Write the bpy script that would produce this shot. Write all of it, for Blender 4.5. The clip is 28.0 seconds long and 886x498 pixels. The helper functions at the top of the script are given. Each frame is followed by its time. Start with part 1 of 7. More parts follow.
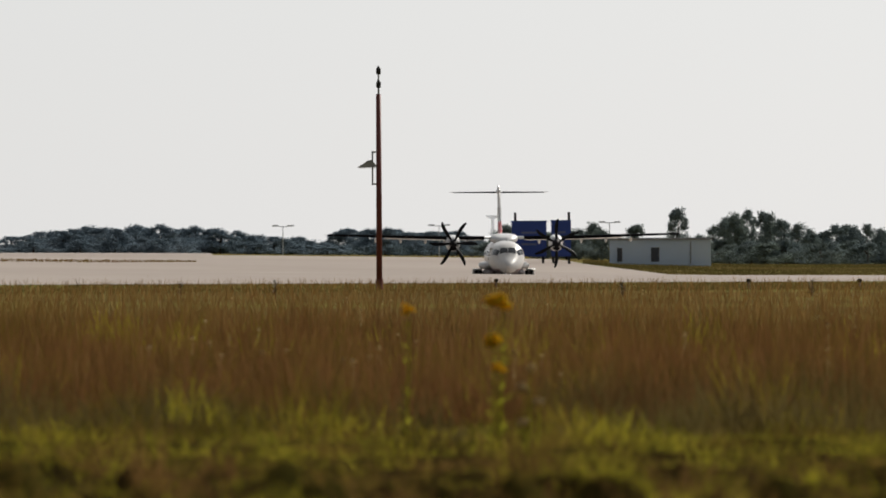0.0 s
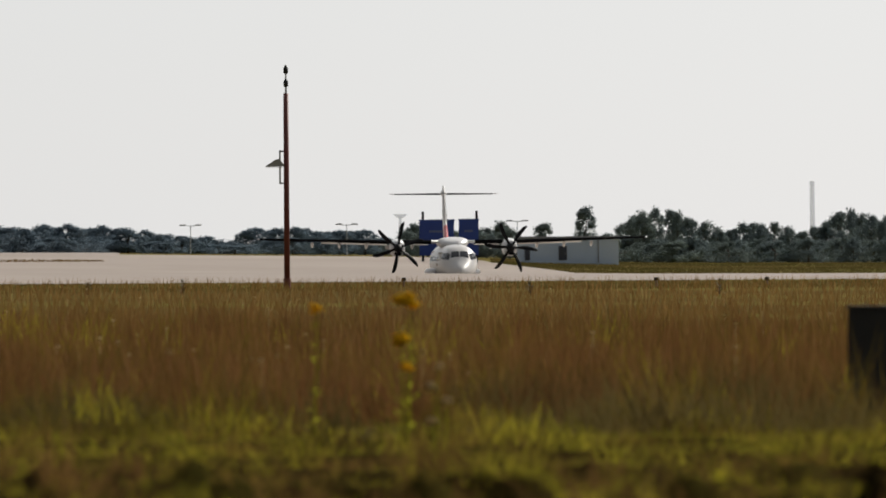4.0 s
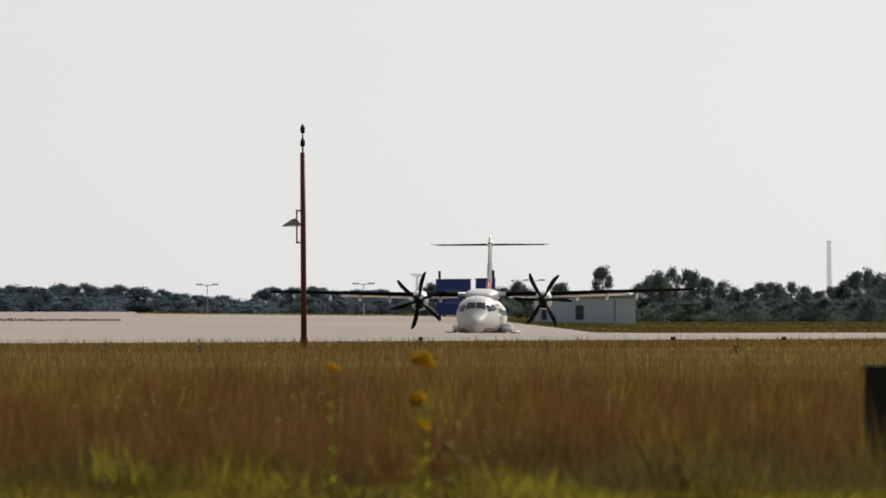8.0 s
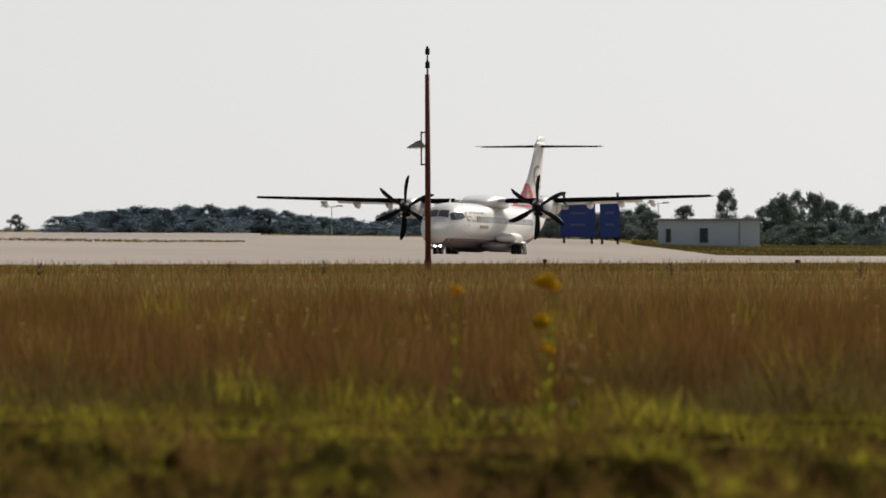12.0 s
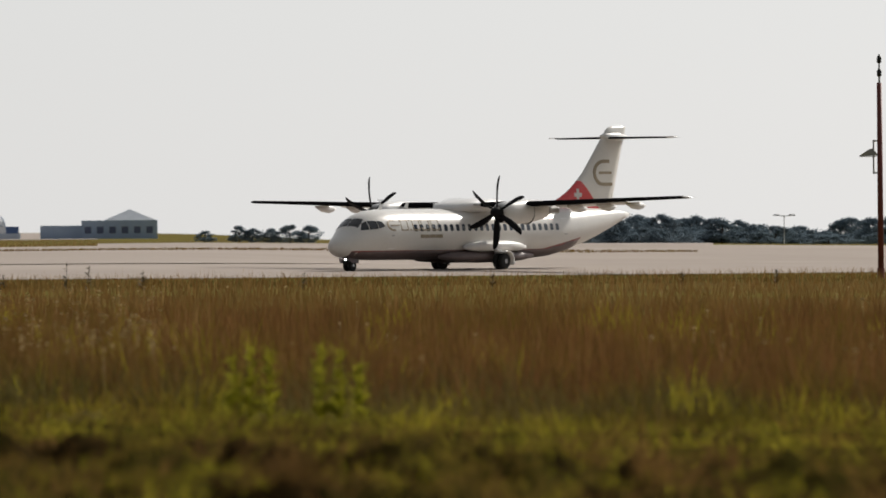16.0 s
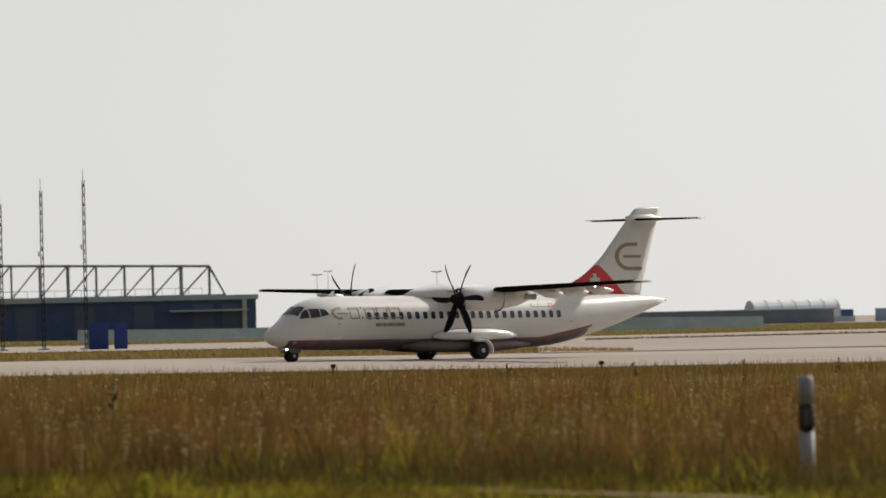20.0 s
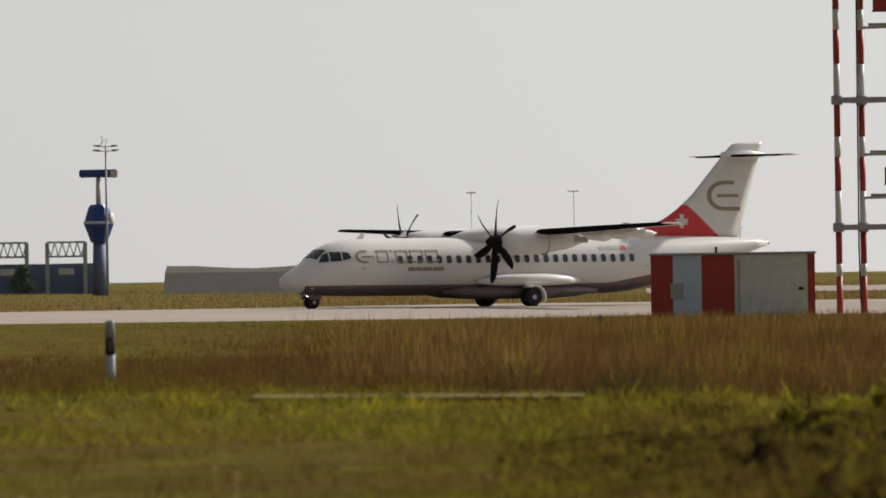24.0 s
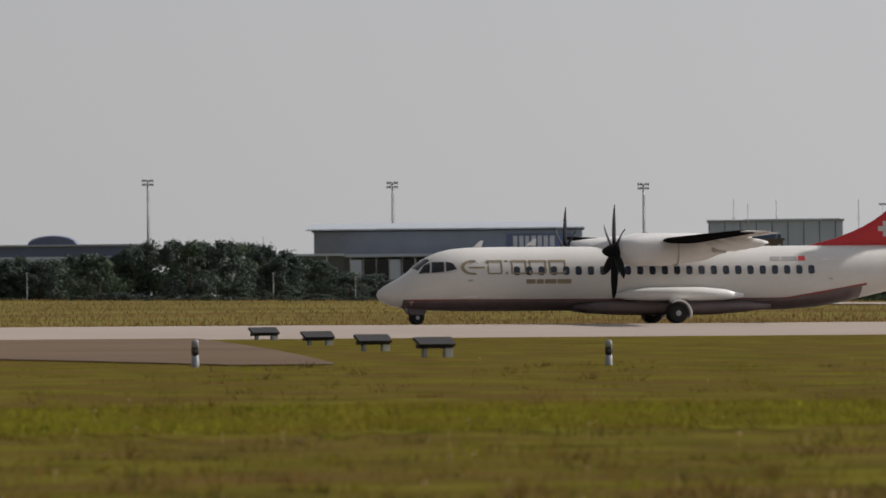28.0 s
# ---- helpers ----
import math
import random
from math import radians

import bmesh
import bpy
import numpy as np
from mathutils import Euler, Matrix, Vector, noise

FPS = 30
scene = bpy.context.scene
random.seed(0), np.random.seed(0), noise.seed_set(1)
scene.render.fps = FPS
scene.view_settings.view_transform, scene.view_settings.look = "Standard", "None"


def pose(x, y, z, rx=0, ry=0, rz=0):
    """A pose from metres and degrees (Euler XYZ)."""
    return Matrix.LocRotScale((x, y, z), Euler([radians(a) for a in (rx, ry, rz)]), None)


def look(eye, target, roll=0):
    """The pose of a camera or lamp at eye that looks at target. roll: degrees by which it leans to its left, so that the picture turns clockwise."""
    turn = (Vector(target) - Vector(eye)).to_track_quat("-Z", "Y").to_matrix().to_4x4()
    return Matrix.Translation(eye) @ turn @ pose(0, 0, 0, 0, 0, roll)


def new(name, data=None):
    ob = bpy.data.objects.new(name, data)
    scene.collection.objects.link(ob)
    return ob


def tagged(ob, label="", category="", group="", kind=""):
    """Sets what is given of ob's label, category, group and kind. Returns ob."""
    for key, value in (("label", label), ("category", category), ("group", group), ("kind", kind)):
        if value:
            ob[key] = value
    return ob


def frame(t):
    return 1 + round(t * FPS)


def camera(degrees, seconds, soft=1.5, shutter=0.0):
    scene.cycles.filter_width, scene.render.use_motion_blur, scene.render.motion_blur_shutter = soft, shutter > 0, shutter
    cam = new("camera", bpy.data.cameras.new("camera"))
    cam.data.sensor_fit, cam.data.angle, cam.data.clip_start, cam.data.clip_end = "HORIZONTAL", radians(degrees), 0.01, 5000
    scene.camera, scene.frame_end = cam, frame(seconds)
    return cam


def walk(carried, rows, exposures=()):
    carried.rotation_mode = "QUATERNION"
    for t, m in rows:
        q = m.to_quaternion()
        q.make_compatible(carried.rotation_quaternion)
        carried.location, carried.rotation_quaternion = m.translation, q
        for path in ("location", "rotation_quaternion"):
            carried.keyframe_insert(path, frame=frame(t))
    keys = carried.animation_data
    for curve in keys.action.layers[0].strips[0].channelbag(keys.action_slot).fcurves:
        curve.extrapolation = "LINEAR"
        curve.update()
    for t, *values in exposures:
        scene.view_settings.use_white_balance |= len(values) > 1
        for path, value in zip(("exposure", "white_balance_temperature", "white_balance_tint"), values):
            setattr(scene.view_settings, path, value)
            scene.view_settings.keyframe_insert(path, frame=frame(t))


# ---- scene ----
cam = camera(5.61, 28.0, soft=1.7)
EYE = (0.0, 0.0, 2.035)
cam.data.dof.use_dof, cam.data.dof.focus_distance, cam.data.dof.aperture_fstop = True, 450.0, 4.2
# seconds, heading left of +y, pitch, roll, in degrees
PAN = [
    (0, 3.336, -0.095, -0.26), (0.5, 3.275, -0.141, -0.22), (1, 3.160, -0.144, -0.23), (1.5, 3.042, -0.127, -0.30), (2, 2.989, -0.106, -0.36),
    (2.5, 2.955, -0.110, -0.34), (3, 2.869, -0.126, -0.36), (3.5, 2.783, -0.118, -0.37), (5.5, 2.683, -0.043, -0.42), (6, 2.616, 0.020, -0.44),
    (6.5, 2.600, 0.188, -0.43), (7, 2.657, 0.308, -0.47), (7.5, 2.760, 0.332, -0.39), (8, 2.855, 0.272, -0.35), (8.5, 2.903, 0.206, -0.35),
    (9, 2.958, 0.146, -0.30), (9.5, 3.067, 0.090, -0.28), (10, 3.268, -0.303, -0.38), (10.5, 3.432, -0.485, -0.24), (11, 3.378, -0.611, -0.56),
    (11.5, 3.443, -0.284, -0.30), (13.5, 4.372, -0.155, -0.33), (14, 4.724, -0.141, -0.39), (14.5, 5.064, -0.226, -0.42), (15, 5.465, -0.326, -0.52),
    (15.5, 5.969, -0.266, -0.52), (16, 6.512, -0.138, -0.54), (16.5, 7.004, 0.024, -0.66), (17, 7.497, 0.131, -0.76), (17.5, 8.061, 0.216, -0.82),
    (18, 8.694, 0.293, -0.89), (18.5, 9.382, 0.345, -0.91), (19, 10.143, 0.383, -1.05), (19.5, 10.923, 0.450, -1.14), (20, 11.788, 0.466, -1.24),
    (20.5, 12.704, 0.424, -1.20), (21, 13.575, 0.302, -1.11), (21.5, 14.444, 0.214, -1.10), (22, 15.440, 0.225, -1.04), (22.5, 16.621, 0.305, -0.98),
    (24.5, 21.698, 0.070, -0.94), (25, 23.323, -0.013, -1.03), (25.5, 25.237, -0.044, -0.88), (26, 27.420, -0.006, -0.87), (26.5, 29.605, 0.145, -0.86),
    (27, 31.766, 0.179, -0.87), (27.5, 34.095, 0.281, -0.67), (28, 36.863, 0.332, -0.60),
]


def aim(yaw, pitch, roll):
    y, p = radians(yaw), radians(pitch)
    d = Vector((-math.sin(y) * math.cos(p), math.cos(y) * math.cos(p), math.sin(p)))
    return look(EYE, Vector(EYE) + d * 100, roll)


walk(cam, [(t, aim(a, b, c)) for t, a, b, c in PAN],
     exposures=[(0, -0.02, 6350, 11), (11, -0.02, 6320, 11), (17, 0.00, 6380, 11), (21, 0.05, 6430, 10), (24, 0.04, 6430, 11), (26, 0.00, 6380, 12), (28, -0.02, 6270, 14)])

# ---- sky and sun ----
SUN_BEARING, SUN_HEIGHT = -31.0, 33.0
world = bpy.data.worlds.new("sky")
scene.world = world
world.use_nodes = True
wn = world.node_tree
sky = wn.nodes.new("ShaderNodeTexSky")
sky.sky_type, sky.sun_disc = "NISHITA", False
sky.sun_elevation, sky.sun_rotation = radians(SUN_HEIGHT), radians(-SUN_BEARING)
sky.air_density, sky.dust_density, sky.ozone_density, sky.altitude = 1.0, 0.6, 1.0, 100
wn.links.new(sky.outputs["Color"], wn.nodes["Background"].inputs["Color"])
wn.nodes["Background"].inputs["Strength"].default_value = 0.05
# a thin even veil of high cloud over the clear sky
veil, mingle = wn.nodes.new("ShaderNodeBackground"), wn.nodes.new("ShaderNodeMixShader")
veil.inputs["Color"].default_value, veil.inputs["Strength"].default_value = (0.865, 0.865, 0.85, 1), 1.0
mingle.inputs["Fac"].default_value = 0.85
# the veil is thinner overhead than low down, and brightest on the sun's side
coord, split, fade = wn.nodes.new("ShaderNodeTexCoord"), wn.nodes.new("ShaderNodeSeparateXYZ"), wn.nodes.new("ShaderNodeMapRange")
wn.links.new(coord.outputs["Generated"], split.inputs[0])
wn.links.new(split.outputs["Z"], fade.inputs["Value"])
fade.inputs["From Min"].default_value, fade.inputs["From Max"].default_value = 0.0, 0.7
fade.inputs["To Min"].default_value, fade.inputs["To Max"].default_value = 1.0, 0.55
toward, swell, bend, lift, whole = wn.nodes.new("ShaderNodeVectorMath"), wn.nodes.new("ShaderNodeMapRange"), wn.nodes.new("ShaderNodeMath"), wn.nodes.new("ShaderNodeMath"), wn.nodes.new("ShaderNodeMath")
toward.operation = "DOT_PRODUCT"
wn.links.new(coord.outputs["Generated"], toward.inputs[0])
sb, sh = radians(SUN_BEARING), radians(SUN_HEIGHT)
toward.inputs[1].default_value = (-math.sin(sb) * math.cos(sh), math.cos(sb) * math.cos(sh), math.sin(sh))
wn.links.new(toward.outputs["Value"], swell.inputs["Value"])
swell.inputs["From Min"].default_value, swell.inputs["From Max"].default_value = -0.8, 0.9
bend.operation, lift.operation, whole.operation = "POWER", "MULTIPLY_ADD", "MULTIPLY"
wn.links.new(swell.outputs["Result"], bend.inputs[0])
bend.inputs[1].default_value = 2.2
wn.links.new(bend.outputs[0], lift.inputs[0])
lift.inputs[1].default_value, lift.inputs[2].default_value = 1.12, 0.14
wn.links.new(lift.outputs[0], whole.inputs[0])
wn.links.new(fade.outputs["Result"], whole.inputs[1])
wn.links.new(whole.outputs[0], veil.inputs["Strength"])
wn.links.new(wn.nodes["Background"].outputs[0], mingle.inputs[1])
wn.links.new(veil.outputs[0], mingle.inputs[2])
wn.links.new(mingle.outputs[0], wn.nodes["World Output"].inputs["Surface"])
sun = new("sun", bpy.data.lights.new("sun", "SUN"))
sun.data.energy, sun.data.angle, sun.data.color = 4.5, radians(1.5), (1.0, 0.93, 0.82)
sun.matrix_world = look((-math.sin(sb) * math.cos(sh) * 500, math.cos(sb) * math.cos(sh) * 500, math.sin(sh) * 500), (0, 0, 0))


# ---- materials ----
def surface(name, base, dark=None, rough=0.6, metal=0.0, scale=4.0, fine=60.0, bump=0.0, island=0.0, mix=0.5, local=True, spec=0.5, thin=0.0, tint=None, spread=0.05):
    """A node material: base and dark colours mingled by a coarse and a fine noise, with relief."""
    m = bpy.data.materials.new(name)
    m.use_nodes = True
    n, ln = m.node_tree.nodes, m.node_tree.links
    b = n["Principled BSDF"]
    b.inputs["Metallic"].default_value = metal
    b.inputs["Specular IOR Level"].default_value = spec
    dark = dark or tuple(0.82 * v for v in base)
    co = n.new("ShaderNodeTexCoord")
    src = co.outputs["Object"]
    if not local:
        src = n.new("ShaderNodeNewGeometry").outputs["Position"]
    big, small = n.new("ShaderNodeTexNoise"), n.new("ShaderNodeTexNoise")
    for tex, sc, det in ((big, scale, 4), (small, fine, 3)):
        ln.new(src, tex.inputs["Vector"])
        tex.inputs["Scale"].default_value, tex.inputs["Detail"].default_value = sc, det
    add = n.new("ShaderNodeMath")
    add.operation = "MULTIPLY_ADD"
    ln.new(small.outputs["Fac"], add.inputs[0])
    add.inputs[1].default_value = 0.5
    ln.new(big.outputs["Fac"], add.inputs[2])
    fac = add.outputs[0]
    if island:
        rnd = n.new("ShaderNodeNewGeometry")
        a2 = n.new("ShaderNodeMath")
        a2.operation = "MULTIPLY_ADD"
        ln.new(rnd.outputs["Random Per Island"], a2.inputs[0])
        a2.inputs[1].default_value = island
        ln.new(fac, a2.inputs[2])
        sub = n.new("ShaderNodeMath")
        sub.operation = "SUBTRACT"
        ln.new(a2.outputs[0], sub.inputs[0])
        sub.inputs[1].default_value = island / 2
        fac = sub.outputs[0]
    ramp = n.new("ShaderNodeValToRGB")
    ramp.color_ramp.elements[0].position, ramp.color_ramp.elements[1].position = 0.75 - mix * 0.6, 0.75 + mix * 0.6
    ramp.color_ramp.elements[0].color, ramp.color_ramp.elements[1].color = (*dark, 1), (*base, 1)
    ln.new(fac, ramp.inputs["Fac"])
    colour = ramp.outputs["Color"]
    if tint:
        # broad patches of a third colour
        wide, cut, blend = n.new("ShaderNodeTexNoise"), n.new("ShaderNodeMapRange"), n.new("ShaderNodeMix")
        ln.new(src, wide.inputs["Vector"])
        wide.inputs["Scale"].default_value, wide.inputs["Detail"].default_value = spread, 5
        ln.new(wide.outputs["Fac"], cut.inputs["Value"])
        cut.inputs["From Min"].default_value, cut.inputs["From Max"].default_value = 0.46, 0.62
        blend.data_type = "RGBA"
        ln.new(cut.outputs["Result"], blend.inputs["Factor"])
        ln.new(colour, blend.inputs["A"])
        blend.inputs["B"].default_value = (*tint, 1)
        colour = blend.outputs["Result"]
    ln.new(colour, b.inputs["Base Color"])
    if thin:
        tr, mx = n.new("ShaderNodeBsdfTranslucent"), n.new("ShaderNodeMixShader")
        mx.inputs["Fac"].default_value = thin
        ln.new(colour, tr.inputs["Color"])
        ln.new(b.outputs["BSDF"], mx.inputs[1])
        ln.new(tr.outputs["BSDF"], mx.inputs[2])
        ln.new(mx.outputs["Shader"], n["Material Output"].inputs["Surface"])
    rr = n.new("ShaderNodeMapRange")
    rr.inputs["To Min"].default_value, rr.inputs["To Max"].default_value = rough * 0.85, min(1, rough * 1.15)
    ln.new(small.outputs["Fac"], rr.inputs["Value"])
    ln.new(rr.outputs["Result"], b.inputs["Roughness"])
    if bump:
        bp = n.new("ShaderNodeBump")
        bp.inputs["Strength"].default_value, bp.inputs["Distance"].default_value = bump, 0.02
        ln.new(small.outputs["Fac"], bp.inputs["Height"])
        ln.new(bp.outputs["Normal"], b.inputs["Normal"])
    return m


def glow(name, color, strength):
    m = bpy.data.materials.new(name)
    m.use_nodes = True
    b = m.node_tree.nodes["Principled BSDF"]
    b.inputs["Emission Color"].default_value = (*color, 1)
    b.inputs["Emission Strength"].default_value = strength
    return m


WHITE = surface("white_paint", (0.79, 0.785, 0.775), (0.70, 0.695, 0.685), 0.30, scale=0.8, fine=9, spec=0.45)
CREAM = surface("cream_paint", (0.70, 0.688, 0.66), (0.63, 0.615, 0.585), 0.30, scale=0.6, fine=7, spec=0.45)
GREYP = surface("grey_paint", (0.42, 0.42, 0.42), (0.33, 0.33, 0.33), 0.4, scale=2)
# dark belly paint, with the shade under the fuselage worked into its tone
BELLY = surface("shaded_belly_paint", (0.15, 0.115, 0.115), (0.10, 0.075, 0.075), 0.5, scale=2)
RUBBER = surface("boot_rubber", (0.012, 0.012, 0.013), (0.008, 0.008, 0.009), 0.9, scale=2, spec=0.0)
MIDWALL = surface("mid_grey_cladding", (0.27, 0.30, 0.35), (0.22, 0.245, 0.29), 0.7, scale=0.3)
STRIPE = surface("dark_red_line", (0.30, 0.06, 0.05), (0.22, 0.05, 0.04), 0.4)
RED = surface("flag_red", (0.62, 0.03, 0.035), (0.52, 0.025, 0.03), 0.35, scale=1)
GOLD = surface("gold_paint", (0.30, 0.24, 0.15), (0.24, 0.19, 0.12), 0.4, scale=2)
GLASS = surface("dark_glass", (0.02, 0.022, 0.027), (0.012, 0.013, 0.017), 0.08)
PANEGLASS = surface("cabin_glass", (0.035, 0.045, 0.065), (0.02, 0.028, 0.04), 0.12)
BLACK = surface("black_blade", (0.012, 0.012, 0.014), (0.008, 0.008, 0.009), 0.6, spec=0.12)
TYRE = surface("tyre_rubber", (0.02, 0.02, 0.02), (0.013, 0.013, 0.013), 0.85, bump=0.3)
STEEL = surface("steel", (0.45, 0.45, 0.46), (0.34, 0.34, 0.35), 0.4, 0.8)
GALV = surface("galvanised_steel", (0.40, 0.41, 0.43), (0.29, 0.30, 0.31), 0.6, 0.2, scale=2)
LANDING = glow("landing_light", (1.0, 0.97, 0.9), 16.0)
CONCRETE = surface("pale_concrete", (0.373, 0.320, 0.279), (0.291, 0.246, 0.213), 0.9, scale=0.02, fine=0.25, bump=0.2, spec=0.1, local=False)
ASPHALT = surface("worn_asphalt", (0.170, 0.128, 0.093), (0.119, 0.089, 0.068), 0.95, scale=0.05, fine=0.6, bump=0.2, spec=0.0, local=False)
SOIL = surface("field_soil", (0.17, 0.12, 0.045), (0.10, 0.08, 0.03), 0.95, scale=0.03, fine=0.4, bump=0.6, mix=0.3, spec=0.0, local=False, tint=(0.16, 0.15, 0.045), spread=0.03)
HAY = surface("dry_grass", (0.264, 0.130, 0.048), (0.088, 0.042, 0.018), 0.9, scale=0.35, fine=1.6, island=0.22, mix=0.24, spec=0.02, thin=0.28, local=False, tint=(0.150, 0.092, 0.025), spread=0.14)
GREENG = surface("green_grass", (0.50, 0.44, 0.038), (0.064, 0.058, 0.012), 0.9, scale=0.9, fine=2.2, island=0.25, mix=0.22, spec=0.02, thin=0.35, local=False, tint=(0.204, 0.132, 0.029), spread=0.6)
LAWN = surface("mown_grass", (0.231, 0.200, 0.024), (0.105, 0.086, 0.014), 0.95, scale=0.5, fine=1.4, island=0.18, mix=0.26, spec=0.02, thin=0.45, local=False, tint=(0.180, 0.119, 0.032), spread=0.22)
SPRING = surface("yellow_green_grass", (0.290, 0.290, 0.029), (0.124, 0.124, 0.015), 0.95, scale=0.6, fine=1.8, island=0.3, mix=0.28, spec=0.02, thin=0.4, local=False, tint=(0.228, 0.155, 0.031), spread=0.35)
FRESH = surface("fresh_lawn_grass", (0.257, 0.248, 0.024), (0.148, 0.144, 0.015), 0.95, scale=0.4, fine=1.6, island=0.25, mix=0.3, spec=0.02, thin=0.45, local=False, tint=(0.202, 0.156, 0.026), spread=0.3)
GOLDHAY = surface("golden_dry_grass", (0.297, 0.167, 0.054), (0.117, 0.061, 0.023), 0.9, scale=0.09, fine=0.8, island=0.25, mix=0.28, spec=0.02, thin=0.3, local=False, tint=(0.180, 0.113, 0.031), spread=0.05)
OLIVE = surface("olive_grass", (0.117, 0.104, 0.032), (0.063, 0.052, 0.018), 0.95, scale=0.08, fine=0.8, island=0.25, mix=0.3, spec=0.0, thin=0.35, local=False, tint=(0.153, 0.113, 0.041), spread=0.04)
UMBEL = surface("pale_umbels", (0.60, 0.48, 0.27), (0.36, 0.27, 0.13), 0.9, island=0.4, spec=0.0, thin=0.5, local=False)
YELLOW = surface("yellow_petals", (0.80, 0.52, 0.02), (0.58, 0.37, 0.015), 0.9, island=0.4, spec=0.0, thin=0.5, local=False)
# leaf colour lifted and blued; the haze before these trees is put into it
LEAF = surface("leaves", (0.235, 0.285, 0.275), (0.155, 0.195, 0.205), 0.9, scale=0.25, fine=1.5, island=0.15, mix=0.5, spec=0.0, thin=0.12, local=False, tint=(0.195, 0.235, 0.21), spread=0.06)
BELT = surface("dark_leaves", (0.105, 0.128, 0.108), (0.070, 0.088, 0.086), 0.95, scale=0.12, fine=0.8, island=0.08, mix=0.5, spec=0.0, thin=0.1, local=False, tint=(0.085, 0.115, 0.075), spread=0.05)
# farther leaves, bluer still: distance haze is part of the colour
LEAFFAR = surface("haze_blued_leaves", (0.205, 0.262, 0.30), (0.14, 0.188, 0.225), 0.9, scale=0.2, fine=1.2, island=0.15, mix=0.5, spec=0.0, thin=0.15, local=False)
DARKBANK = surface("dark_earth", (0.06, 0.055, 0.04), (0.035, 0.035, 0.028), 0.95, scale=0.2, fine=2, bump=0.5)
BARK = surface("bark", (0.09, 0.065, 0.045), (0.05, 0.035, 0.025), 0.9, bump=0.5)
BLUE = surface("blue_panel", (0.02, 0.06, 0.30), (0.015, 0.045, 0.22), 0.5, scale=0.8)
SKYGLASS = surface("pale_blue_cladding", (0.42, 0.54, 0.72), (0.35, 0.46, 0.62), 0.5, scale=0.3)
# this and the grey-blue cladding are lifted: haze over far halls is painted in
BLUEWALL = surface("blue_cladding", (0.075, 0.13, 0.28), (0.055, 0.10, 0.22), 0.6, scale=0.3)
HALLGREY = surface("grey_blue_cladding", (0.135, 0.165, 0.275), (0.10, 0.125, 0.215), 0.7, scale=0.2)
PALEWALL = surface("pale_grey_cladding", (0.52, 0.60, 0.71), (0.44, 0.51, 0.61), 0.6, scale=0.3)
# brighter, bluer cladding for the shed; haze light on its wall is painted in
SHEDWALL = surface("haze_lit_shed_cladding", (0.74, 0.86, 0.98), (0.66, 0.78, 0.92), 0.6, scale=0.3)
DARKWALL = surface("dark_grey_wall", (0.105, 0.11, 0.125), (0.075, 0.08, 0.09), 0.7, scale=0.5)
BRICKW = surface("brown_wall", (0.18, 0.145, 0.135), (0.13, 0.105, 0.095), 0.8, scale=0.5)
ROOFW = surface("white_metal_roof", (0.42, 0.46, 0.51), (0.34, 0.38, 0.43), 0.5, scale=0.4)
BARREL = surface("shiny_white_roof", (0.80, 0.82, 0.84), (0.70, 0.72, 0.74), 0.35, scale=0.4)
HAZE = surface("haze_faded_steel", (0.80, 0.84, 0.95), (0.74, 0.79, 0.91), 0.8, spec=0.2)
# far steel is pale and part see-through, putting the haze into its look
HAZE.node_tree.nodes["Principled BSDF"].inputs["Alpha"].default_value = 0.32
POLERED = surface("faded_red_paint", (0.20, 0.045, 0.035), (0.11, 0.03, 0.025), 0.6, scale=1.5)
SIGNRED = surface("signal_red", (0.40, 0.035, 0.03), (0.28, 0.025, 0.02), 0.5, scale=2)
SIGNWHITE = surface("signal_white", (0.62, 0.62, 0.60), (0.48, 0.48, 0.47), 0.5, scale=2)
BOARD = surface("near_black", (0.02, 0.02, 0.022), (0.014, 0.014, 0.015), 0.7)
STALK = surface("straw", (0.385, 0.238, 0.091), (0.182, 0.105, 0.042), 0.8, island=0.4, spec=0.08, thin=0.45, local=False)
STALK2 = surface("withered_stalk", (0.09, 0.065, 0.03), (0.045, 0.035, 0.018), 0.8, island=0.4, local=False)
HAY2 = surface("far_dry_grass", (0.315, 0.200, 0.081), (0.178, 0.111, 0.044), 0.95, scale=0.03, fine=0.3, island=0.3, mix=0.5, spec=0.0, thin=0.4, local=False, tint=(0.204, 0.162, 0.058), spread=0.02)
ROUGH = surface("rough_grass", (0.190, 0.119, 0.034), (0.028, 0.017, 0.008), 0.95, scale=1.5, fine=4, island=0.2, mix=0.16, spec=0.02, thin=0.25, local=False, tint=(0.162, 0.133, 0.021), spread=0.7)
# near-black turf: the shade between tussocks is put into its colour
MOUND = surface("hollow_shade_turf", (0.036, 0.023, 0.008), (0.010, 0.007, 0.003), 0.95, scale=1.6, fine=8, bump=1.0, mix=0.17, spec=0.0, local=False, tint=(0.039, 0.033, 0.007), spread=0.6)
GREENW = surface("weed_green", (0.42, 0.40, 0.035), (0.20, 0.20, 0.02), 0.8, island=0.4, spec=0.02, thin=0.5, local=False)
WEEDY = surface("brown_weeds", (0.203, 0.109, 0.041), (0.075, 0.041, 0.017), 0.9, island=0.3, spec=0.02, thin=0.35, local=False, tint=(0.150, 0.112, 0.022), spread=0.25)
# lamp steel lightened towards the sky; distance haze is put into the colour
FARSTEEL = surface("haze_paled_steel", (0.62, 0.65, 0.70), (0.52, 0.55, 0.60), 0.7, scale=2, spec=0.2)
DIRT = surface("trodden_dirt", (0.20, 0.15, 0.072), (0.14, 0.10, 0.05), 0.95, scale=0.5, fine=4, spec=0.05, local=False)
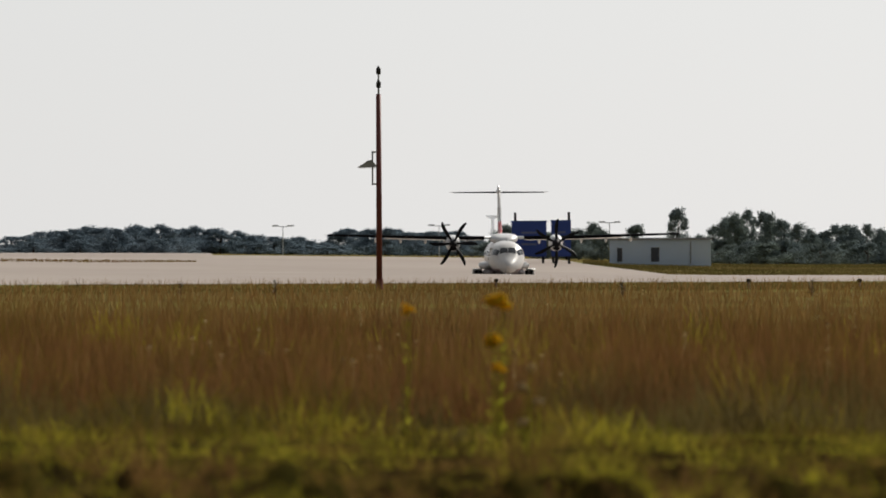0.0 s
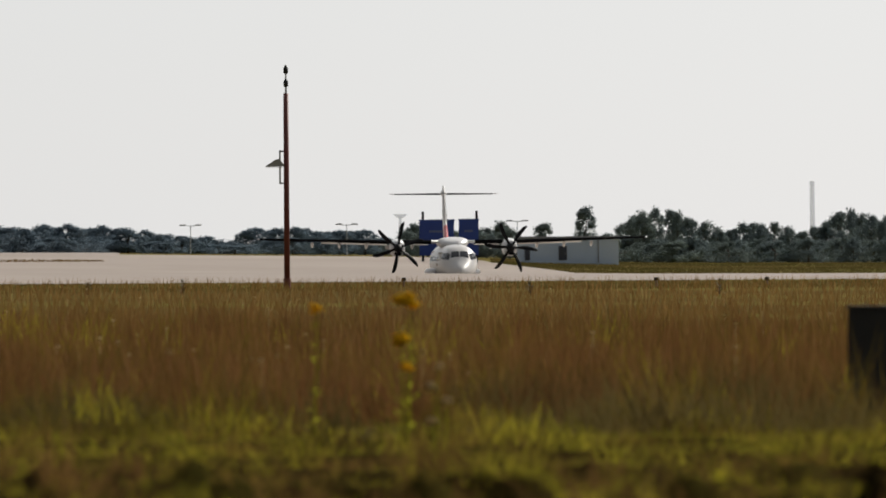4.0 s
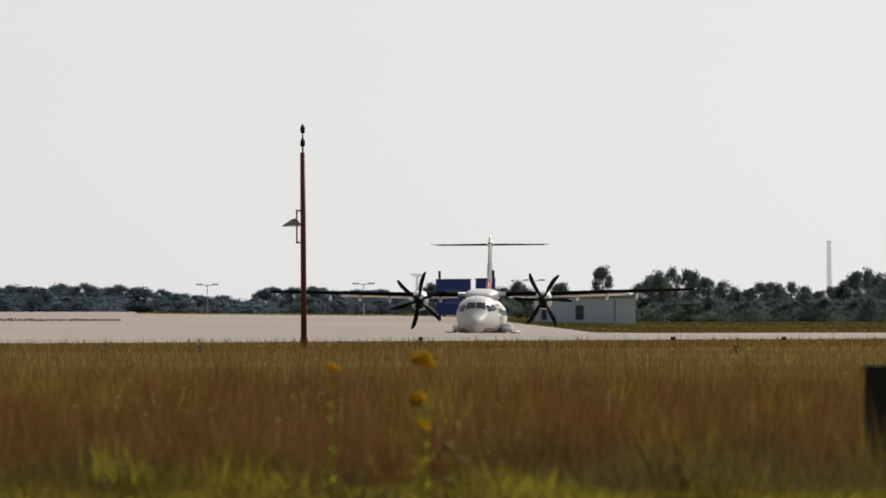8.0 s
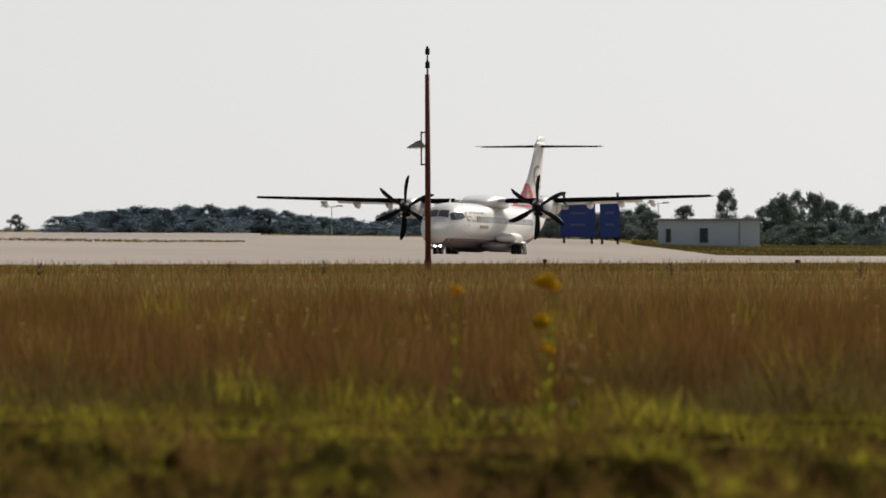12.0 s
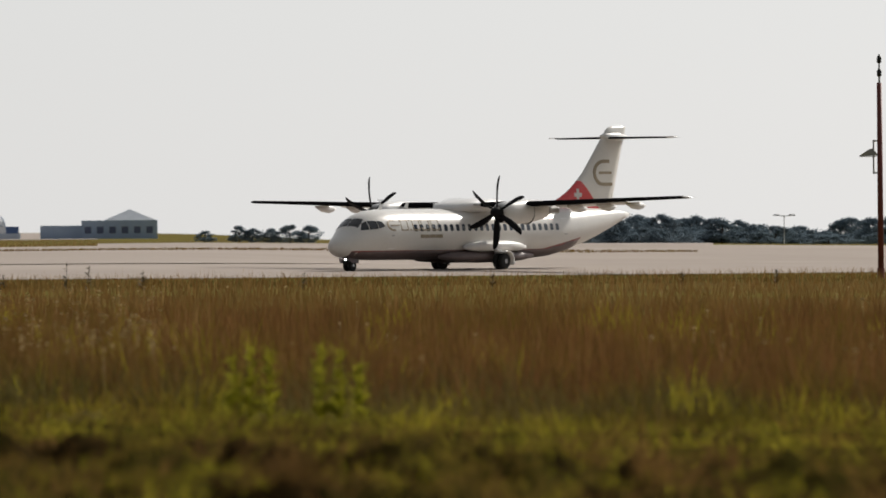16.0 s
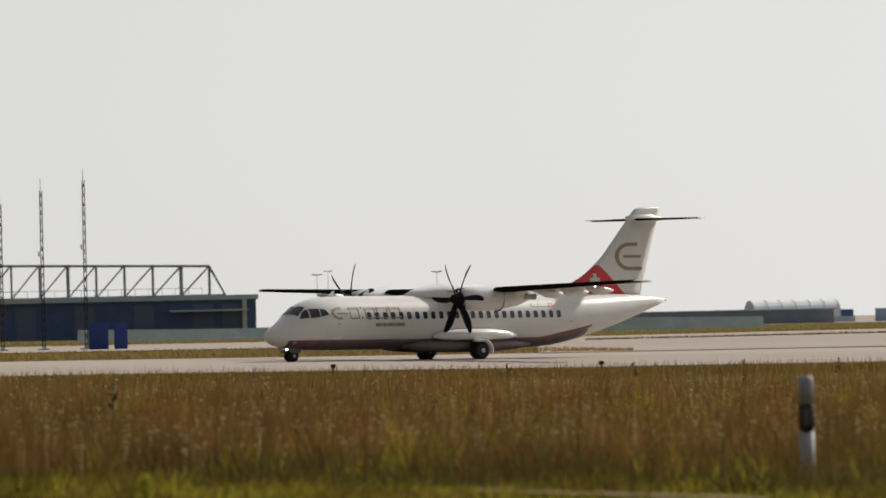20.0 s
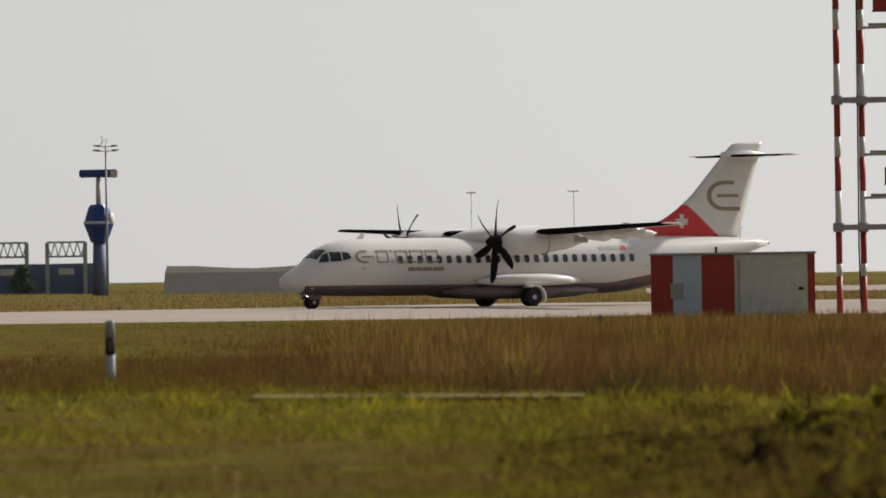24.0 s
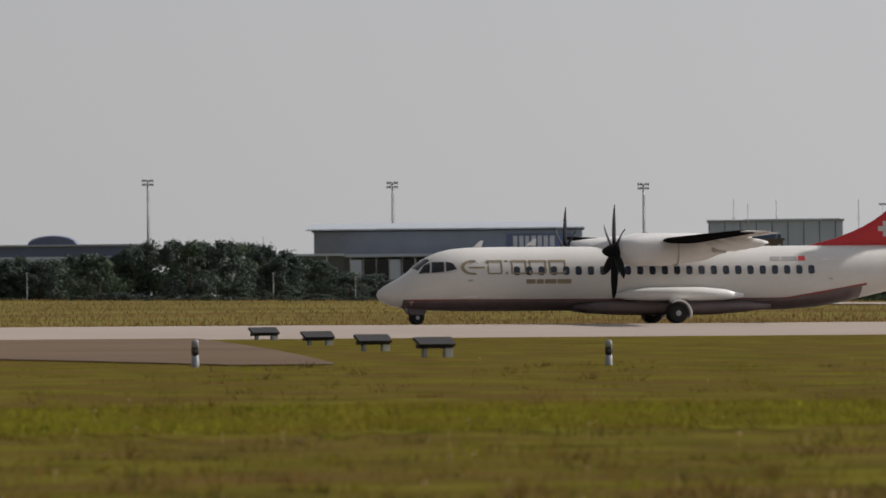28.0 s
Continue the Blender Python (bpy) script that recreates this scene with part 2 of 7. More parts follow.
POST = surface("marker_white", (0.374, 0.399, 0.442), (0.272, 0.289, 0.323), 0.6, scale=6)


# ---- mesh helpers ----
def part(name, bm, material, parent=None, label="", m=None, smooth=False):
    """Links a bmesh as one mesh object under parent."""
    me = bpy.data.meshes.new(name)
    bm.to_mesh(me)
    bm.free()
    return put(name, me, material, parent, label, m, smooth)


def put(name, me, material, parent=None, label="", m=None, smooth=False):
    if not me.materials:
        me.materials.append(material)
    if smooth:
        me.polygons.foreach_set("use_smooth", [True] * len(me.polygons))
    ob = new(name, me)
    ob.parent = parent
    if m is not None:
        ob.matrix_basis = m
    if label:
        ob["label"] = label
    return ob


def box(x0, x1, y0, y1, z0, z1, bevel=0.0):
    bm = bmesh.new()
    bmesh.ops.create_cube(bm, size=1)
    for v in bm.verts:
        v.co = Vector(((x0 + x1) / 2 + v.co.x * (x1 - x0), (y0 + y1) / 2 + v.co.y * (y1 - y0), (z0 + z1) / 2 + v.co.z * (z1 - z0)))
    if bevel:
        bmesh.ops.bevel(bm, geom=bm.edges[:], offset=bevel, segments=2, affect="EDGES")
    return bm


def add_rod(bm, a, b, r0, r1=None, n=8):
    """A tapered rod from a to b in bm."""
    a, b = Vector(a), Vector(b)
    r1 = r0 if r1 is None else r1
    q = (b - a).to_track_quat("Z", "Y").to_matrix()
    rings = []
    for c, r in ((a, r0), (b, r1)):
        rings.append([bm.verts.new(c + q @ Vector((r * math.cos(6.2832 * k / n), r * math.sin(6.2832 * k / n), 0))) for k in range(n)])
    for k in range(n):
        bm.faces.new((rings[0][k], rings[0][(k + 1) % n], rings[1][(k + 1) % n], rings[1][k]))
    bm.faces.new(rings[0][::-1])
    bm.faces.new(rings[1])
    return bm


def rod(a, b, r0, r1=None, n=8):
    return add_rod(bmesh.new(), a, b, r0, r1, n)


def loft(rings, caps=True):
    """Skins a list of rings of equal length."""
    bm = bmesh.new()
    vs = [[bm.verts.new(p) for p in r] for r in rings]
    n = len(rings[0])
    for a, b in zip(vs, vs[1:]):
        for k in range(n):
            bm.faces.new((a[k], a[(k + 1) % n], b[(k + 1) % n], b[k]))
    if caps:
        bm.faces.new(vs[0][::-1])
        bm.faces.new(vs[-1])
    bmesh.ops.recalc_face_normals(bm, faces=bm.faces[:])
    return bm


def plate(points, thick, axis):
    """A flat outline of 3D points, thickened along axis."""
    ax = Vector(axis).normalized() * thick
    return loft([[Vector(p) for p in points], [Vector(p) + ax for p in points]])


def thing(name, label, category, m=None, group="", kind=""):
    ob = new(name)
    ob.empty_display_size = 0.1
    if m is not None:
        ob.matrix_basis = m
    return tagged(ob, label, category, group, kind)


# ---- the lie of the land ----
RX, RY = -95.6, 460.8                 # a point on the runway's centre line
NX, NY = 0.764, -0.645                # across it, towards the eye
DX, DY = -0.645, -0.764               # along it, the way the aircraft takes off
AXIS = 49.83                          # bearing of the foot of the perpendicular
HALF = 34.0


def at(bearing, dist):
    b = radians(bearing)
    return -math.sin(b) * dist, math.cos(b) * dist


def ground_z(x, y):
    """Height of the ground; x and y may be arrays."""
    x, y = np.asarray(x, float), np.asarray(y, float)
    d = np.hypot(x, y) + 1e-6
    az = np.degrees(np.arctan2(-x, y))
    ca = np.clip(az, -12, 70)
    dn = (370 - HALF) / np.cos(np.radians(ca - AXIS))
    el = np.interp(ca, [0, 8, 11, 14, 18, 24, 30, 37, 42], [0.318, 0.316, 0.308, 0.288, 0.278, 0.265, 0.259, 0.240, 0.227])
    zn = EYE[2] - dn * np.tan(np.radians(el))
    near = zn * d / dn
    k = np.clip((d - dn) / 50, 0, 1)
    top = zn + 0.4 * np.sin(k * np.pi / 2)
    e10 = np.interp(ca, [0, 1.5, 3, 5, 8, 12, 20, 25, 29, 34, 40], [0.21, 0.20, 0.15, 0.12, 0.10, 0.12, 0.11, 0.065, 0.06, 0.035, -0.035])
    z10 = EYE[2] - 1000 * np.tan(np.radians(e10))
    d5 = dn + 50
    last = np.interp(ca, [0, 7, 8.2, 10, 29, 34, 40], [0.092, 0.085, 0.02, 0.006, 0.008, -0.01, -0.05])
    ef = e10 + (last - e10) * np.clip((d - 1000) / 2600, 0, 1)
    far = np.where(d < 1000, zn + 0.4 + (z10 - zn - 0.4) * np.clip((d - d5) / (1000 - d5), 0, 1), EYE[2] - d * np.tan(np.radians(ef)))
    dip = np.interp(d, [524, 563, 606, 635, 682, 729, 825, 930], [0, 0.62, 1.27, 1.69, 1.78, 1.37, 0.5, 0])
    w = np.clip((9 - az) / 4.5, 0, 1)
    w = w * w * (3 - 2 * w)
    z = np.where(d < dn, near, np.where(d < d5, top, far)) - dip * w
    # further along, the runway's crown hides its far half
    dc, df = 370 / np.cos(np.radians(ca - AXIS)), (370 + HALF) / np.cos(np.radians(ca - AXIS))
    zc = EYE[2] - dc * np.tan(np.radians(np.interp(ca, [20, 25, 30, 35, 40], [0.195, 0.187, 0.180, 0.162, 0.142])))
    up = zn + (zc - zn) * np.sin(np.clip((d - dn) / (dc - dn), 0, 1) * np.pi / 2)
    down = zc - 0.30 * (1 - np.cos(np.clip((d - dc) / (df - dc), 0, 1) * np.pi / 2))
    back = zc - 0.30 + (z10 - zc + 0.30) * np.clip((d - df) / (1000 - df), 0, 1)
    crowned = np.where(d < dn, near, np.where(d < dc, up, np.where(d < df, down, np.where(d < 1000, back, far))))
    k = np.clip((az - 20) / 4, 0, 1)
    return z + (crowned - z) * k * k * (3 - 2 * k)


def gz(x, y):
    return float(ground_z(x, y))


def spot(bearing, dist, turn=0.0, lift=0.0):
    """A pose on the ground, its x axis square to the line of sight plus turn degrees."""
    x, y = at(bearing, dist)
    return pose(x, y, gz(x, y) + lift, 0, 0, bearing + turn)


def sheet(name, rows, material, label, lift=0.0, kind="structure", category=""):
    """A grid of (x, y) rows laid on the ground."""
    a = np.array(rows, float)
    z = ground_z(a[..., 0], a[..., 1]) + lift
    v = np.concatenate([a, z[..., None]], -1).reshape(-1, 3)
    h, w = a.shape[:2]
    i = np.arange(h * w).reshape(h, w)
    f = np.stack([i[:-1, :-1], i[:-1, 1:], i[1:, 1:], i[1:, :-1]], -1).reshape(-1, 4)
    me = bpy.data.meshes.new(name)
    me.from_pydata(v.tolist(), [], f.tolist())
    ob = put(name, me, material, smooth=True)
    return tagged(ob, label, category or name, "", kind)


def polar(b0, b1, d0, d1, nb, nd):
    """Rows over bearings b0..b1 and distances d0..d1, the latter numbers or functions of the bearing."""
    rows = []
    for k in range(nd + 1):
        r = []
        for j in range(nb + 1):
            b = b0 + (b1 - b0) * j / nb
            lo = d0(b) if callable(d0) else d0
            hi = d1(b) if callable(d1) else d1
            r.append(at(b, lo + (hi - lo) * k / nd))
        rows.append(r)
    return rows


def edge(c):
    """The runway's edge line at the offset c towards the eye, as a distance by bearing."""
    return lambda b: (370 - c) / math.cos(radians(b - AXIS))


ring = [0.0, 8, 20, 40] + [40 + 12 * k for k in range(1, 90)] + [1150 + 50 * k for k in range(16)] + [2000, 2300, 2600, 3000, 3500, 4200, 4900]
bears = [-180 + 10 * k for k in range(17)] + [-10 + 0.5 * k for k in range(121)] + [50 + 10 * k for k in range(1, 14)]
sheet("ground", [[at(b, d) for b in bears] for d in ring], SOIL, "grassy airfield ground with dry brown soil between the stalks", category="ground")
sheet("runway", [[(RX + DX * s + NX * c, RY + DY * s + NY * c) for s in range(-330, 420, 10)] for c in range(-34, 35, 4)],
      CONCRETE, "wide pale concrete runway with a gentle crown", 0.05)

PALE = "pale concrete paving between strips of dry grass"
sheet("taxiway", polar(-1.5, 11.2, edge(-30), lambda b: float(np.interp(b, [-1.5, 1.5, 1.9, 2.2, 2.42, 2.6, 11.2], [795, 790, 785, 825, 870, 935, 935])), 160, 34), CONCRETE, "broad pale concrete taxiway that joins the runway", 0.09)
sheet("pavement", polar(4.8, 8.7, 931, 1500, 24, 30), CONCRETE, PALE, 0.09)
sheet("pavement", polar(8.7, 12.3, lambda b: float(np.interp(b, [8.7, 11.2, 11.3], [931, 931, 780])), lambda b: 1030 + (b - 8.7) * 26, 30, 20), CONCRETE, PALE, 0.09)
sheet("pavement", polar(12.3, 19.0, 770, lambda b: 1380 + (b - 12.3) * 10, 34, 24), CONCRETE, PALE, 0.09)
sheet("pavement", polar(8.7, 12.6, 2350, 3600, 12, 12), CONCRETE, PALE, 0.09)
sheet("road", polar(30.6, 35.3, 870, 955, 40, 8), CONCRETE, "narrow pale service road behind the runway", 0.09)
def branch_far(b):
    return min(edge(33.5)(b), 228 + (b - 37.55) * 132)


sheet("taxiway", polar(37.55, 42.0, lambda b: 226 + max(0, b - 38.2) * 16, branch_far, 40, 14), ASPHALT, "worn brownish asphalt taxiway that leads onto the runway", 0.10)


# ---- the turboprop airliner ----
def oval(x, top, bottom, half, n=28, power=2.15):
    """A fuselage ring at station x."""
    zc, hh = (top + bottom) / 2, (top - bottom) / 2
    out = []
    for k in range(n):
        a = 6.28319 * k / n
        c, s = math.cos(a), math.sin(a)
        out.append(Vector((x, half * math.copysign(abs(c) ** (2 / power), c), zc + hh * math.copysign(abs(s) ** (2 / power), s))))
    return out


BODY = [(12.48, 1.44, 1.36, 0.04), (12.40, 1.58, 1.20, 0.17), (12.18, 1.75, 1.05, 0.36), (11.85, 1.93, 0.93, 0.57), (11.48, 2.13, 0.85, 0.77), (11.12, 2.37, 0.80, 0.94), (10.75, 2.68, 0.77, 1.07),
        (10.33, 2.97, 0.75, 1.19), (9.85, 3.17, 0.73, 1.28), (9.3, 3.30, 0.71, 1.35), (8.5, 3.37, 0.70, 1.39), (7.0, 3.39, 0.70, 1.41), (-5.2, 3.39, 0.70, 1.41),
        (-6.6, 3.40, 0.80, 1.38), (-8.0, 3.41, 1.04, 1.29), (-9.6, 3.41, 1.40, 1.10), (-11.2, 3.38, 1.82, 0.82), (-12.7, 3.32, 2.27, 0.52), (-13.9, 3.23, 2.67, 0.26), (-14.67, 3.12, 2.92, 0.08)]


def skin(x, z):
    """Half width of the fuselage at station x and height z."""
    b = sorted(BODY)
    xs = [r[0] for r in b]
    top, bot, half = (float(np.interp(x, xs, [r[k] for r in b])) for k in (1, 2, 3))
    t = min(1, abs((z - (top + bot) / 2) / ((top - bot) / 2)))
    return half * (1 - t ** 2.15) ** (1 / 2.15)


def decal(outline, side, proud=0.012):
    """A thin patch on the fuselage's flank, from a closed outline of (x, z), as a fan of strips that follows the skin."""
    bm = bmesh.new()
    pts = [Vector((x, side * (skin(x, z) + proud), z)) for x, z in outline]
    inn = [Vector((x, side * (skin(x, z) - 0.03), z)) for x, z in outline]
    a, b = [bm.verts.new(p) for p in pts], [bm.verts.new(p) for p in inn]
    n = len(pts)
    for k in range(n):
        bm.faces.new((a[k], a[(k + 1) % n], b[(k + 1) % n], b[k]))
    bm.faces.new(a)
    bm.faces.new(b[::-1])
    bmesh.ops.recalc_face_normals(bm, faces=bm.faces[:])
    return bm


def pane(corners, side, proud=0.025, n=5):
    """A four-cornered patch of (x, z) corners laid on the curved skin."""
    (ax, az), (bx, bz), (cx, cz), (dx, dz) = corners
    rows = []
    for k in range(n + 1):
        u = k / n
        row = []
        for j in range(n + 1):
            v = j / n
            x = (ax + (bx - ax) * u) * (1 - v) + (dx + (cx - dx) * u) * v
            z = (az + (bz - az) * u) * (1 - v) + (dz + (cz - dz) * u) * v
            row.append(Vector((x, side * (skin(x, z) + proud), z)))
        rows.append(row + [Vector((p.x, p.y - side * 0.06, p.z)) for p in row[::-1]])
    return loft(rows)


def band(x0, x1, z0, z1, side, steps, proud=0.012):
    """A strip along the flank that follows the skin."""
    rings = []
    for k in range(steps + 1):
        x = x0 + (x1 - x0) * k / steps
        lo = z0(x) if callable(z0) else z0
        hi = z1(x) if callable(z1) else z1
        rings.append([Vector((x, side * (skin(x, lo) + proud), lo)), Vector((x, side * (skin(x, hi) + proud), hi)),
                      Vector((x, side * (skin(x, hi) - 0.03), hi)), Vector((x, side * (skin(x, lo) - 0.03), lo))])
    return loft(rings)


def rounded(x0, x1, z0, z1, r, n=3):
    out = []
    for cx, cz, a0 in ((x1 - r, z1 - r, 0), (x0 + r, z1 - r, 90), (x0 + r, z0 + r, 180), (x1 - r, z0 + r, 270)):
        for k in range(n + 1):
            a = radians(a0 + 90 * k / n)
            out.append((cx + r * math.cos(a), cz + r * math.sin(a)))
    return out


def aerofoil(le, chord, z, thick, n=9):
    """A wing section in x and z, from the trailing edge over the top to the nose and back."""
    pts = []
    for k in range(2 * n):
        u = k / n
        t = (1 + math.cos(math.pi * u)) / 2
        w = 2.6 * thick * (0.2969 * math.sqrt(t) - 0.126 * t - 0.3516 * t * t + 0.2843 * t ** 3 - 0.1036 * t ** 4) * chord
        pts.append((le - chord * t, z + (w * 1.15 if k <= n else -w * 0.85)))
    return pts


def wing_half(side):
    st = [(0, 1.25, 2.65, 3.66, 0.17), (4.6, 1.20, 2.60, 3.68, 0.17), (9.5, 0.98, 2.12, 3.82, 0.15), (13.75, 0.78, 1.66, 3.93, 0.13), (14.25, 0.55, 1.25, 3.945, 0.10), (14.42, 0.30, 0.8, 3.95, 0.05)]
    return loft([[Vector((x, side * y, z)) for x, z in aerofoil(le, ch, zz, th)] for y, le, ch, zz, th in st])


def propeller(name):
    hub = thing(name, "", "")
    part("spinner", loft([[Vector((x, r * math.cos(6.2832 * k / 16), r * math.sin(6.2832 * k / 16))) for k in range(16)]
                          for x, r in ((-0.25, 0.33), (0.05, 0.33), (0.3, 0.25), (0.5, 0.13), (0.58, 0.02))]), BLACK, hub, "black rounded spinner", smooth=True)
    st = [(0.2, 0.20, 0.12, 60, 0.0), (0.5, 0.28, 0.09, 50, 0.0), (0.9, 0.35, 0.06, 42, -0.02), (1.35, 0.36, 0.045, 36, 0.0), (1.7, 0.29, 0.03, 31, 0.05), (1.9, 0.18, 0.02, 28, 0.11), (1.965, 0.08, 0.012, 21, 0.15)]
    rings = []
    for r, ch, th, tw, sw in st:
        ca, sa = math.cos(radians(tw)), math.sin(radians(tw))
        q = []
        for k in range(8):
            a = 6.2832 * k / 8
            u, v = ch / 2 * math.cos(a), th / 2 * math.sin(a)
            q.append(Vector((u * sa + v * ca, sw + u * ca - v * sa, r)))
        rings.append(q)
    me = None
    for k in range(6):
        if me is None:
            b = part("blade", loft(rings), BLACK, hub, "", pose(0.05, 0, 0), True)
            me = b.data
        else:
            put("blade", me, BLACK, hub, "", pose(0.05, 0, 0, 60 * k), True)
    return hub


def wheel(name, parent, x, y, z, r, w):
    w0 = new(name)
    w0.parent, w0.matrix_basis = parent, pose(x, y, z)
    prof = [(-w / 2, r * 0.55), (-w / 2, r * 0.86), (-w * 0.36, r * 0.97), (0, r), (w * 0.36, r * 0.97), (w / 2, r * 0.86), (w / 2, r * 0.55)]
    part("tyre", loft([[Vector((rr * math.cos(6.2832 * k / 24), yy, rr * math.sin(6.2832 * k / 24))) for k in range(24)] for yy, rr in prof]), TYRE, w0, smooth=True)
    bm = loft([[Vector((rr * math.cos(6.2832 * k / 16), yy, rr * math.sin(6.2832 * k / 16))) for k in range(16)] for yy, rr in ((-w * .52, r * .2), (-w * .42, r * .57), (w * .42, r * .57), (w * .52, r * .2))])
    part("rim", bm, STEEL, w0, "dull metal rim")
    return w0


plane = thing("airliner", "white twin-propeller airliner with a red and cream tail fin", "aircraft")
part("fuselage", loft([oval(*r) for r in BODY]), CREAM, plane, "cream-white painted fuselage", smooth=True)
for side in (1, -1):
    part("stripe", band(11.5, -8.6, lambda x: 1.09 + max(0, -5.0 - x) * 0.17, lambda x: 1.19 + max(0, -5.0 - x) * 0.17, side, 40), STRIPE, plane, "thin dark red line along the lower flank")
    for k in range(25):
        x = 6.75 - 0.535 * k
        part("cabin_window", decal(rounded(x - 0.135, x + 0.135, 2.19, 2.56, 0.09), side), PANEGLASS, plane)
    for x0, w, h, z in ((8.75, 0.72, 1.55, 1.25), (-6.95, 0.72, 1.6, 1.25)):
        dr = part("door", decal(rounded(x0 - w / 2, x0 + w / 2, z, z + h, 0.12), side, 0.006), WHITE, plane, "closed cabin door")
        part("handle", decal(rounded(x0 - 0.1, x0 + 0.1, z + 0.7, z + 0.76, 0.02), side, 0.02), GREYP, dr)
    for pts in ([(10.86, 2.28), (10.44, 2.31), (10.36, 2.74), (10.60, 2.62)], [(10.37, 2.31), (9.85, 2.35), (9.82, 2.77), (10.29, 2.76)], [(9.77, 2.37), (9.32, 2.47), (9.46, 2.72), (9.74, 2.77)]):
        part("cockpit_window", pane(pts, side), GLASS, plane)
    # lettering stands as plain gold-grey shapes: an open ring, then thin frames
    for a0 in range(75, 285, 30):
        seg = [(8.62 - r * 0.52 * math.cos(radians(a0 + da)) * -1, 2.53 + r * 0.31 * math.sin(radians(a0 + da))) for r, das in ((1.0, (0, 15, 30)), (0.72, (30, 15, 0))) for da in das]
        part("title_mark", decal([(17.24 - x, z) for x, z in seg], side, 0.016), GOLD, plane, "gold-grey open ring")
    part("title_mark", band(8.80, 8.12, 2.49, 2.56, side, 4, 0.016), GOLD, plane, "gold-grey bar")
    for x0, x1 in ((8.02, 7.36), (7.24, 7.12), (7.00, 6.32), (6.22, 5.46), (5.36, 4.62)):
        if x0 - x1 < 0.2:
            part("title_mark", band(x0, x1, 2.24, 2.83, side, 2, 0.016), GOLD, plane, "gold-grey upright bar")
            continue
        part("title_mark", band(x0, x1, 2.75, 2.83, side, 4, 0.016), GOLD, plane, "gold-grey bar")
        part("title_mark", band(x0 - 0.03, x1 + 0.03, 2.24, 2.30, side, 4, 0.016), GOLD, plane, "gold-grey bar")
        for xe in (x0, x1 + 0.09):
            part("title_mark", band(xe, xe - 0.09, 2.30, 2.75, side, 2, 0.016), GOLD, plane, "gold-grey upright bar")
    for x0, x1 in ((6.35, 5.95), (5.9, 5.6), (5.55, 5.05), (5.0, 4.4)):
        part("subtitle_mark", band(x0, x1, 1.84, 2.02, side, 3, 0.012), GOLD, plane, "small gold-grey lettering bar")
    for x0, x1 in ((-4.35, -4.75), (-4.83, -5.5)):
        part("registration_bar", band(x0, x1, 2.78, 2.93, side, 4, 0.010), GREYP, plane, "small dark bar")
    part("flag_mark", band(-5.56, -5.86, 2.76, 2.95, side, 3, 0.012), RED, plane, "small red square")
    # wing, nacelle, propeller and gear of one side
    wg = part("wing", wing_half(side), WHITE, plane, "long straight wing with a dark leading edge", smooth=True)
    boot = []
    for y, le, ch, zz, th in ((1.6, 1.30, 2.65, 3.66, 0.195), (4.6, 1.25, 2.60, 3.675, 0.195), (9.5, 1.03, 2.12, 3.815, 0.18), (14.2, 0.80, 1.60, 3.945, 0.16)):
        pts = aerofoil(le + 0.03, ch, zz - 0.02, th * 1.12)
        boot.append([Vector((x, side * y, z)) for x, z in pts[6:15]])
    part("de_icing_boot", loft(boot), RUBBER, wg, "black rubber leading edge", smooth=True)
    und = []
    for y, le, ch, zz, th in ((1.6, 1.2, 2.55, 3.655, 0.172), (4.6, 1.15, 2.50, 3.67, 0.172), (9.5, 0.93, 2.02, 3.813, 0.152), (13.5, 0.72, 1.52, 3.923, 0.13)):
        pts = aerofoil(le, ch, zz, th * 1.05)
        und.append([Vector((x, side * y, z - 0.006)) for x, z in pts[11:18]])
    part("underside", loft(und), CREAM, wg, "cream wing underside", smooth=True)
    # flaps set for take-off hang a little behind and below the wing
    for y0, y1 in ((1.7, 3.55), (4.75, 9.6)):
        rings = []
        for y in (y0, y1):
            w = max(0, y - 4.6)
            te, zz = -1.30 + 0.052 * w, 3.665 + 0.028 * w
            rings.append([Vector((te + a, side * y, zz + b)) for a, b in ((0.42, -0.02), (0.30, 0.06), (-0.05, 0.0), (-0.40, -0.20), (-0.42, -0.225), (0.05, -0.12))])
        part("flap", loft(rings), CREAM, wg, "cream flap set for take-off", smooth=True)
    part("aileron", loft([[Vector((a - 0.022 * (y - 9.8), side * y, 3.80 + 0.028 * (y - 9.8) + b)) for a, b in ((-0.72, 0.03), (-1.22, -0.01), (-1.22, -0.025), (-0.72, -0.05))] for y in (9.8, 13.6)]), WHITE, wg)
    for y in (2.9, 6.3, 8.3, 10.3):
        sx = 1.25 - 0.022 * y - 2.2 + 0.09 * max(0, y - 4.6)
        zz = 3.66 + 0.028 * max(0, y - 4.6)
        part("flap_fairing", loft([oval(sx + a, zz - 0.05 - d, zz - 0.16 - e, hw, 10, 2) for a, d, e, hw in ((0.8, 0.08, 0.06, 0.04), (0.25, 0.06, 0.30, 0.10), (-0.40, 0.05, 0.38, 0.11), (-0.75, 0.12, 0.30, 0.08), (-1.05, 0.22, 0.16, 0.03))]), WHITE, wg, "white pointed flap fairing", pose(0, side * y, 0), True)
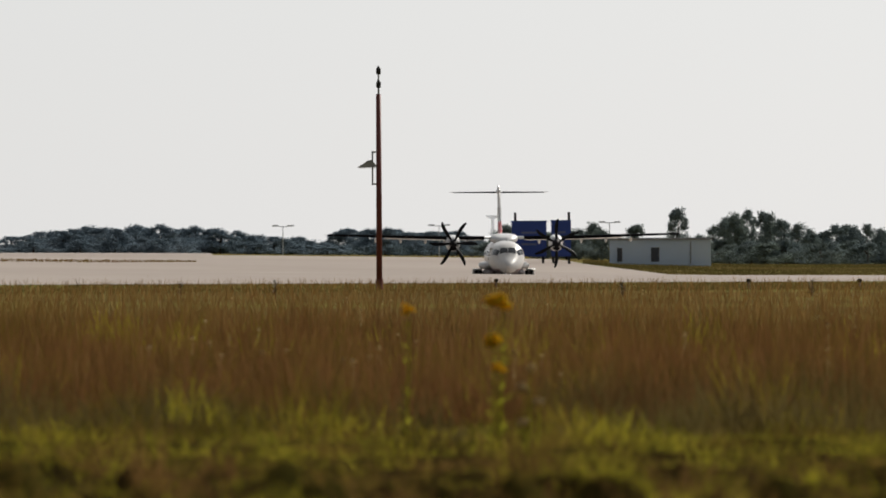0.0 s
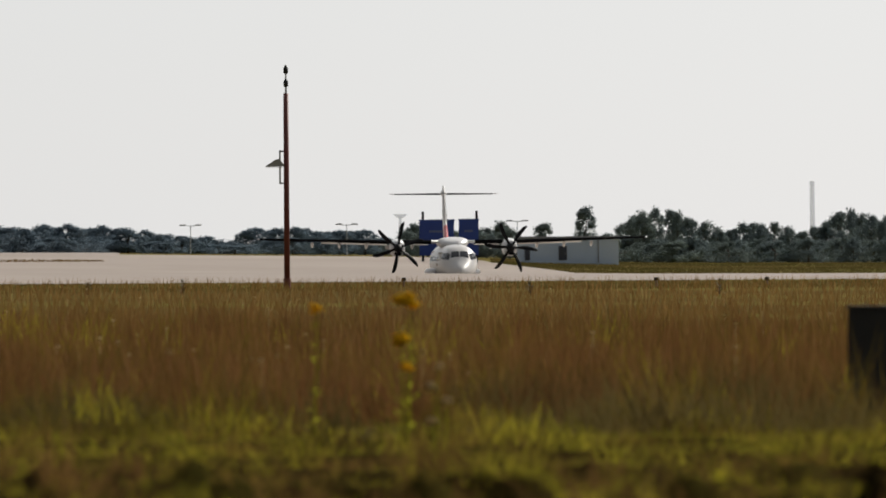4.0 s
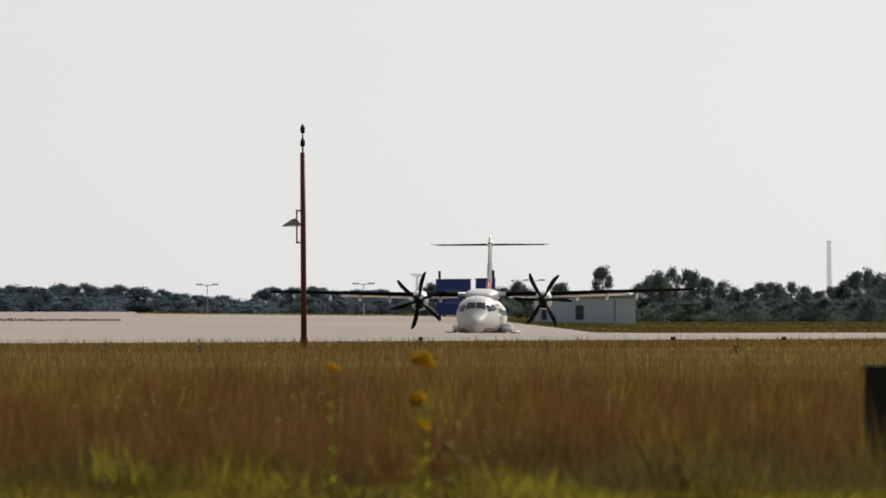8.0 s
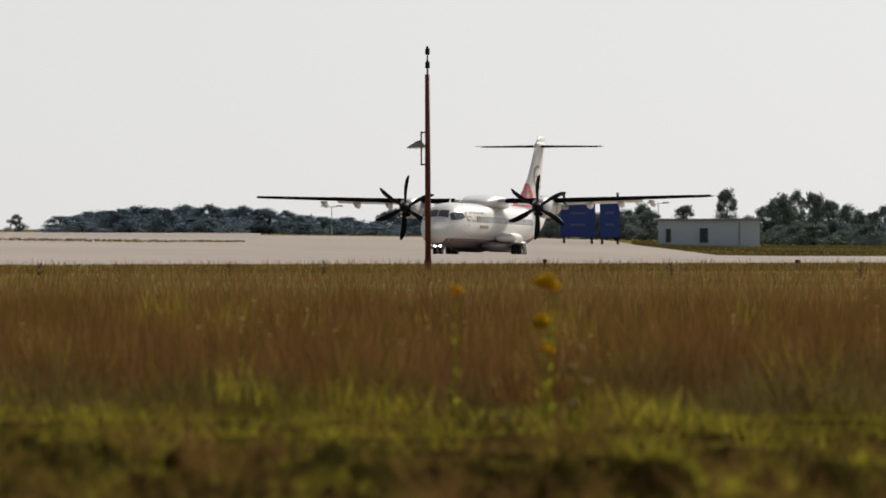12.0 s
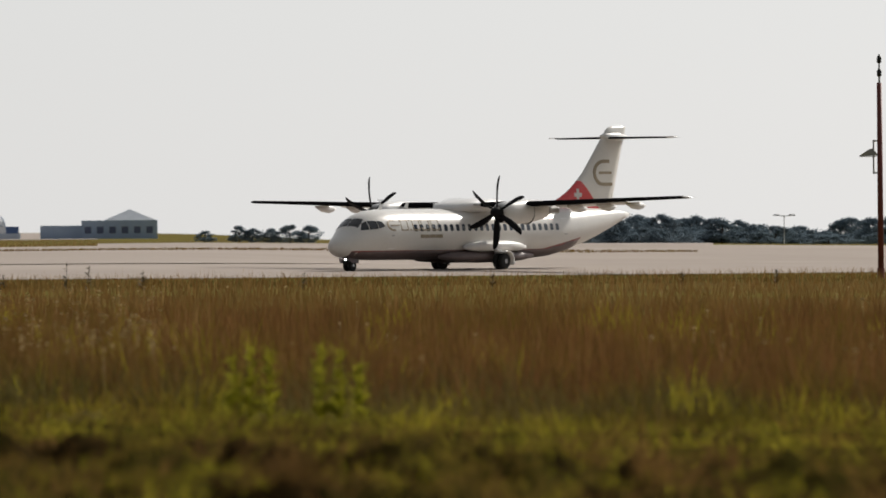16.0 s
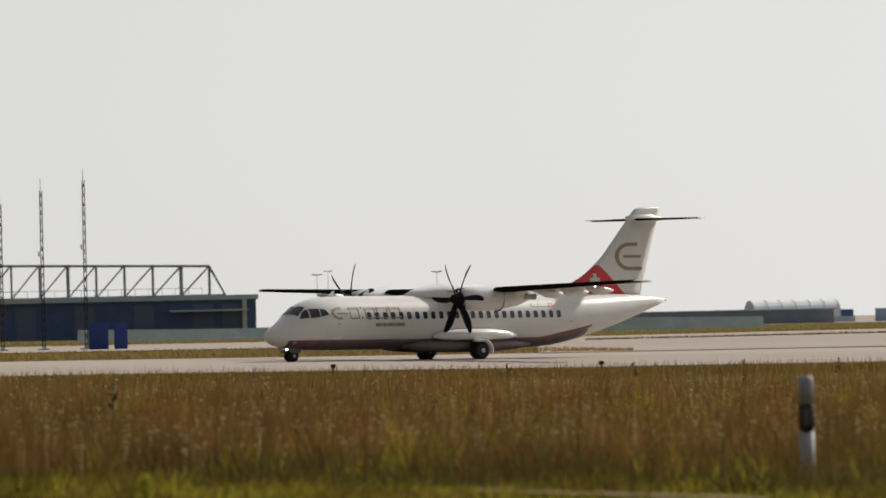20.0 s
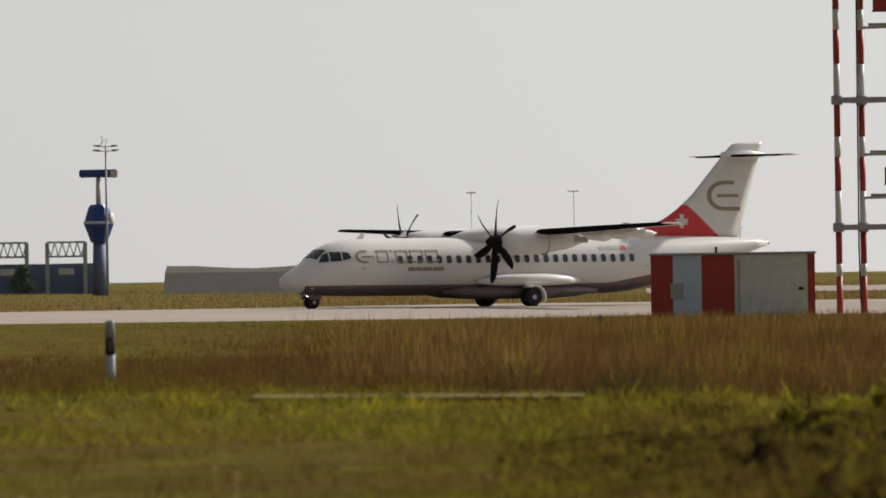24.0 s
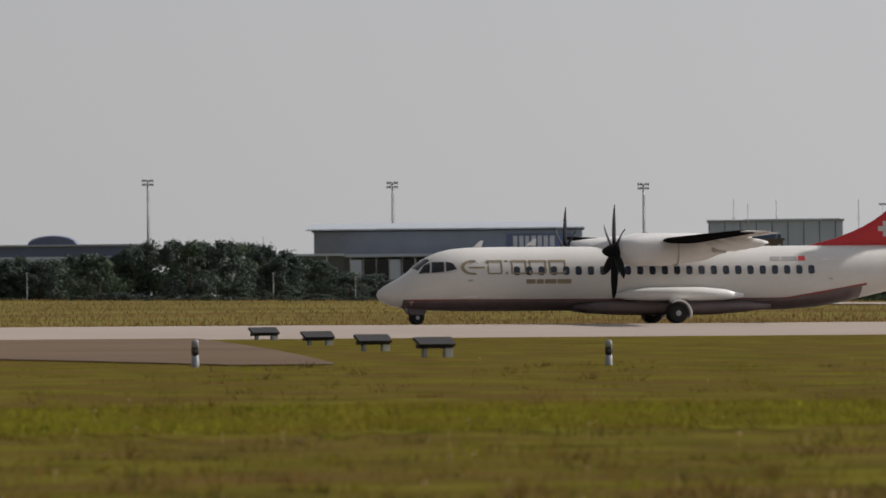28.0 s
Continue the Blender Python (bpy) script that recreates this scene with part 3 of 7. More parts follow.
    nac = part("nacelle", loft([oval(x, t, b, hw, 20, 2.4) for x, t, b, hw in ((3.10, 3.52, 2.96, 0.30), (2.94, 3.66, 2.66, 0.46), (2.2, 3.76, 2.53, 0.54), (1.0, 3.86, 2.54, 0.56), (-0.6, 3.82, 2.76, 0.50), (-1.7, 3.70, 3.14, 0.34), (-2.5, 3.58, 3.42, 0.08))]), WHITE, plane, "white engine nacelle", pose(0, side * 4.14, 0), True)
    part("air_intake", loft([oval(x, t, b, hw, 14, 2.6) for x, t, b, hw in ((3.05, 2.86, 2.62, 0.26), (2.98, 2.88, 2.60, 0.28))]), BLACK, nac, "dark intake mouth")
    part("cowl_seam", loft([oval(x, 3.835, 2.50, 0.563, 20, 2.4) for x in (0.62, 0.58)]), GREYP, nac, "dark seam round the cowling")
    part("exhaust", rod((-0.9, side * 0.40, 3.25), (-1.45, side * 0.62, 3.22), 0.16, 0.15, 12), GREYP, nac)
    pr = propeller("propeller")
    pr.parent, pr.matrix_basis = plane, pose(3.20, side * 4.14, 3.03)
    if side == 1:
        prop_port = pr
    else:
        prop_star = pr
    part("gear_fairing", loft([oval(x, t, b, hw, 16, 2.5) for x, t, b, hw in ((2.5, 1.26, 1.10, 0.05), (1.9, 1.42, 1.00, 0.32), (1.0, 1.52, 0.95, 0.62), (-1.2, 1.54, 0.95, 0.62), (-2.3, 1.44, 0.98, 0.36), (-3.1, 1.26, 1.08, 0.05))]), WHITE, plane, "bulged white gear fairing", pose(0, side * 1.40, 0), True)
    part("belly_fairing", loft([oval(x, t, b, hw, 16, 2.4) for x, t, b, hw in ((4.2, 0.80, 0.60, 0.05), (3.2, 0.95, 0.44, 0.42), (1.6, 1.02, 0.36, 0.70), (-1.8, 1.02, 0.36, 0.70), (-3.2, 0.95, 0.46, 0.44), (-4.4, 0.82, 0.62, 0.05))]), BELLY, plane, "dull dark fairing under the fuselage", pose(0, side * 0.95, 0), True)
    leg = part("main_strut", rod((0, side * 1.45, 0.8), (0, side * 2.05, 0.44), 0.10, 0.08), STEEL, plane)
    arc = []
    for k in range(13):
        a = radians(58 + 12 * k)
        arc.append([Vector((r * math.cos(a), side * y, 0.43 + r * math.sin(a))) for r, y in ((0.56, 1.78), (0.56, 2.52), (0.50, 2.50), (0.50, 1.80))])
    part("gear_door", loft(arc), WHITE, plane, "white curved gear door over the wheels", smooth=True)
    part("door_bracket", box(-0.22, 0.24, min(side * 1.75, side * 1.95), max(side * 1.75, side * 1.95), 0.92, 1.22, 0.03), WHITE, plane)
    for dy in (-0.19, 0.19):
        wheel("main_wheel", plane, 0, side * (2.05 + dy), 0.43, 0.43, 0.26)
    # tailplane
    tp = part("tailplane", loft([[Vector((x, side * y, z)) for x, z in aerofoil(le, ch, 7.20, th)] for y, le, ch, th in ((0, -12.45, 1.95, 0.12), (3.35, -13.0, 1.25, 0.11), (3.86, -13.22, 0.95, 0.10))]), WHITE, plane, "white tailplane", smooth=True)
    # grey skin below the white tailplane: underside shade put in as colour
    part("underside", loft([[Vector((x, side * y, z - 0.006)) for x, z in aerofoil(le, ch, 7.193, th * 1.10)[10:18]] for y, le, ch, th in ((0.2, -12.5, 1.85, 0.12), (3.6, -13.08, 1.15, 0.11))]), GREYP, tp, "underside greyed as if in shade", smooth=True)
    part("de_icing_boot", loft([[Vector((x, side * y, z)) for x, z in aerofoil(le + 0.025, ch, 7.195, th)[7:12]] for y, le, ch, th in ((0.25, -12.48, 1.9, 0.16), (3.7, -13.06, 1.2, 0.15))]), RUBBER, tp, "black rubber leading edge", smooth=True)
    part("horn_balance", loft([[Vector((x, side * y, z)) for x, z in aerofoil(-12.92, ch, 7.23, 0.15)] for y, ch in ((3.75, 0.8), (4.08, 0.65))]), WHITE, tp, "pale tip horn")

def belly_rings():
    out = []
    st = sorted(BODY)
    for x in np.linspace(11.5, -8.4, 34):
        top, bot, half = (float(np.interp(x, [r[0] for r in st], [r[k] for r in st])) for k in (1, 2, 3))
        cut = min(1.18 + max(0, -5.0 - x) * 0.17, (top + bot) / 2 - 0.05)
        ring = [p for p in oval(x, top, bot, half, 64) if p.z < cut]
        ring.sort(key=lambda p: p.y)
        ys = [ring[0].y + (ring[-1].y - ring[0].y) * k / 16 for k in range(17)]
        zs = [float(np.interp(y, [p.y for p in ring], [p.z for p in ring])) for y in ys]
        outer = [Vector((x, y * 1.012, z - 0.012)) for y, z in zip(ys, zs)]
        out.append(outer + [Vector((p.x, p.y * 0.97, p.z + 0.05)) for p in outer[::-1]])
    return out


part("belly", loft(belly_rings()), BELLY, plane, "brownish-grey belly with underside shade put into its paint", smooth=True)
part("wing_centre_fairing", loft([oval(x, t, b, hw, 20, 2.5) for x, t, b, hw in ((3.2, 3.42, 3.2, 0.2), (2.2, 3.72, 3.1, 0.85), (1.2, 3.96, 3.1, 1.12), (-1.4, 3.94, 3.1, 1.12), (-2.8, 3.74, 3.1, 0.85), (-4.2, 3.46, 3.2, 0.2))]), WHITE, plane, "smooth white fairing over the wing root", smooth=True)
# windscreen
def brow(x, y):
    """Height of the fuselage's upper skin at x and y."""
    st = sorted(BODY)
    top, bot, half = (float(np.interp(x, [r[0] for r in st], [r[k] for r in st])) for k in (1, 2, 3))
    return (top + bot) / 2 + (top - bot) / 2 * max(0.0, 1 - (abs(y) / half) ** 2.15) ** (1 / 2.15)


for side in (1, -1):
    rows = []
    for k in range(6):
        u = k / 5
        row = []
        for j in range(6):
            v = j / 5
            x, y = 10.98 - 0.10 * v - (0.50 + 0.02 * v) * u, 0.03 + (0.62 - 0.06 * u) * v
            row.append(Vector((x, side * y, brow(x, y) + 0.02)))
        rows.append(row + [Vector((p.x - 0.03, p.y, p.z - 0.04)) for p in row[::-1]])
    part("windscreen", loft(rows), GLASS, plane, "dark windscreen pane")
# fin: sections along z, with the dorsal fillet
FIN = [(3.3, -5.9, -13.0, 0.1), (3.64, -7.34, -13.09, 0.13), (4.08, -8.54, -13.24, 0.15), (4.55, -9.39, -13.39, 0.15), (5.33, -10.38, -13.63, 0.14), (6.52, -11.51, -14.01, 0.12), (7.52, -12.45, -14.37, 0.1), (7.74, -12.69, -14.44, 0.08), (7.84, -13.1, -14.45, 0.03)]


def fin_ring(z, le, te, half):
    n = 8
    top = []
    for k in range(n + 1):
        u = k / n
        top.append(Vector((le + (te - le) * u, half * math.sin(math.pi * min(1, (u ** 0.6))) + 0.008, z)))
    return top + [Vector((p.x, -p.y, p.z)) for p in top[::-1]]


def fin_at(z):
    return [float(np.interp(z, [r[0] for r in FIN], [r[k] for r in FIN])) for k in (1, 2, 3)]


def fin_half(x, z):
    le, te, half = fin_at(z)
    u = min(1, max(0, (x - le) / (te - le)))
    return half * math.sin(math.pi * u ** 0.6) + 0.008


def fin_patch(outline, side, proud=0.012):
    pts = [Vector((x, side * (fin_half(x, z) + proud), z)) for x, z in outline]
    return loft([pts, [Vector((p.x, p.y - side * 0.03, p.z)) for p in pts]])


fin = part("fin", loft([fin_ring(*r) for r in FIN]), CREAM, plane, "tall swept tail fin", smooth=True)
part("fin_cap", loft([oval(x, t, b, hw, 14, 2.2) for x, t, b, hw in ((-12.1, 7.36, 7.19, 0.05), (-12.6, 7.48, 7.06, 0.17), (-13.7, 7.50, 7.04, 0.2), (-14.6, 7.34, 7.16, 0.05))]), WHITE, fin, "white bullet fairing", smooth=True)
part("rudder_line", rod((-13.05, 0, 3.5), (-13.5, 0, 7.2), 0.02), GREYP, fin)
for side in (1, -1):
    # the red foot of the fin in narrow strips, then the white cross
    edge_r = [(3.34, -11.92), (3.45, -11.77), (3.7, -11.45), (3.95, -11.14), (4.2, -10.83), (4.45, -10.53), (4.7, -10.22), (4.86, -10.02)]
    rings = []
    for z, xr in edge_r:
        le = fin_at(z)[0] - 0.0
        row = [Vector((le - 0.02 + (xr - le) * k / 5, side * (fin_half(le - 0.02 + (xr - le) * k / 5, z) + 0.014), z)) for k in range(6)]
        rings.append(row + [Vector((p.x, p.y - side * 0.03, p.z)) for p in row[::-1]])
    part("red_panel", loft(rings), RED, fin, "red painted foot of the fin")
    cx, cz, u, v = -9.71, 4.10, 0.11, 0.33
    cross = [(u, v), (u, u), (v, u), (v, -u), (u, -u), (u, -v), (-u, -v), (-u, -u), (-v, -u), (-v, u), (-u, u), (-u, v)]
    part("white_cross", fin_patch([(cx + a, cz + b) for a, b in cross], side, 0.035), SIGNWHITE, fin, "white cross")
    cx, cz = -12.16, 5.30

    def emblem(points):
        """A strip on the fin from (inner, outer) pairs of (x, z)."""
        rings = []
        for q in points:
            v = [Vector((x, side * (fin_half(x, z) + 0.014), z)) for x, z in q]
            rings.append(v + [Vector((w.x, w.y - side * 0.03, w.z)) for w in v[::-1]])
        part("tail_emblem", loft(rings), GOLD, fin, "plain gold open ring")

    emblem([[(cx - r * math.cos(radians(a)), cz + r * 0.72 * math.sin(radians(a))) for r in (0.74, 1.0)] for a in range(90, 271, 15)])
    emblem([[(x, cz + 0.533), (x, cz + 0.72)] for x in (cx, cx - 0.3, cx - 0.62)])
    emblem([[(x, cz - 0.72), (x, cz - 0.533)] for x in (cx, cx - 0.5, cx - 0.98)])
    part("tail_emblem", fin_patch([(cx + 0.42, cz - 0.07), (cx + 0.42, cz + 0.07), (cx - 0.88, cz + 0.07), (cx - 0.88, cz - 0.07)], side, 0.014), GOLD, fin, "plain gold bar")
# nose gear and lights
def lamp_tube(name, x, y, z, r, deep, label):
    """A dark open tube with a lit lens at its bottom."""
    def hoop(xx, rr):
        return [Vector((xx, y + rr * math.cos(6.2832 * k / 14), z + rr * math.sin(6.2832 * k / 14))) for k in range(14)]
    tube = part(name, loft([hoop(x, r * 0.9), hoop(x, r + 0.012), hoop(x + deep, r + 0.012), hoop(x + deep, r), hoop(x + 0.02, r)]), BLACK, plane, label)
    part("lens", loft([hoop(x + 0.024, r * 0.94), hoop(x + 0.05, r * 0.7), hoop(x + 0.055, 0.01)]), LANDING, tube, "glowing lens")


part("nose_strut", rod((10.77, 0, 0.85), (10.77, 0, 0.3), 0.075, 0.06), STEEL, plane)
part("nose_gear_door", plate([(11.3, 0.3, 0.85), (10.4, 0.3, 0.78), (10.5, 0.36, 0.55), (11.1, 0.36, 0.57)], 0.03, (0, 1, 0)), BELLY, plane)
part("nose_gear_door", plate([(11.3, -0.33, 0.85), (10.4, -0.33, 0.78), (10.5, -0.39, 0.55), (11.1, -0.39, 0.57)], 0.03, (0, 1, 0)), BELLY, plane)
for dy in (-0.17, 0.17):
    wheel("nose_wheel", plane, 10.77, dy, 0.30, 0.30, 0.18)
    lamp_tube("taxi_light", 10.86, dy, 0.62, 0.08, 0.07, "lit taxi light in a short dark tube")
for side in (1, -1):
    lamp_tube("landing_light", 3.2, side * 1.10, 0.78, 0.095, 0.30, "lit landing light sunk in the fairing")
part("antenna", plate([(6.0, -0.015, 3.45), (5.6, -0.015, 3.45), (5.55, -0.015, 3.72), (5.7, -0.015, 3.72)], 0.03, (0, 1, 0)), WHITE, plane)
part("antenna", plate([(8.35, -0.015, 3.34), (7.95, -0.015, 3.36), (7.85, -0.015, 3.66), (8.0, -0.015, 3.66)], 0.03, (0, 1, 0)), WHITE, plane)
part("tail_cone", loft([oval(x, t, b, hw, 12, 2) for x, t, b, hw in ((-14.6, 3.14, 2.92, 0.09), (-14.8, 3.09, 2.97, 0.04))]), GREYP, plane)

# the body sits low over its short legs
for o in plane.children:
    kind = o.name.split(".")[0]
    if kind == "wing":
        o.location.z -= 0.20
    elif kind not in ("propeller", "main_wheel", "nose_wheel", "main_strut", "nose_strut", "gear_fairing", "belly_fairing", "gear_door", "door_bracket", "taxi_light", "landing_light"):
        o.location.z -= 0.13

# ---- helpers for things that stand about the airfield ----
def sight(el, dist):
    """The height seen at the angle el at that distance."""
    return EYE[2] + dist * math.tan(radians(el))


def breadth(b0, b1, dist):
    return abs(b1 - b0) * dist * math.pi / 180


def rise(bearing, dist, el):
    """Height above the ground there of what is seen at the angle el."""
    return sight(el, dist) - gz(*at(bearing, dist))


def stand(name, label, category, bearing, dist, turn=0.0, group="", kind=""):
    return thing(name, label, category, spot(bearing, dist, turn), group, kind)


# ---- the red light pole beside the runway ----
def light_pole(b, d, top_el):
    h = rise(b, d, top_el)
    t = stand("light_pole", "tall rust-red pole with a floodlight bracket and lamps on top", "light pole", b, d)
    part("shaft", rod((0, 0, -0.3), (0, 0, h - 1.2), 0.14, 0.12, 12), POLERED, t, "rust-red painted shaft", smooth=True)
    part("foot_collar", rod((0, 0, -0.2), (0, 0, 0.5), 0.17, 0.17, 12), POLERED, t)
    part("top_spike", rod((0, 0, h - 1.2), (0, 0, h - 0.1), 0.05, 0.035), GALV, t)
    for z in (h - 0.75, h - 0.12):
        o = part("obstruction_lamp", loft([[Vector((r * math.cos(k * 0.785), r * math.sin(k * 0.785), z + dz)) for k in range(8)] for dz, r in ((-0.16, 0.07), (-0.12, 0.11), (0.1, 0.11), (0.2, 0.05))]), BOARD, t, "small dark lamp", smooth=True)
        part("lamp_cap", rod((0, 0, z + 0.2), (0, 0, z + 0.26), 0.07, 0.03), GALV, o)
    zl = rise(b, d, 0.44)
    part("bracket_rail", rod((-0.30, 0, zl - 0.95), (-0.30, 0, zl + 0.65), 0.04), GALV, t)
    for z in (zl - 0.9, zl + 0.6):
        part("bracket_arm", rod((-0.30, 0, z), (0.0, 0, z), 0.04), GALV, t)
    lamp = part("floodlight", loft([[Vector((x0, -0.28, z0)), Vector((x0, 0.28, z0)), Vector((x1, 0.28, z1)), Vector((x1, -0.28, z1))] for x0, z0, x1, z1 in ((-1.0, zl - 0.12, -0.10, zl - 0.10), (-0.92, zl - 0.06, -0.12, zl - 0.02), (-0.52, zl + 0.20, -0.34, zl + 0.24))]), GALV, t, "grey trapezoid floodlight head")
    part("lamp_glass", box(-0.95, -0.15, -0.22, 0.22, zl - 0.15, zl - 0.125), SIGNWHITE, lamp)


light_pole(3.74, 425, 1.05)


# ---- shed, blue boards and street lamps beyond the runway ----
def shed(b0, b1, d, top_el):
    b = (b0 + b1) / 2
    w, h = breadth(b0, b1, d), rise(b, d, top_el)
    t = stand("shed", "long low pale grey flat-roofed shed with two dark doors", "shed", b, d)
    part("wall", box(-w / 2, w / 2, -3, 3, -0.3, h - 0.12, 0.03), SHEDWALL, t)
    part("roof", box(-w / 2 - 0.2, w / 2 + 0.2, -3.2, 3.2, h - 0.12, h + 0.08, 0.03), GALV, t, "flat grey roof with an overhang")
    for x, ww, hh in ((-0.05 * w, 0.8, 1.75), (-0.40 * w, 0.5, 1.7), (0.30 * w, 0.12, h - 0.3)):
        dr = part("door" if ww > 0.4 else "downpipe", box(x - ww / 2, x + ww / 2, -3.06, -2.98, 0.1 if ww < 0.4 else 0.35, hh), DARKWALL if ww > 0.4 else GALV, t, "dark steel door" if ww > 0.4 else "")
        if ww > 0.4:
            part("handle", box(x + ww * 0.3, x + ww * 0.38, -3.1, -3.05, 0.95, 1.1), STEEL, dr)


shed(2.28, 1.64, 900, -0.035)


def board(b0, b1, d, lo, hi, post_hi, label):
    b = (b0 + b1) / 2
    w, z0, z1 = breadth(b0, b1, d), rise(b, d, lo), rise(b, d, hi)
    t = stand("sign_board", label, "sign board", b, d, group="blue boards by the shed")
    part("panel", box(-w / 2, w / 2, -0.12, 0.12, z0, z1, 0.02), BLUE, t, "blue painted panel")
    for z in (z0 + (z1 - z0) * 0.35, z0 + (z1 - z0) * 0.68):
        part("text_bar", box(-w * 0.22, w * 0.22, -0.14, -0.118, z - 0.1, z + 0.1), HALLGREY, t, "faint pale bar of writing")
    part("panel_frame", box(-w / 2 - 0.06, w / 2 + 0.06, -0.08, 0.10, z1 - 0.06, z1 + 0.08), BLUEWALL, t)
    for s in (-1, 1):
        part("leg", box(s * w * 0.4 - 0.12, s * w * 0.4 + 0.12, 0.13, 0.4, -0.3, z1 if s * post_hi < 1e-9 else z1 + 0.85, 0.01), BOARD, t, "dark steel post")


board(2.90, 2.68, 872, -0.145, 0.077, -1, "large blue sign board on dark posts beside the shed")
board(2.65, 2.525, 872, -0.145, 0.080, 1, "narrow tall blue sign board on dark posts")


def t_lamp(b, d, top_el, arm, label, group):
    h = rise(b, d, top_el)
    t = stand("street_lamp", label, "street lamp", b, d, group=group)
    part("mast", rod((0, 0, -0.2), (0, 0, h), 0.065, 0.045), FARSTEEL, t)
    for s in (-1, 1):
        a = part("arm", rod((0, 0, h - 0.1), (s * arm, 0, h), 0.05, 0.04), FARSTEEL, t)
        part("lamp_head", box(s * arm - 0.42, s * arm + 0.42, -0.2, 0.2, h - 0.06, h + 0.12, 0.04), FARSTEEL, a, "flat grey lamp head")


for b in (4.35, 3.36, 2.28):
    t_lamp(b, 1150, 0.055 if b > 2.5 else 0.07, 1.0, "grey double-armed street lamp before the trees", "lamps along the tree line")


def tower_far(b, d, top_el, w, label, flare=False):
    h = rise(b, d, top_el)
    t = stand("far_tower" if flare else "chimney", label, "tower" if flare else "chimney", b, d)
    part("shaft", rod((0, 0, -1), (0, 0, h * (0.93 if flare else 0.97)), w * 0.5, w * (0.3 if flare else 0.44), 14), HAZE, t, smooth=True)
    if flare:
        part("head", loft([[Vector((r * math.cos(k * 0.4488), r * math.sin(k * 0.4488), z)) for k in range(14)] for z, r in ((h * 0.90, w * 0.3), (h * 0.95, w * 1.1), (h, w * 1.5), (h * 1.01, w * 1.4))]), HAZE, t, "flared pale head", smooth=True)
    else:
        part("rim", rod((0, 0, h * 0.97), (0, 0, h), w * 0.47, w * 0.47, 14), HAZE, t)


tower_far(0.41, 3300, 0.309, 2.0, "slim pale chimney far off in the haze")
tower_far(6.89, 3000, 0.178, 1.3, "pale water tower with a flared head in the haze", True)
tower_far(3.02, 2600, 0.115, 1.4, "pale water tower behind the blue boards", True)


# ---- trees ----
def crown_mesh(name, seed, n, clump, tall, ragged):
    """A crown of many leaf sprays about limbs, one metre wide and one high, uneven and with gaps."""
    rng = np.random.default_rng(seed)
    m = 34
    z = rng.uniform(0.08, 0.97, m)
    # widest low down, drawn in to an uneven point
    reach = np.interp(z, [0, 0.15, 0.38, 0.7, 1.0], [0.40, 0.50, 0.52, 0.38, 0.06]) * (0.8 if tall else 1.0)
    turn = rng.uniform(0, 6.283, m)
    rad = reach * rng.uniform(0.35, 1.0, m)
    lobes = np.stack([rad * np.cos(turn) + rng.uniform(-0.14, 0.14) * (z - 0.4), rad * np.sin(turn), z], 1)
    lobes = lobes[np.argsort(lobes[:, 2])]
    size = rng.uniform(0.09, 0.20, m) * (1.2 - 0.6 * lobes[:, 2])
    pick = rng.integers(0, m, n)
    off = rng.normal(size=(n, 3))
    off /= np.linalg.norm(off, axis=1, keepdims=True)
    c = lobes[pick] + off * (size[pick] * rng.uniform(0.35, 1.0 + ragged, n))[:, None]
    c[:, 2] = np.clip(np.where(c[:, 2] < 0.04, 0.08 - c[:, 2], c[:, 2]), 0.03, 1.08)
    out = off + rng.normal(size=(n, 3)) * 0.45
    out /= np.linalg.norm(out, axis=1, keepdims=True)
    a, b = np.cross(out, rng.normal(size=(n, 3))), np.cross(out, rng.normal(size=(n, 3)))
    a /= np.linalg.norm(a, axis=1, keepdims=True)
    b -= a * (a * b).sum(1, keepdims=True)
    b /= np.linalg.norm(b, axis=1, keepdims=True)
    s = rng.uniform(0.6, 1.3, (n, 1)) * clump
    quad = np.stack([c - a * s, c - b * s * 0.55, c + a * s, c + b * s * 0.55], 1).reshape(-1, 3)
    me = bpy.data.meshes.new(name)
    me.from_pydata(quad.tolist(), [], np.arange(4 * n).reshape(n, 4).tolist())
    return me, lobes


CROWNS = [crown_mesh("crown", 11 + k, 5200, 0.026, k % 2 == 1, 0.25 + 0.1 * (k % 2)) for k in range(6)]


def trunk_mesh(lobes):
    bm = rod((0, 0, -0.06), (0.01, 0.0, 0.42), 0.028, 0.016, 7)
    add_rod(bm, (0.01, 0, 0.42), (0.0, 0.02, 0.8), 0.016, 0.006, 6)
    for p in lobes[::4]:
        add_rod(bm, (0.008, 0, min(0.4, p[2] * 0.6)), tuple(p), 0.010, 0.004, 5)
    me = bpy.data.meshes.new("trunk")
    bm.to_mesh(me)
    bm.free()
    return me


TRUNKS = [trunk_mesh(l) for _, l in CROWNS]
tree_rng = random.Random(5)


def tree(b, d, top_el, wide, leaf, label, group, kind_of=None, name="tree"):
    k = tree_rng.randrange(6) if kind_of is None else kind_of
    h = rise(b, d, top_el)
    x, y = at(b, d)
    m = pose(x, y, gz(x, y), 0, 0, tree_rng.uniform(0, 360)) @ Matrix.Diagonal((wide, wide, h, 1))
    t = thing(name, label, "tree" if name == "tree" else "bush", m, group)
    put("trunk", TRUNKS[k], BARK, t)
    ob = put("crown", CROWNS[k][0], leaf, t)
    ob.material_slots[0].link = "OBJECT"
    ob.material_slots[0].material = leaf


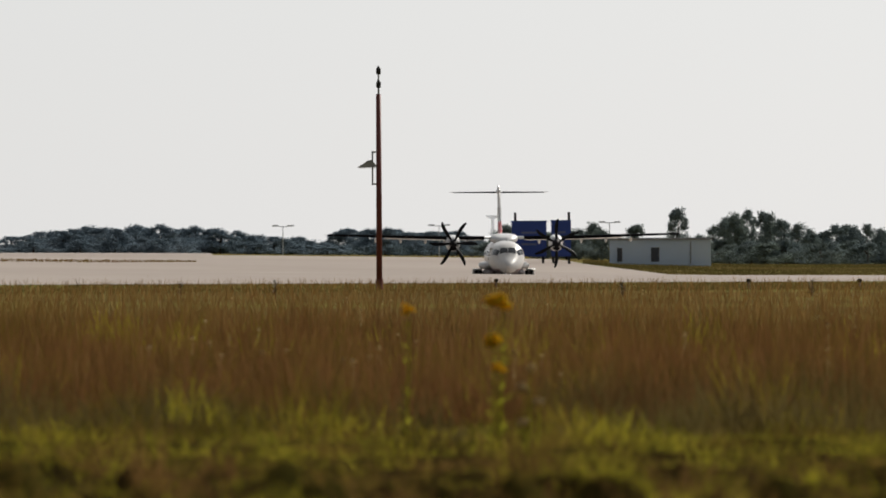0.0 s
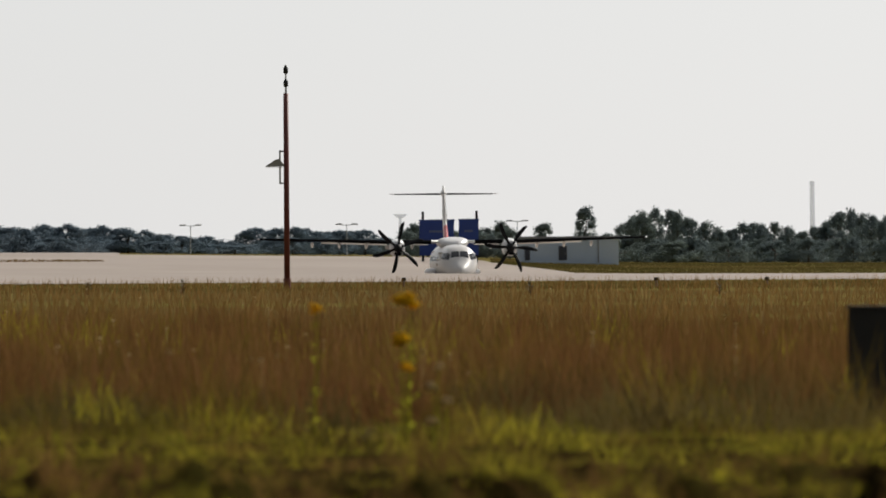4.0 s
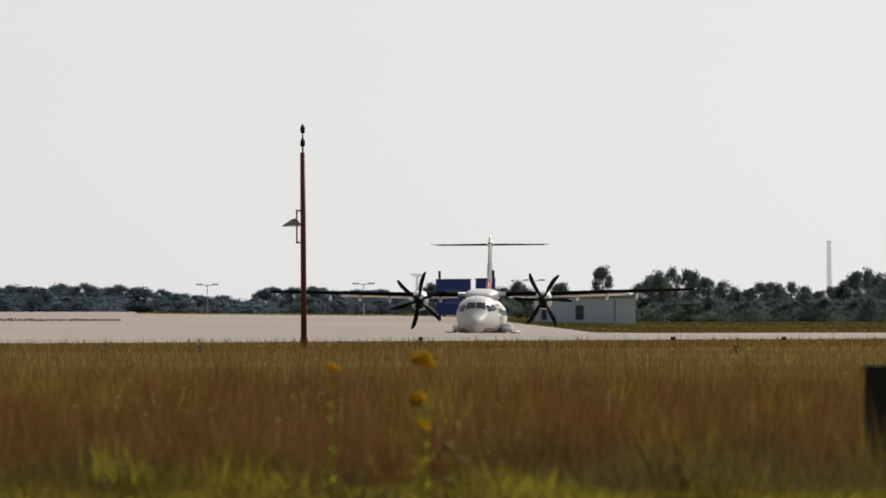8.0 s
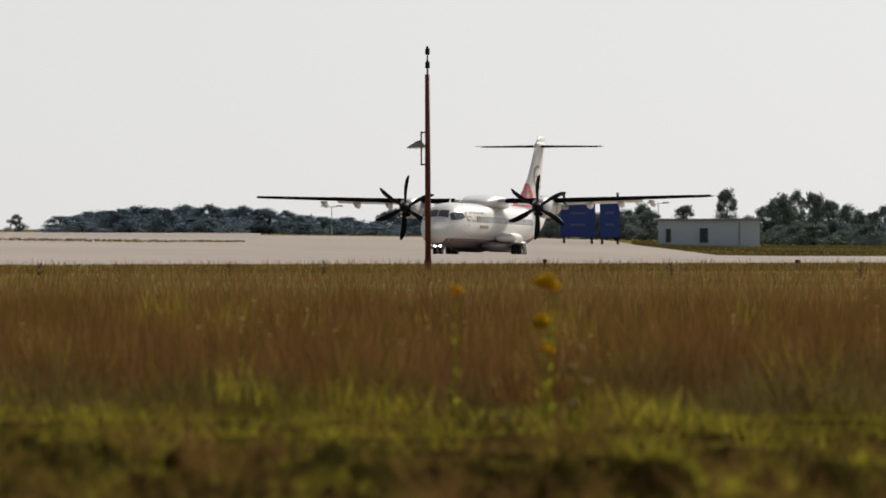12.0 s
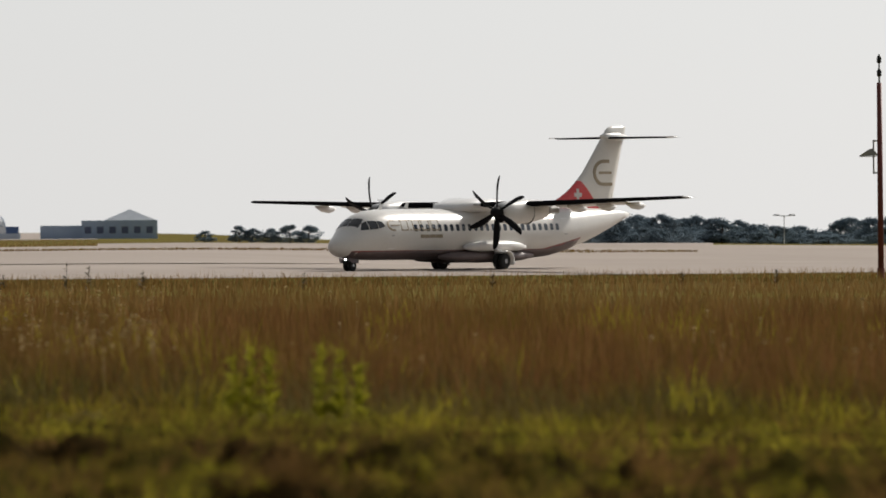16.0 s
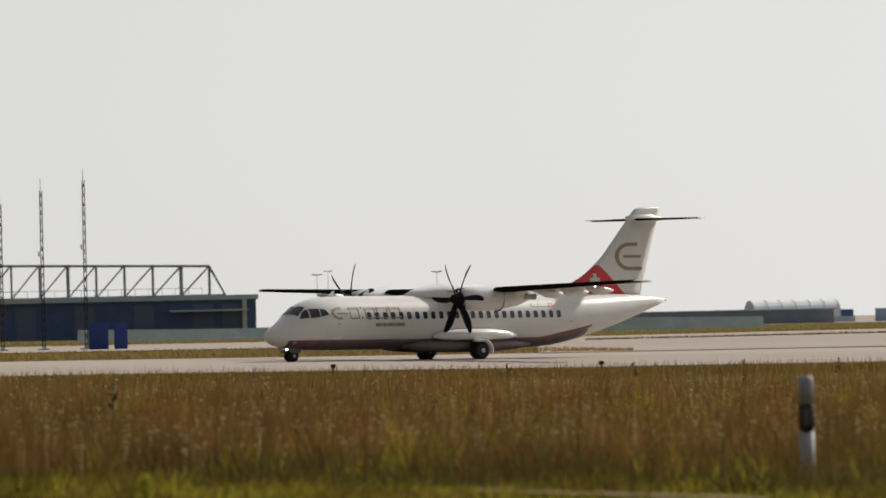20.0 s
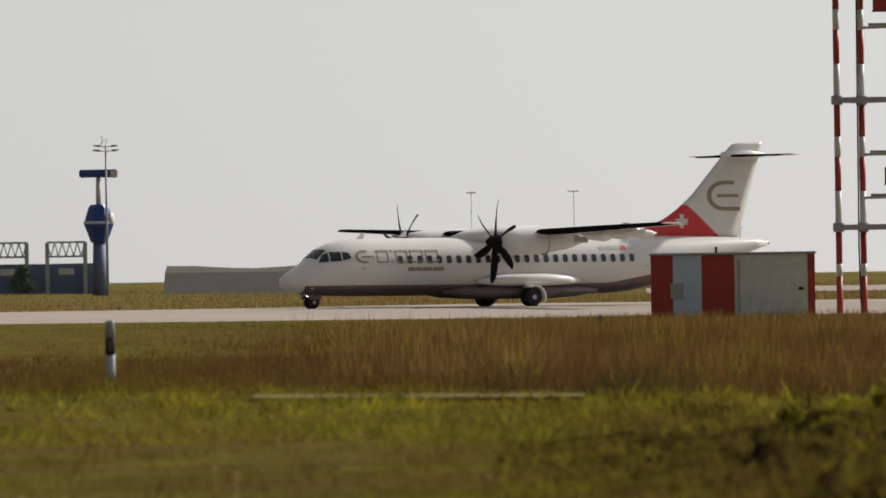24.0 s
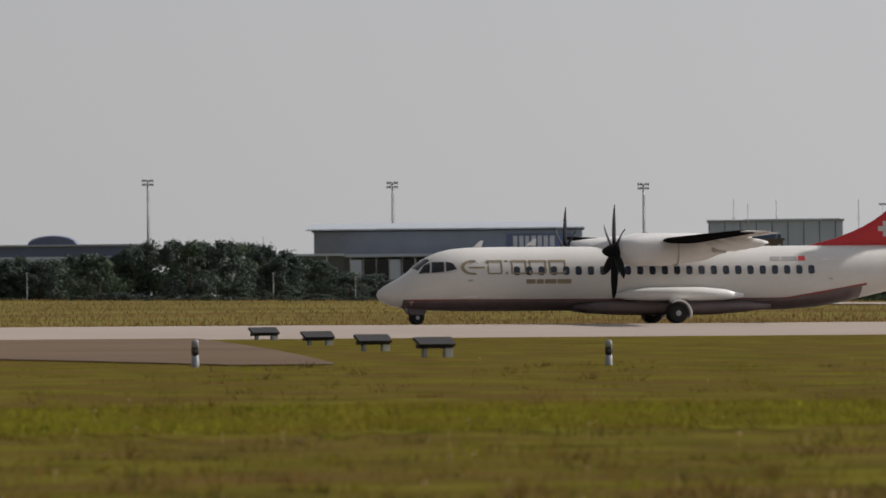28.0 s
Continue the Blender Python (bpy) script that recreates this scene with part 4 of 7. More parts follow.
def tree_row(points, step, d, leaf, label, group, wide, jitter=0.03):
    """Trees between the (bearing, top angle) points."""
    b0, b1 = points[0][0], points[-1][0]
    n = max(2, int(abs(b1 - b0) / step))
    bs = [p[0] for p in points]
    es = [p[1] for p in points]
    if bs[0] > bs[-1]:
        bs, es = bs[::-1], es[::-1]
    for k in range(n + 1):
        b = b0 + (b1 - b0) * k / n + tree_rng.uniform(-0.3, 0.3) * step
        e = float(np.interp(b, bs, es)) + tree_rng.uniform(-jitter, jitter * 0.3)
        tree(b, d + tree_rng.uniform(-25, 25), e, wide * tree_rng.uniform(0.8, 1.25), leaf, label, group)


tree_row([(1.70, -0.02), (1.55, 0.09), (1.41, 0.16), (1.20, 0.10), (0.99, 0.0), (0.80, 0.05), (0.60, 0.04), (0.45, 0.0), (0.32, 0.06), (0.18, 0.12), (0.0, 0.10), (-0.2, 0.06)], 0.075, 985, LEAF, "dark green broad-leaved tree at the field's edge", "trees behind the shed", 4.0)
tree_row([(1.66, -0.06), (0.9, -0.06), (-0.2, -0.06)], 0.07, 960, LEAF, "dark green shrub below the trees", "shrubs behind the shed", 4.6, 0.02)
tree(1.85, 985, 0.150, 4.2, LEAF, "slender dark tree behind the shed's roof", "trees behind the shed", 1)
tree(2.12, 985, 0.050, 4.0, LEAF, "small round tree behind the shed's roof", "trees behind the shed", 1)
tree_row([(3.05, -0.03), (2.98, 0.03), (2.9, 0.06), (2.6, 0.0), (2.42, 0.07), (2.33, 0.03), (2.25, -0.05)], 0.07, 1000, LEAF, "dark green tree behind the blue boards", "trees behind the blue boards", 4.6)
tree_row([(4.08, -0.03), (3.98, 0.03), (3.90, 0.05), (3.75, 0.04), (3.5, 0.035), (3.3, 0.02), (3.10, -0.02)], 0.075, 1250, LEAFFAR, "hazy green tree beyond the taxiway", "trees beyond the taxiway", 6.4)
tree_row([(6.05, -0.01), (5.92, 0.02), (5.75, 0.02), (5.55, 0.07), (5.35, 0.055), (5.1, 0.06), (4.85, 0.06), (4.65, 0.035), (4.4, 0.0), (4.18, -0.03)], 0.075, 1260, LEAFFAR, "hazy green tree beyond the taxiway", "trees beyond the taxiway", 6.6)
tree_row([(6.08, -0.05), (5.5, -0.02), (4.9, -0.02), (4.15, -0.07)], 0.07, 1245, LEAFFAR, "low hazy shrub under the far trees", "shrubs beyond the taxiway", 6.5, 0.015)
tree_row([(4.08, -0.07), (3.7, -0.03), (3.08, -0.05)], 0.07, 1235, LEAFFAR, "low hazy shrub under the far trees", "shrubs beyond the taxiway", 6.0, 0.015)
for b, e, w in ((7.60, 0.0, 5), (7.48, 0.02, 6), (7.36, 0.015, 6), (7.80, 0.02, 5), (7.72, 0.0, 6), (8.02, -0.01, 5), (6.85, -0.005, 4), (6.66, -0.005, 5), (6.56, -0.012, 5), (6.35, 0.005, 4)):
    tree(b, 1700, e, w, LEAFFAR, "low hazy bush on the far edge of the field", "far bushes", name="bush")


# ---- far halls on the horizon ----
def barrel_hall(b0, b1, d, top_el):
    b = (b0 + b1) / 2
    w, h = breadth(b0, b1, d), rise(b, d, top_el)
    t = stand("barrel_hall", "white arched hangar with a shiny metal roof", "hangar", b, d, 12)
    n = 12
    rings = [[Vector((x, -8 * math.cos(math.pi * k / n), max(0.0, h * math.sin(math.pi * k / n) ** 0.8))) for k in range(n + 1)] for x in np.linspace(-w / 2, w / 2, 9)]
    part("roof", loft(rings), BARREL, t, "shiny white arched roof")
    for x in np.linspace(-w / 2, w / 2, 7):
        part("roof_rib", loft([[Vector((x + s, -8.1 * math.cos(math.pi * k / n), h * 1.015 * math.sin(math.pi * k / n) ** 0.8)) for k in range(1, n)] for s in (-0.12, 0.12)]), PALEWALL, t)
    part("base_wall", box(-w / 2 - 0.3, w / 2 + 4, -8.2, -7.8, -0.5, h * 0.25), PALEWALL, t, "pale low wall")
    part("annex", box(w / 2, w / 2 + 4, -6, 4, -0.5, h * 0.55, 0.05), BLUEWALL, t, "small blue annexe")


barrel_hall(9.86, 9.31, 2500, 0.095)


def pyramid_hall(d):
    t = stand("pyramid_building", "pale blue glazed building with a pyramid roof", "building", 8.6, d)
    def xs(b):
        return (8.6 - b) * d * math.pi / 180
    h1, h2, h3 = (rise(8.6, d, e) for e in (0.032, 0.063, 0.132))
    part("wing", box(xs(9.06), xs(8.80), -6, 6, -0.5, h1, 0.05), SKYGLASS, t, "pale blue low wing")
    part("hall", box(xs(8.80), xs(8.32), -7, 7, -0.5, h2, 0.05), SKYGLASS, t, "pale blue hall")
    x0, x1 = xs(8.66), xs(8.33)
    c = (x0 + x1) / 2
    part("pyramid_roof", loft([[Vector((x0, -7, h2)), Vector((x1, -7, h2)), Vector((x1, 7, h2)), Vector((x0, 7, h2))], [Vector((c - .1, -.1, h3)), Vector((c + .1, -.1, h3)), Vector((c + .1, .1, h3)), Vector((c - .1, .1, h3))]]), ROOFW, t, "glazed pyramid roof")
    for k in range(6):
        x = xs(8.78) + k * 3.4
        part("window", box(x, x + 1.8, -7.05, -6.95, h1 * 0.4, h1 * 0.9), HALLGREY, t)


pyramid_hall(2500)
wall = stand("flat_roofs", "low dark flat roofs on the far edge of the airfield", "building", 10.9, 2400)
part("wall", box(-66, 66, -4, 4, -1, rise(10.9, 2400, 0.032), 0.1), MIDWALL, wall)
part("roof", box(-67, 67, -4.5, 4.5, rise(10.9, 2400, 0.032), rise(10.9, 2400, 0.040), 0.05), PALEWALL, wall)
part("roof_box", box(-19, -15, -2, 2, rise(10.9, 2400, 0.040), rise(10.9, 2400, 0.066), 0.05), DARKWALL, wall, "dark box on the roof")
bank = stand("grass_bank", "long low dark green bank", "bank", 12.0, 1900, kind="structure")
part("slope", loft([[Vector((x, -7, -1)), Vector((x, 0, rise(12.0, 1900, 0.0) + 0.3 * math.sin(x * 0.05))), Vector((x, 9, -1))] for x in range(-70, 75, 6)]), LEAF, bank)


# ---- the hangar with its roof trusses, masts and containers ----
def truss_hangar(d):
    bc = 14.5
    t = stand("truss_hangar", "long dark blue hangar under open steel roof trusses", "hangar", bc, d)
    def xs(b):
        return (bc - b) * d * math.pi / 180
    hw = rise(bc, d, 0.205)
    x0, x1 = xs(16.09), xs(12.98)
    part("wall", box(x0, x1, 0, 40, -1, hw - 1.2), BLUEWALL, t, "dark blue clad wall")
    part("roof", box(x0 - 0.6, x1 + 0.6, -1, 41, hw - 1.2, hw, 0.1), PALEWALL, t, "pale roof edge")
    part("side_annex", box(x0 - 2.0, x0 + 12, -4, 0, -1, rise(bc, d, 0.125), 0.1), BLUEWALL, t, "lower blue annexe")
    for x in np.linspace(x0 + 6, x1 - 6, 16):
        part("wall_panel", box(x - 2.6, x + 2.6, -0.18, 0.0, -0.5, hw - 2.2), HALLGREY if int(x) % 3 else BLUEWALL, t)
    part("canopy", box(x1 - 22, x1 - 2, -2.4, 0, hw * 0.62, hw * 0.66), PALEWALL, t, "thin pale canopy")
    part("corner_pillar", box(x1 - 3.5, x1 - 2.4, -1.2, 0, -1, hw - 1.2), SIGNWHITE, t, "white corner pillar")
    zt = rise(bc, d, 0.388)
    pk = rise(bc, d, 0.424)
    xl, xr = xs(15.60), xs(13.27)
    bl, br = xs(15.68), xs(13.17)
    for yy in (0.5, 6.0):
        tr = part("roof_truss", rod((bl, yy, hw), (br, yy, hw), 0.3), GALV, t, "blue-grey steel roof truss")
        n = 13
        def zz(x):
            return zt + (pk - zt) * (1 - abs((x - (xl * 0.55 + xr * 0.45)) / (xr - xl)) * 1.7)
        px = [xl + (xr - xl) * k / n for k in range(n + 1)]
        part("chord", add_rod(rod((px[0], yy, zz(px[0])), (px[5], yy, zz(px[5])), 0.32), (px[5], yy, zz(px[5])), (px[-1], yy, zz(px[-1])), 0.32), GALV, tr)
        for k, x in enumerate(px):
            part("truss_post", rod((x, yy, hw), (x, yy, zz(x)), 0.3 if k % 4 else 0.45), GALV, tr)
            if k < n:
                part("diagonal", rod((x, yy, hw), (px[k + 1], yy, zz(px[k + 1])), 0.2), GALV, tr)
        part("diagonal", rod((bl, yy, hw), (px[0], yy, zz(px[0])), 0.25), GALV, tr)
        part("diagonal", rod((br, yy, hw), (px[-1], yy, zz(px[-1])), 0.25), GALV, tr)
    for k in range(27):
        x = bl + 6 + (br - bl - 12) * k / 26
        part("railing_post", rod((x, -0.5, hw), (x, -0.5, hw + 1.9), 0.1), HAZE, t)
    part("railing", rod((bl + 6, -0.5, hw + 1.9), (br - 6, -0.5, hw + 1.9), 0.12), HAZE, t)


truss_hangar(2300)


def antenna_mast(b, d, top_el):
    h = rise(b, d, top_el)
    t = stand("antenna_mast", "tall thin dark lattice mast before the hangar", "mast", b, d, group="masts before the hangar")
    for k in range(3):
        a = 2.094 * k
        part("leg", rod((0.2 * math.cos(a), 0.2 * math.sin(a), -0.3), (0.13 * math.cos(a), 0.13 * math.sin(a), h * 0.93), 0.055, 0.05, 6), BOARD, t)
    for k in range(18):
        z, r = h * 0.93 * k / 18, 0.2
        for j in range(3):
            a, c = 2.094 * j, 2.094 * (j + 1)
            part("lacing_bar", rod((r * math.cos(a), r * math.sin(a), z), (r * math.cos(c), r * math.sin(c), z + h * 0.05), 0.03, 0.03, 4), BOARD, t)
    part("tip_rod", rod((0, 0, h * 0.93), (0, 0, h), 0.04, 0.02, 6), GALV, t)
    part("base_block", box(-0.6, 0.6, -0.6, 0.6, -0.4, 0.25, 0.04), PALEWALL, t)
    part("small_lamp", box(-0.36, -0.18, -0.1, 0.1, h * 0.55, h * 0.58), SIGNWHITE, t)


for b, e in ((14.59, 0.881), (14.33, 0.965), (14.06, 1.03)):
    antenna_mast(b, 900, e)


def container(b, d, w, h, mat, label, group="containers", depth=2.4):
    t = stand("container", label, "container", b, d, group=group)
    part("body", box(-w / 2, w / 2, 0, depth, 0.0, h, 0.03), mat, t)
    for k in range(int(w / 0.45)):
        x = -w / 2 + 0.25 + k * 0.45
        part("rib", box(x - 0.06, x + 0.06, -0.05, 0.0, 0.12, h - 0.12), mat, t)
    part("top_rail", box(-w / 2 - 0.03, w / 2 + 0.03, -0.06, 0.06, h - 0.12, h + 0.03), mat, t)


container(13.98, 880, 1.9, 2.65, BLUE, "dark blue steel container below the mast")
container(13.84, 880, 1.3, 2.55, BLUE, "narrow blue steel container beside another one")
for b, e, d in ((11.83, 0.323, 1500), (12.59, 0.319, 1500), (12.52, 0.34, 1900)):
    t_lamp(b, d, e, 0.5, "slim grey lamp mast on the open field", "lamp masts on the field")

# ---- the red and white antenna tower and its hut ----
def antenna_tower(b, d):
    top = rise(b, d, 2.75)
    t = stand("antenna_tower", "red and white three-legged steel antenna tower with platforms", "antenna tower", b, d)
    def xs(bb):
        return (b - bb) * d * math.pi / 180
    legs = [(xs(17.775), -0.3), (xs(17.62), 1.1), (xs(17.39), -0.3)]
    plat = [rise(b, d, e) for e in (0.275, 1.08, 1.885, 2.7)]
    for x, y in legs:
        cuts = [-0.3, 1.7] + [z for p in plat for z in (p - 1.6, p, p + 1.6, p + 3.1)]
        cuts = sorted(c for c in cuts if c < top)
        for k, (z0, z1) in enumerate(zip(cuts, cuts[1:])):
            part("leg_section", rod((x, y, z0), (x, y, z1), 0.14, 0.14, 10), SIGNRED if k % 2 == 0 else SIGNWHITE, t, "red section" if k % 2 == 0 else "pale section", smooth=True)
    for z in plat:
        p = part("platform", plate([(legs[0][0] - 0.25, -0.55, z - 0.12), (legs[2][0] + 0.25, -0.55, z - 0.12), (legs[1][0] + 0.3, 1.35, z - 0.12), (legs[1][0] - 0.3, 1.35, z - 0.12)], 0.24, (0, 0, 1)), GALV, t, "grey steel platform ring")
        for x, y in legs:
            part("leg_clamp", rod((x, y, z - 0.2), (x, y, z + 0.2), 0.24, 0.24, 10), GALV, p)
    for z in (plat[0] + 1.3, plat[0] + 3.2, plat[1] + 3.2, plat[1] + 5.1):
        part("cross_rung", rod((legs[1][0], 1.1, z), (legs[2][0], -0.3, z), 0.06), GALV, t)
        part("rung_shelf", box(legs[1][0] + 0.35, legs[2][0] + 0.1, -0.5, 0.2, z + 0.04, z + 0.16), GALV, t)
    part("cable", add_rod(rod((legs[1][0] - 0.12, 0.9, -0.2), (legs[1][0] - 0.2, 0.9, plat[0] - 1), 0.035), (legs[1][0] - 0.2, 0.9, plat[0] - 1), (legs[1][0] - 0.14, 0.9, top), 0.035), BOARD, t)
    for b0, b1, lo, hi in ((17.54, 17.21, 1.64, 1.74), (17.48, 17.15, 0.545, 0.655), (17.5, 17.17, 2.45, 2.55)):
        z0, z1 = rise(b, d, lo), rise(b, d, hi)
        a = part("antenna_board", box(xs(b0), xs(b1), -0.75, -0.45, z0, z1, 0.03), SIGNRED, t, "dull red antenna box")
        part("board_edge", box(xs(b0) - 0.03, xs(b1) + 0.03, -0.78, -0.42, z0 - 0.05, z0 + 0.02), BELLY, a)
        part("board_arm", box(legs[2][0] - 0.08, legs[2][0] + 0.08, -0.5, 0.0, z0 - 0.1, z1 + 0.1), SIGNWHITE, a)


antenna_tower(17.58, 398)


def equipment_hut(b0, b1, d):
    b = (b0 + b1) / 2
    w, h = breadth(b0, b1, d), rise(b, d, 0.113)
    t = stand("equipment_hut", "flat-roofed equipment hut in broad red and pale stripes", "hut", b, d)
    cols = ((0.0, 0.135, SIGNRED), (0.135, 0.31, PALEWALL), (0.31, 0.51, SIGNRED), (0.51, 0.955, SIGNWHITE), (0.955, 1.0, SIGNRED))
    for u0, u1, mat in cols:
        part("wall_panel", box(-w / 2 + w * u0, -w / 2 + w * u1, 0, 2.6, -0.2, h, 0.012), mat, t, "red panel" if mat == SIGNRED else "pale panel")
    part("roof", box(-w / 2 - 0.08, w / 2 + 0.08, -0.08, 2.7, h, h + 0.10, 0.03), GALV, t)
    part("door_line", box(w * 0.03, w * 0.045, -0.03, 0.0, 0.0, h * 0.92), GALV, t)
    part("door_handle", box(w * 0.40, w * 0.43, -0.06, 0.0, h * 0.42, h * 0.46), BOARD, t)
    part("roof_mast", rod((-w * 0.1, 1, h), (-w * 0.1, 1, h + 0.35), 0.06), BOARD, t)
    part("vent", box(-w * 0.38, -w * 0.3, -0.04, 0.0, h * 0.3, h * 0.55), GALV, t)


equipment_hut(18.97, 17.93, 392)


def thin_mast(b, d, top_el, label="thin grey mast with small antenna rods"):
    h = rise(b, d, top_el)
    t = stand("thin_mast", label, "mast", b, d, group="thin far masts")
    part("shaft", rod((0, 0, -0.2), (0, 0, h), 0.09, 0.05), GALV, t)
    part("cross_rod", rod((-0.5, 0, h * 0.8), (0.4, 0, h * 0.82), 0.04), GALV, t)
    part("cross_rod", rod((-0.35, 0, h * 0.62), (0.3, 0, h * 0.62), 0.04), GALV, t)


thin_mast(18.40, 1300, 0.37)
t_lamp(18.76, 1600, 0.30, 0.6, "slim grey lamp mast on the open field", "lamp masts on the field")
t_lamp(19.12, 1600, 0.32, 0.4, "slim grey lamp mast on the open field", "lamp masts on the field")
t_lamp(19.45, 1500, 0.53, 0.5, "slim grey lamp mast on the open field", "lamp masts on the field")
t_lamp(20.1, 1500, 0.53, 0.4, "slim grey lamp mast on the open field", "lamp masts on the field")


# ---- delineator posts, stakes and boxes in the grass ----
def marker_post(b, d, top_el, r, label, black=True):
    h = rise(b, d, top_el)
    t = stand("marker_post", label, "marker post", b, d, group="marker posts")
    def ring(z, k=1.0, cut=0.0):
        return [Vector((k * r * 1.1 * math.cos(a * 0.5236), k * r * 0.75 * math.sin(a * 0.5236), z + cut * math.sin(a * 0.5236))) for a in range(12)]
    zb0, zb1 = h * 0.52, h * 0.74
    part("lower_post", loft([ring(-0.2), ring(zb0)]), POST, t, "white plastic post", smooth=True)
    part("black_band", loft([ring(zb0, 1.03, 0.05), ring(zb1, 1.03, 0.05)]), BOARD if black else POST, t, "slanted black band", smooth=True)
    part("cap", loft([ring(zb1), ring(h - 0.05), ring(h, 0.7)]), POST, t, "bluish-white top", smooth=True)
    part("reflector", box(-r * 0.45, r * 0.45, -r * 0.85, -r * 0.76, zb0 + 0.04, zb1 - 0.04), BELLY, t)


marker_post(9.51, 112, -0.385, 0.085, "white roadside marker post with a black band in tall grass")
marker_post(22.40, 163, -0.243, 0.078, "white marker post with a black band at the path")
marker_post(24.62, 203, -0.205, 0.085, "weathered marker post half hidden by a bush")
marker_post(31.50, 212, -0.250, 0.075, "pale marker post in the mown grass")
marker_post(31.41, 215, -0.235, 0.075, "pale marker post in the mown grass")
marker_post(35.82, 221, -0.255, 0.075, "white marker post with a black band in the lawn")
marker_post(38.44, 224, -0.226, 0.08, "white marker post with a black band at the taxiway")


def cable_box(b, d, w, lo_el, hi_el, label):
    h = rise(b, d, hi_el)
    t = stand("cable_box", label, "cabinet", b, d)
    part("body", box(-w / 2, w / 2, -w * 0.3, w * 0.3, -0.15, h - 0.05, 0.02), BOARD if w > 0.5 else DARKWALL, t)
    part("lid", box(-w / 2 - 0.02, w / 2 + 0.02, -w * 0.32, w * 0.32, h - 0.05, h, 0.015), BOARD if w > 0.5 else DARKWALL, t)
    part("lock", box(w * 0.25, w * 0.33, -w * 0.33, -w * 0.29, h * 0.5, h * 0.58), BOARD, t)


cable_box(0.02, 100, 0.60, -1.1, -0.48, "dark cable cabinet standing in the tall grass")
cable_box(33.05, 225, 0.38, -0.43, -0.185, "grey cable cabinet in the mown grass")
cable_box(33.13, 226, 0.22, -0.43, -0.29, "small grey box beside the cabinet")
cable_box(32.89, 225, 0.16, -0.43, -0.295, "low dark post beside the cabinet")


def stake(b, d, h):
    t = stand("edge_stake", "short dark stake at the runway's edge", "stake", b, d, group="stakes at the runway's edge")
    part("pin", rod((0, 0, -0.2), (0, 0, h), 0.07, 0.06), BELLY, t)
    part("cap", box(-0.11, 0.11, -0.08, 0.08, h, h + 0.16, 0.02), BOARD, t, "dark cap")


for b, d, h in ((16.1, 385, 0.7), (14.85, 380, 0.6), (12.5, 390, 0.55), (17.2, 385, 0.45), (10.8, 400, 0.5), (3.0, 440, 0.5), (1.4, 440, 0.5), (0.7, 440, 0.5)):
    stake(b, d, h * 0.6)


# ---- octagonal sign seen from behind ----
def octagon_sign(b, d):
    t = stand("octagon_sign", "dark octagonal traffic sign seen from behind, lamp on top", "road sign", b, d)
    zc, r = rise(b, d, 0.498), 0.5 * breadth(25.82, 25.44, d) / math.cos(radians(22.5))
    pts = [(r * math.cos(radians(22.5 + 45 * k)), 0.0, zc + r * math.sin(radians(22.5 + 45 * k))) for k in range(8)]
    # the backlit side's shade is put into the plate as a near-black colour
    part("plate", plate(pts, 0.035, (0, 1, 0)), BOARD, t, "plate back coloured black as if backlit")
    part("rim", loft([[Vector((p[0] * k, y, zc + (p[2] - zc) * k)) for p in pts] for k, y in ((1.0, -0.02), (1.03, -0.02), (1.03, 0.05), (1.0, 0.05))], False), BOARD, t)
    part("pole", rod((0, -0.06, -0.4), (0, -0.06, zc + r * 0.9), 0.055, 0.055, 10), BELLY, t, "dark brownish-grey tube", smooth=True)
    for z in (zc - r * 0.5, zc + r * 0.5):
        part("clamp", box(-r * 0.5, r * 0.5, -0.03, 0.0, z - 0.03, z + 0.03), BOARD, t)
    zl = rise(b, d, 0.745)
    part("lamp_stem", rod((0, -0.06, zc + r * 0.9), (0, -0.06, zl - 0.1), 0.04), BOARD, t)
    lamp = part("lamp", loft([[Vector((-0.02 + rr * math.cos(k * 0.628), y, zl + 0.9 * rr * math.sin(k * 0.628))) for k in range(10)] for y, rr in ((-0.16, 0.10), (-0.1, 0.16), (0.1, 0.18), (0.14, 0.15))]), BOARD, t, "dark round lamp", smooth=True)
    part("hood", box(-0.2, 0.16, -0.05, 0.22, zl + 0.12, zl + 0.17), BOARD, lamp)


octagon_sign(25.63, 199)


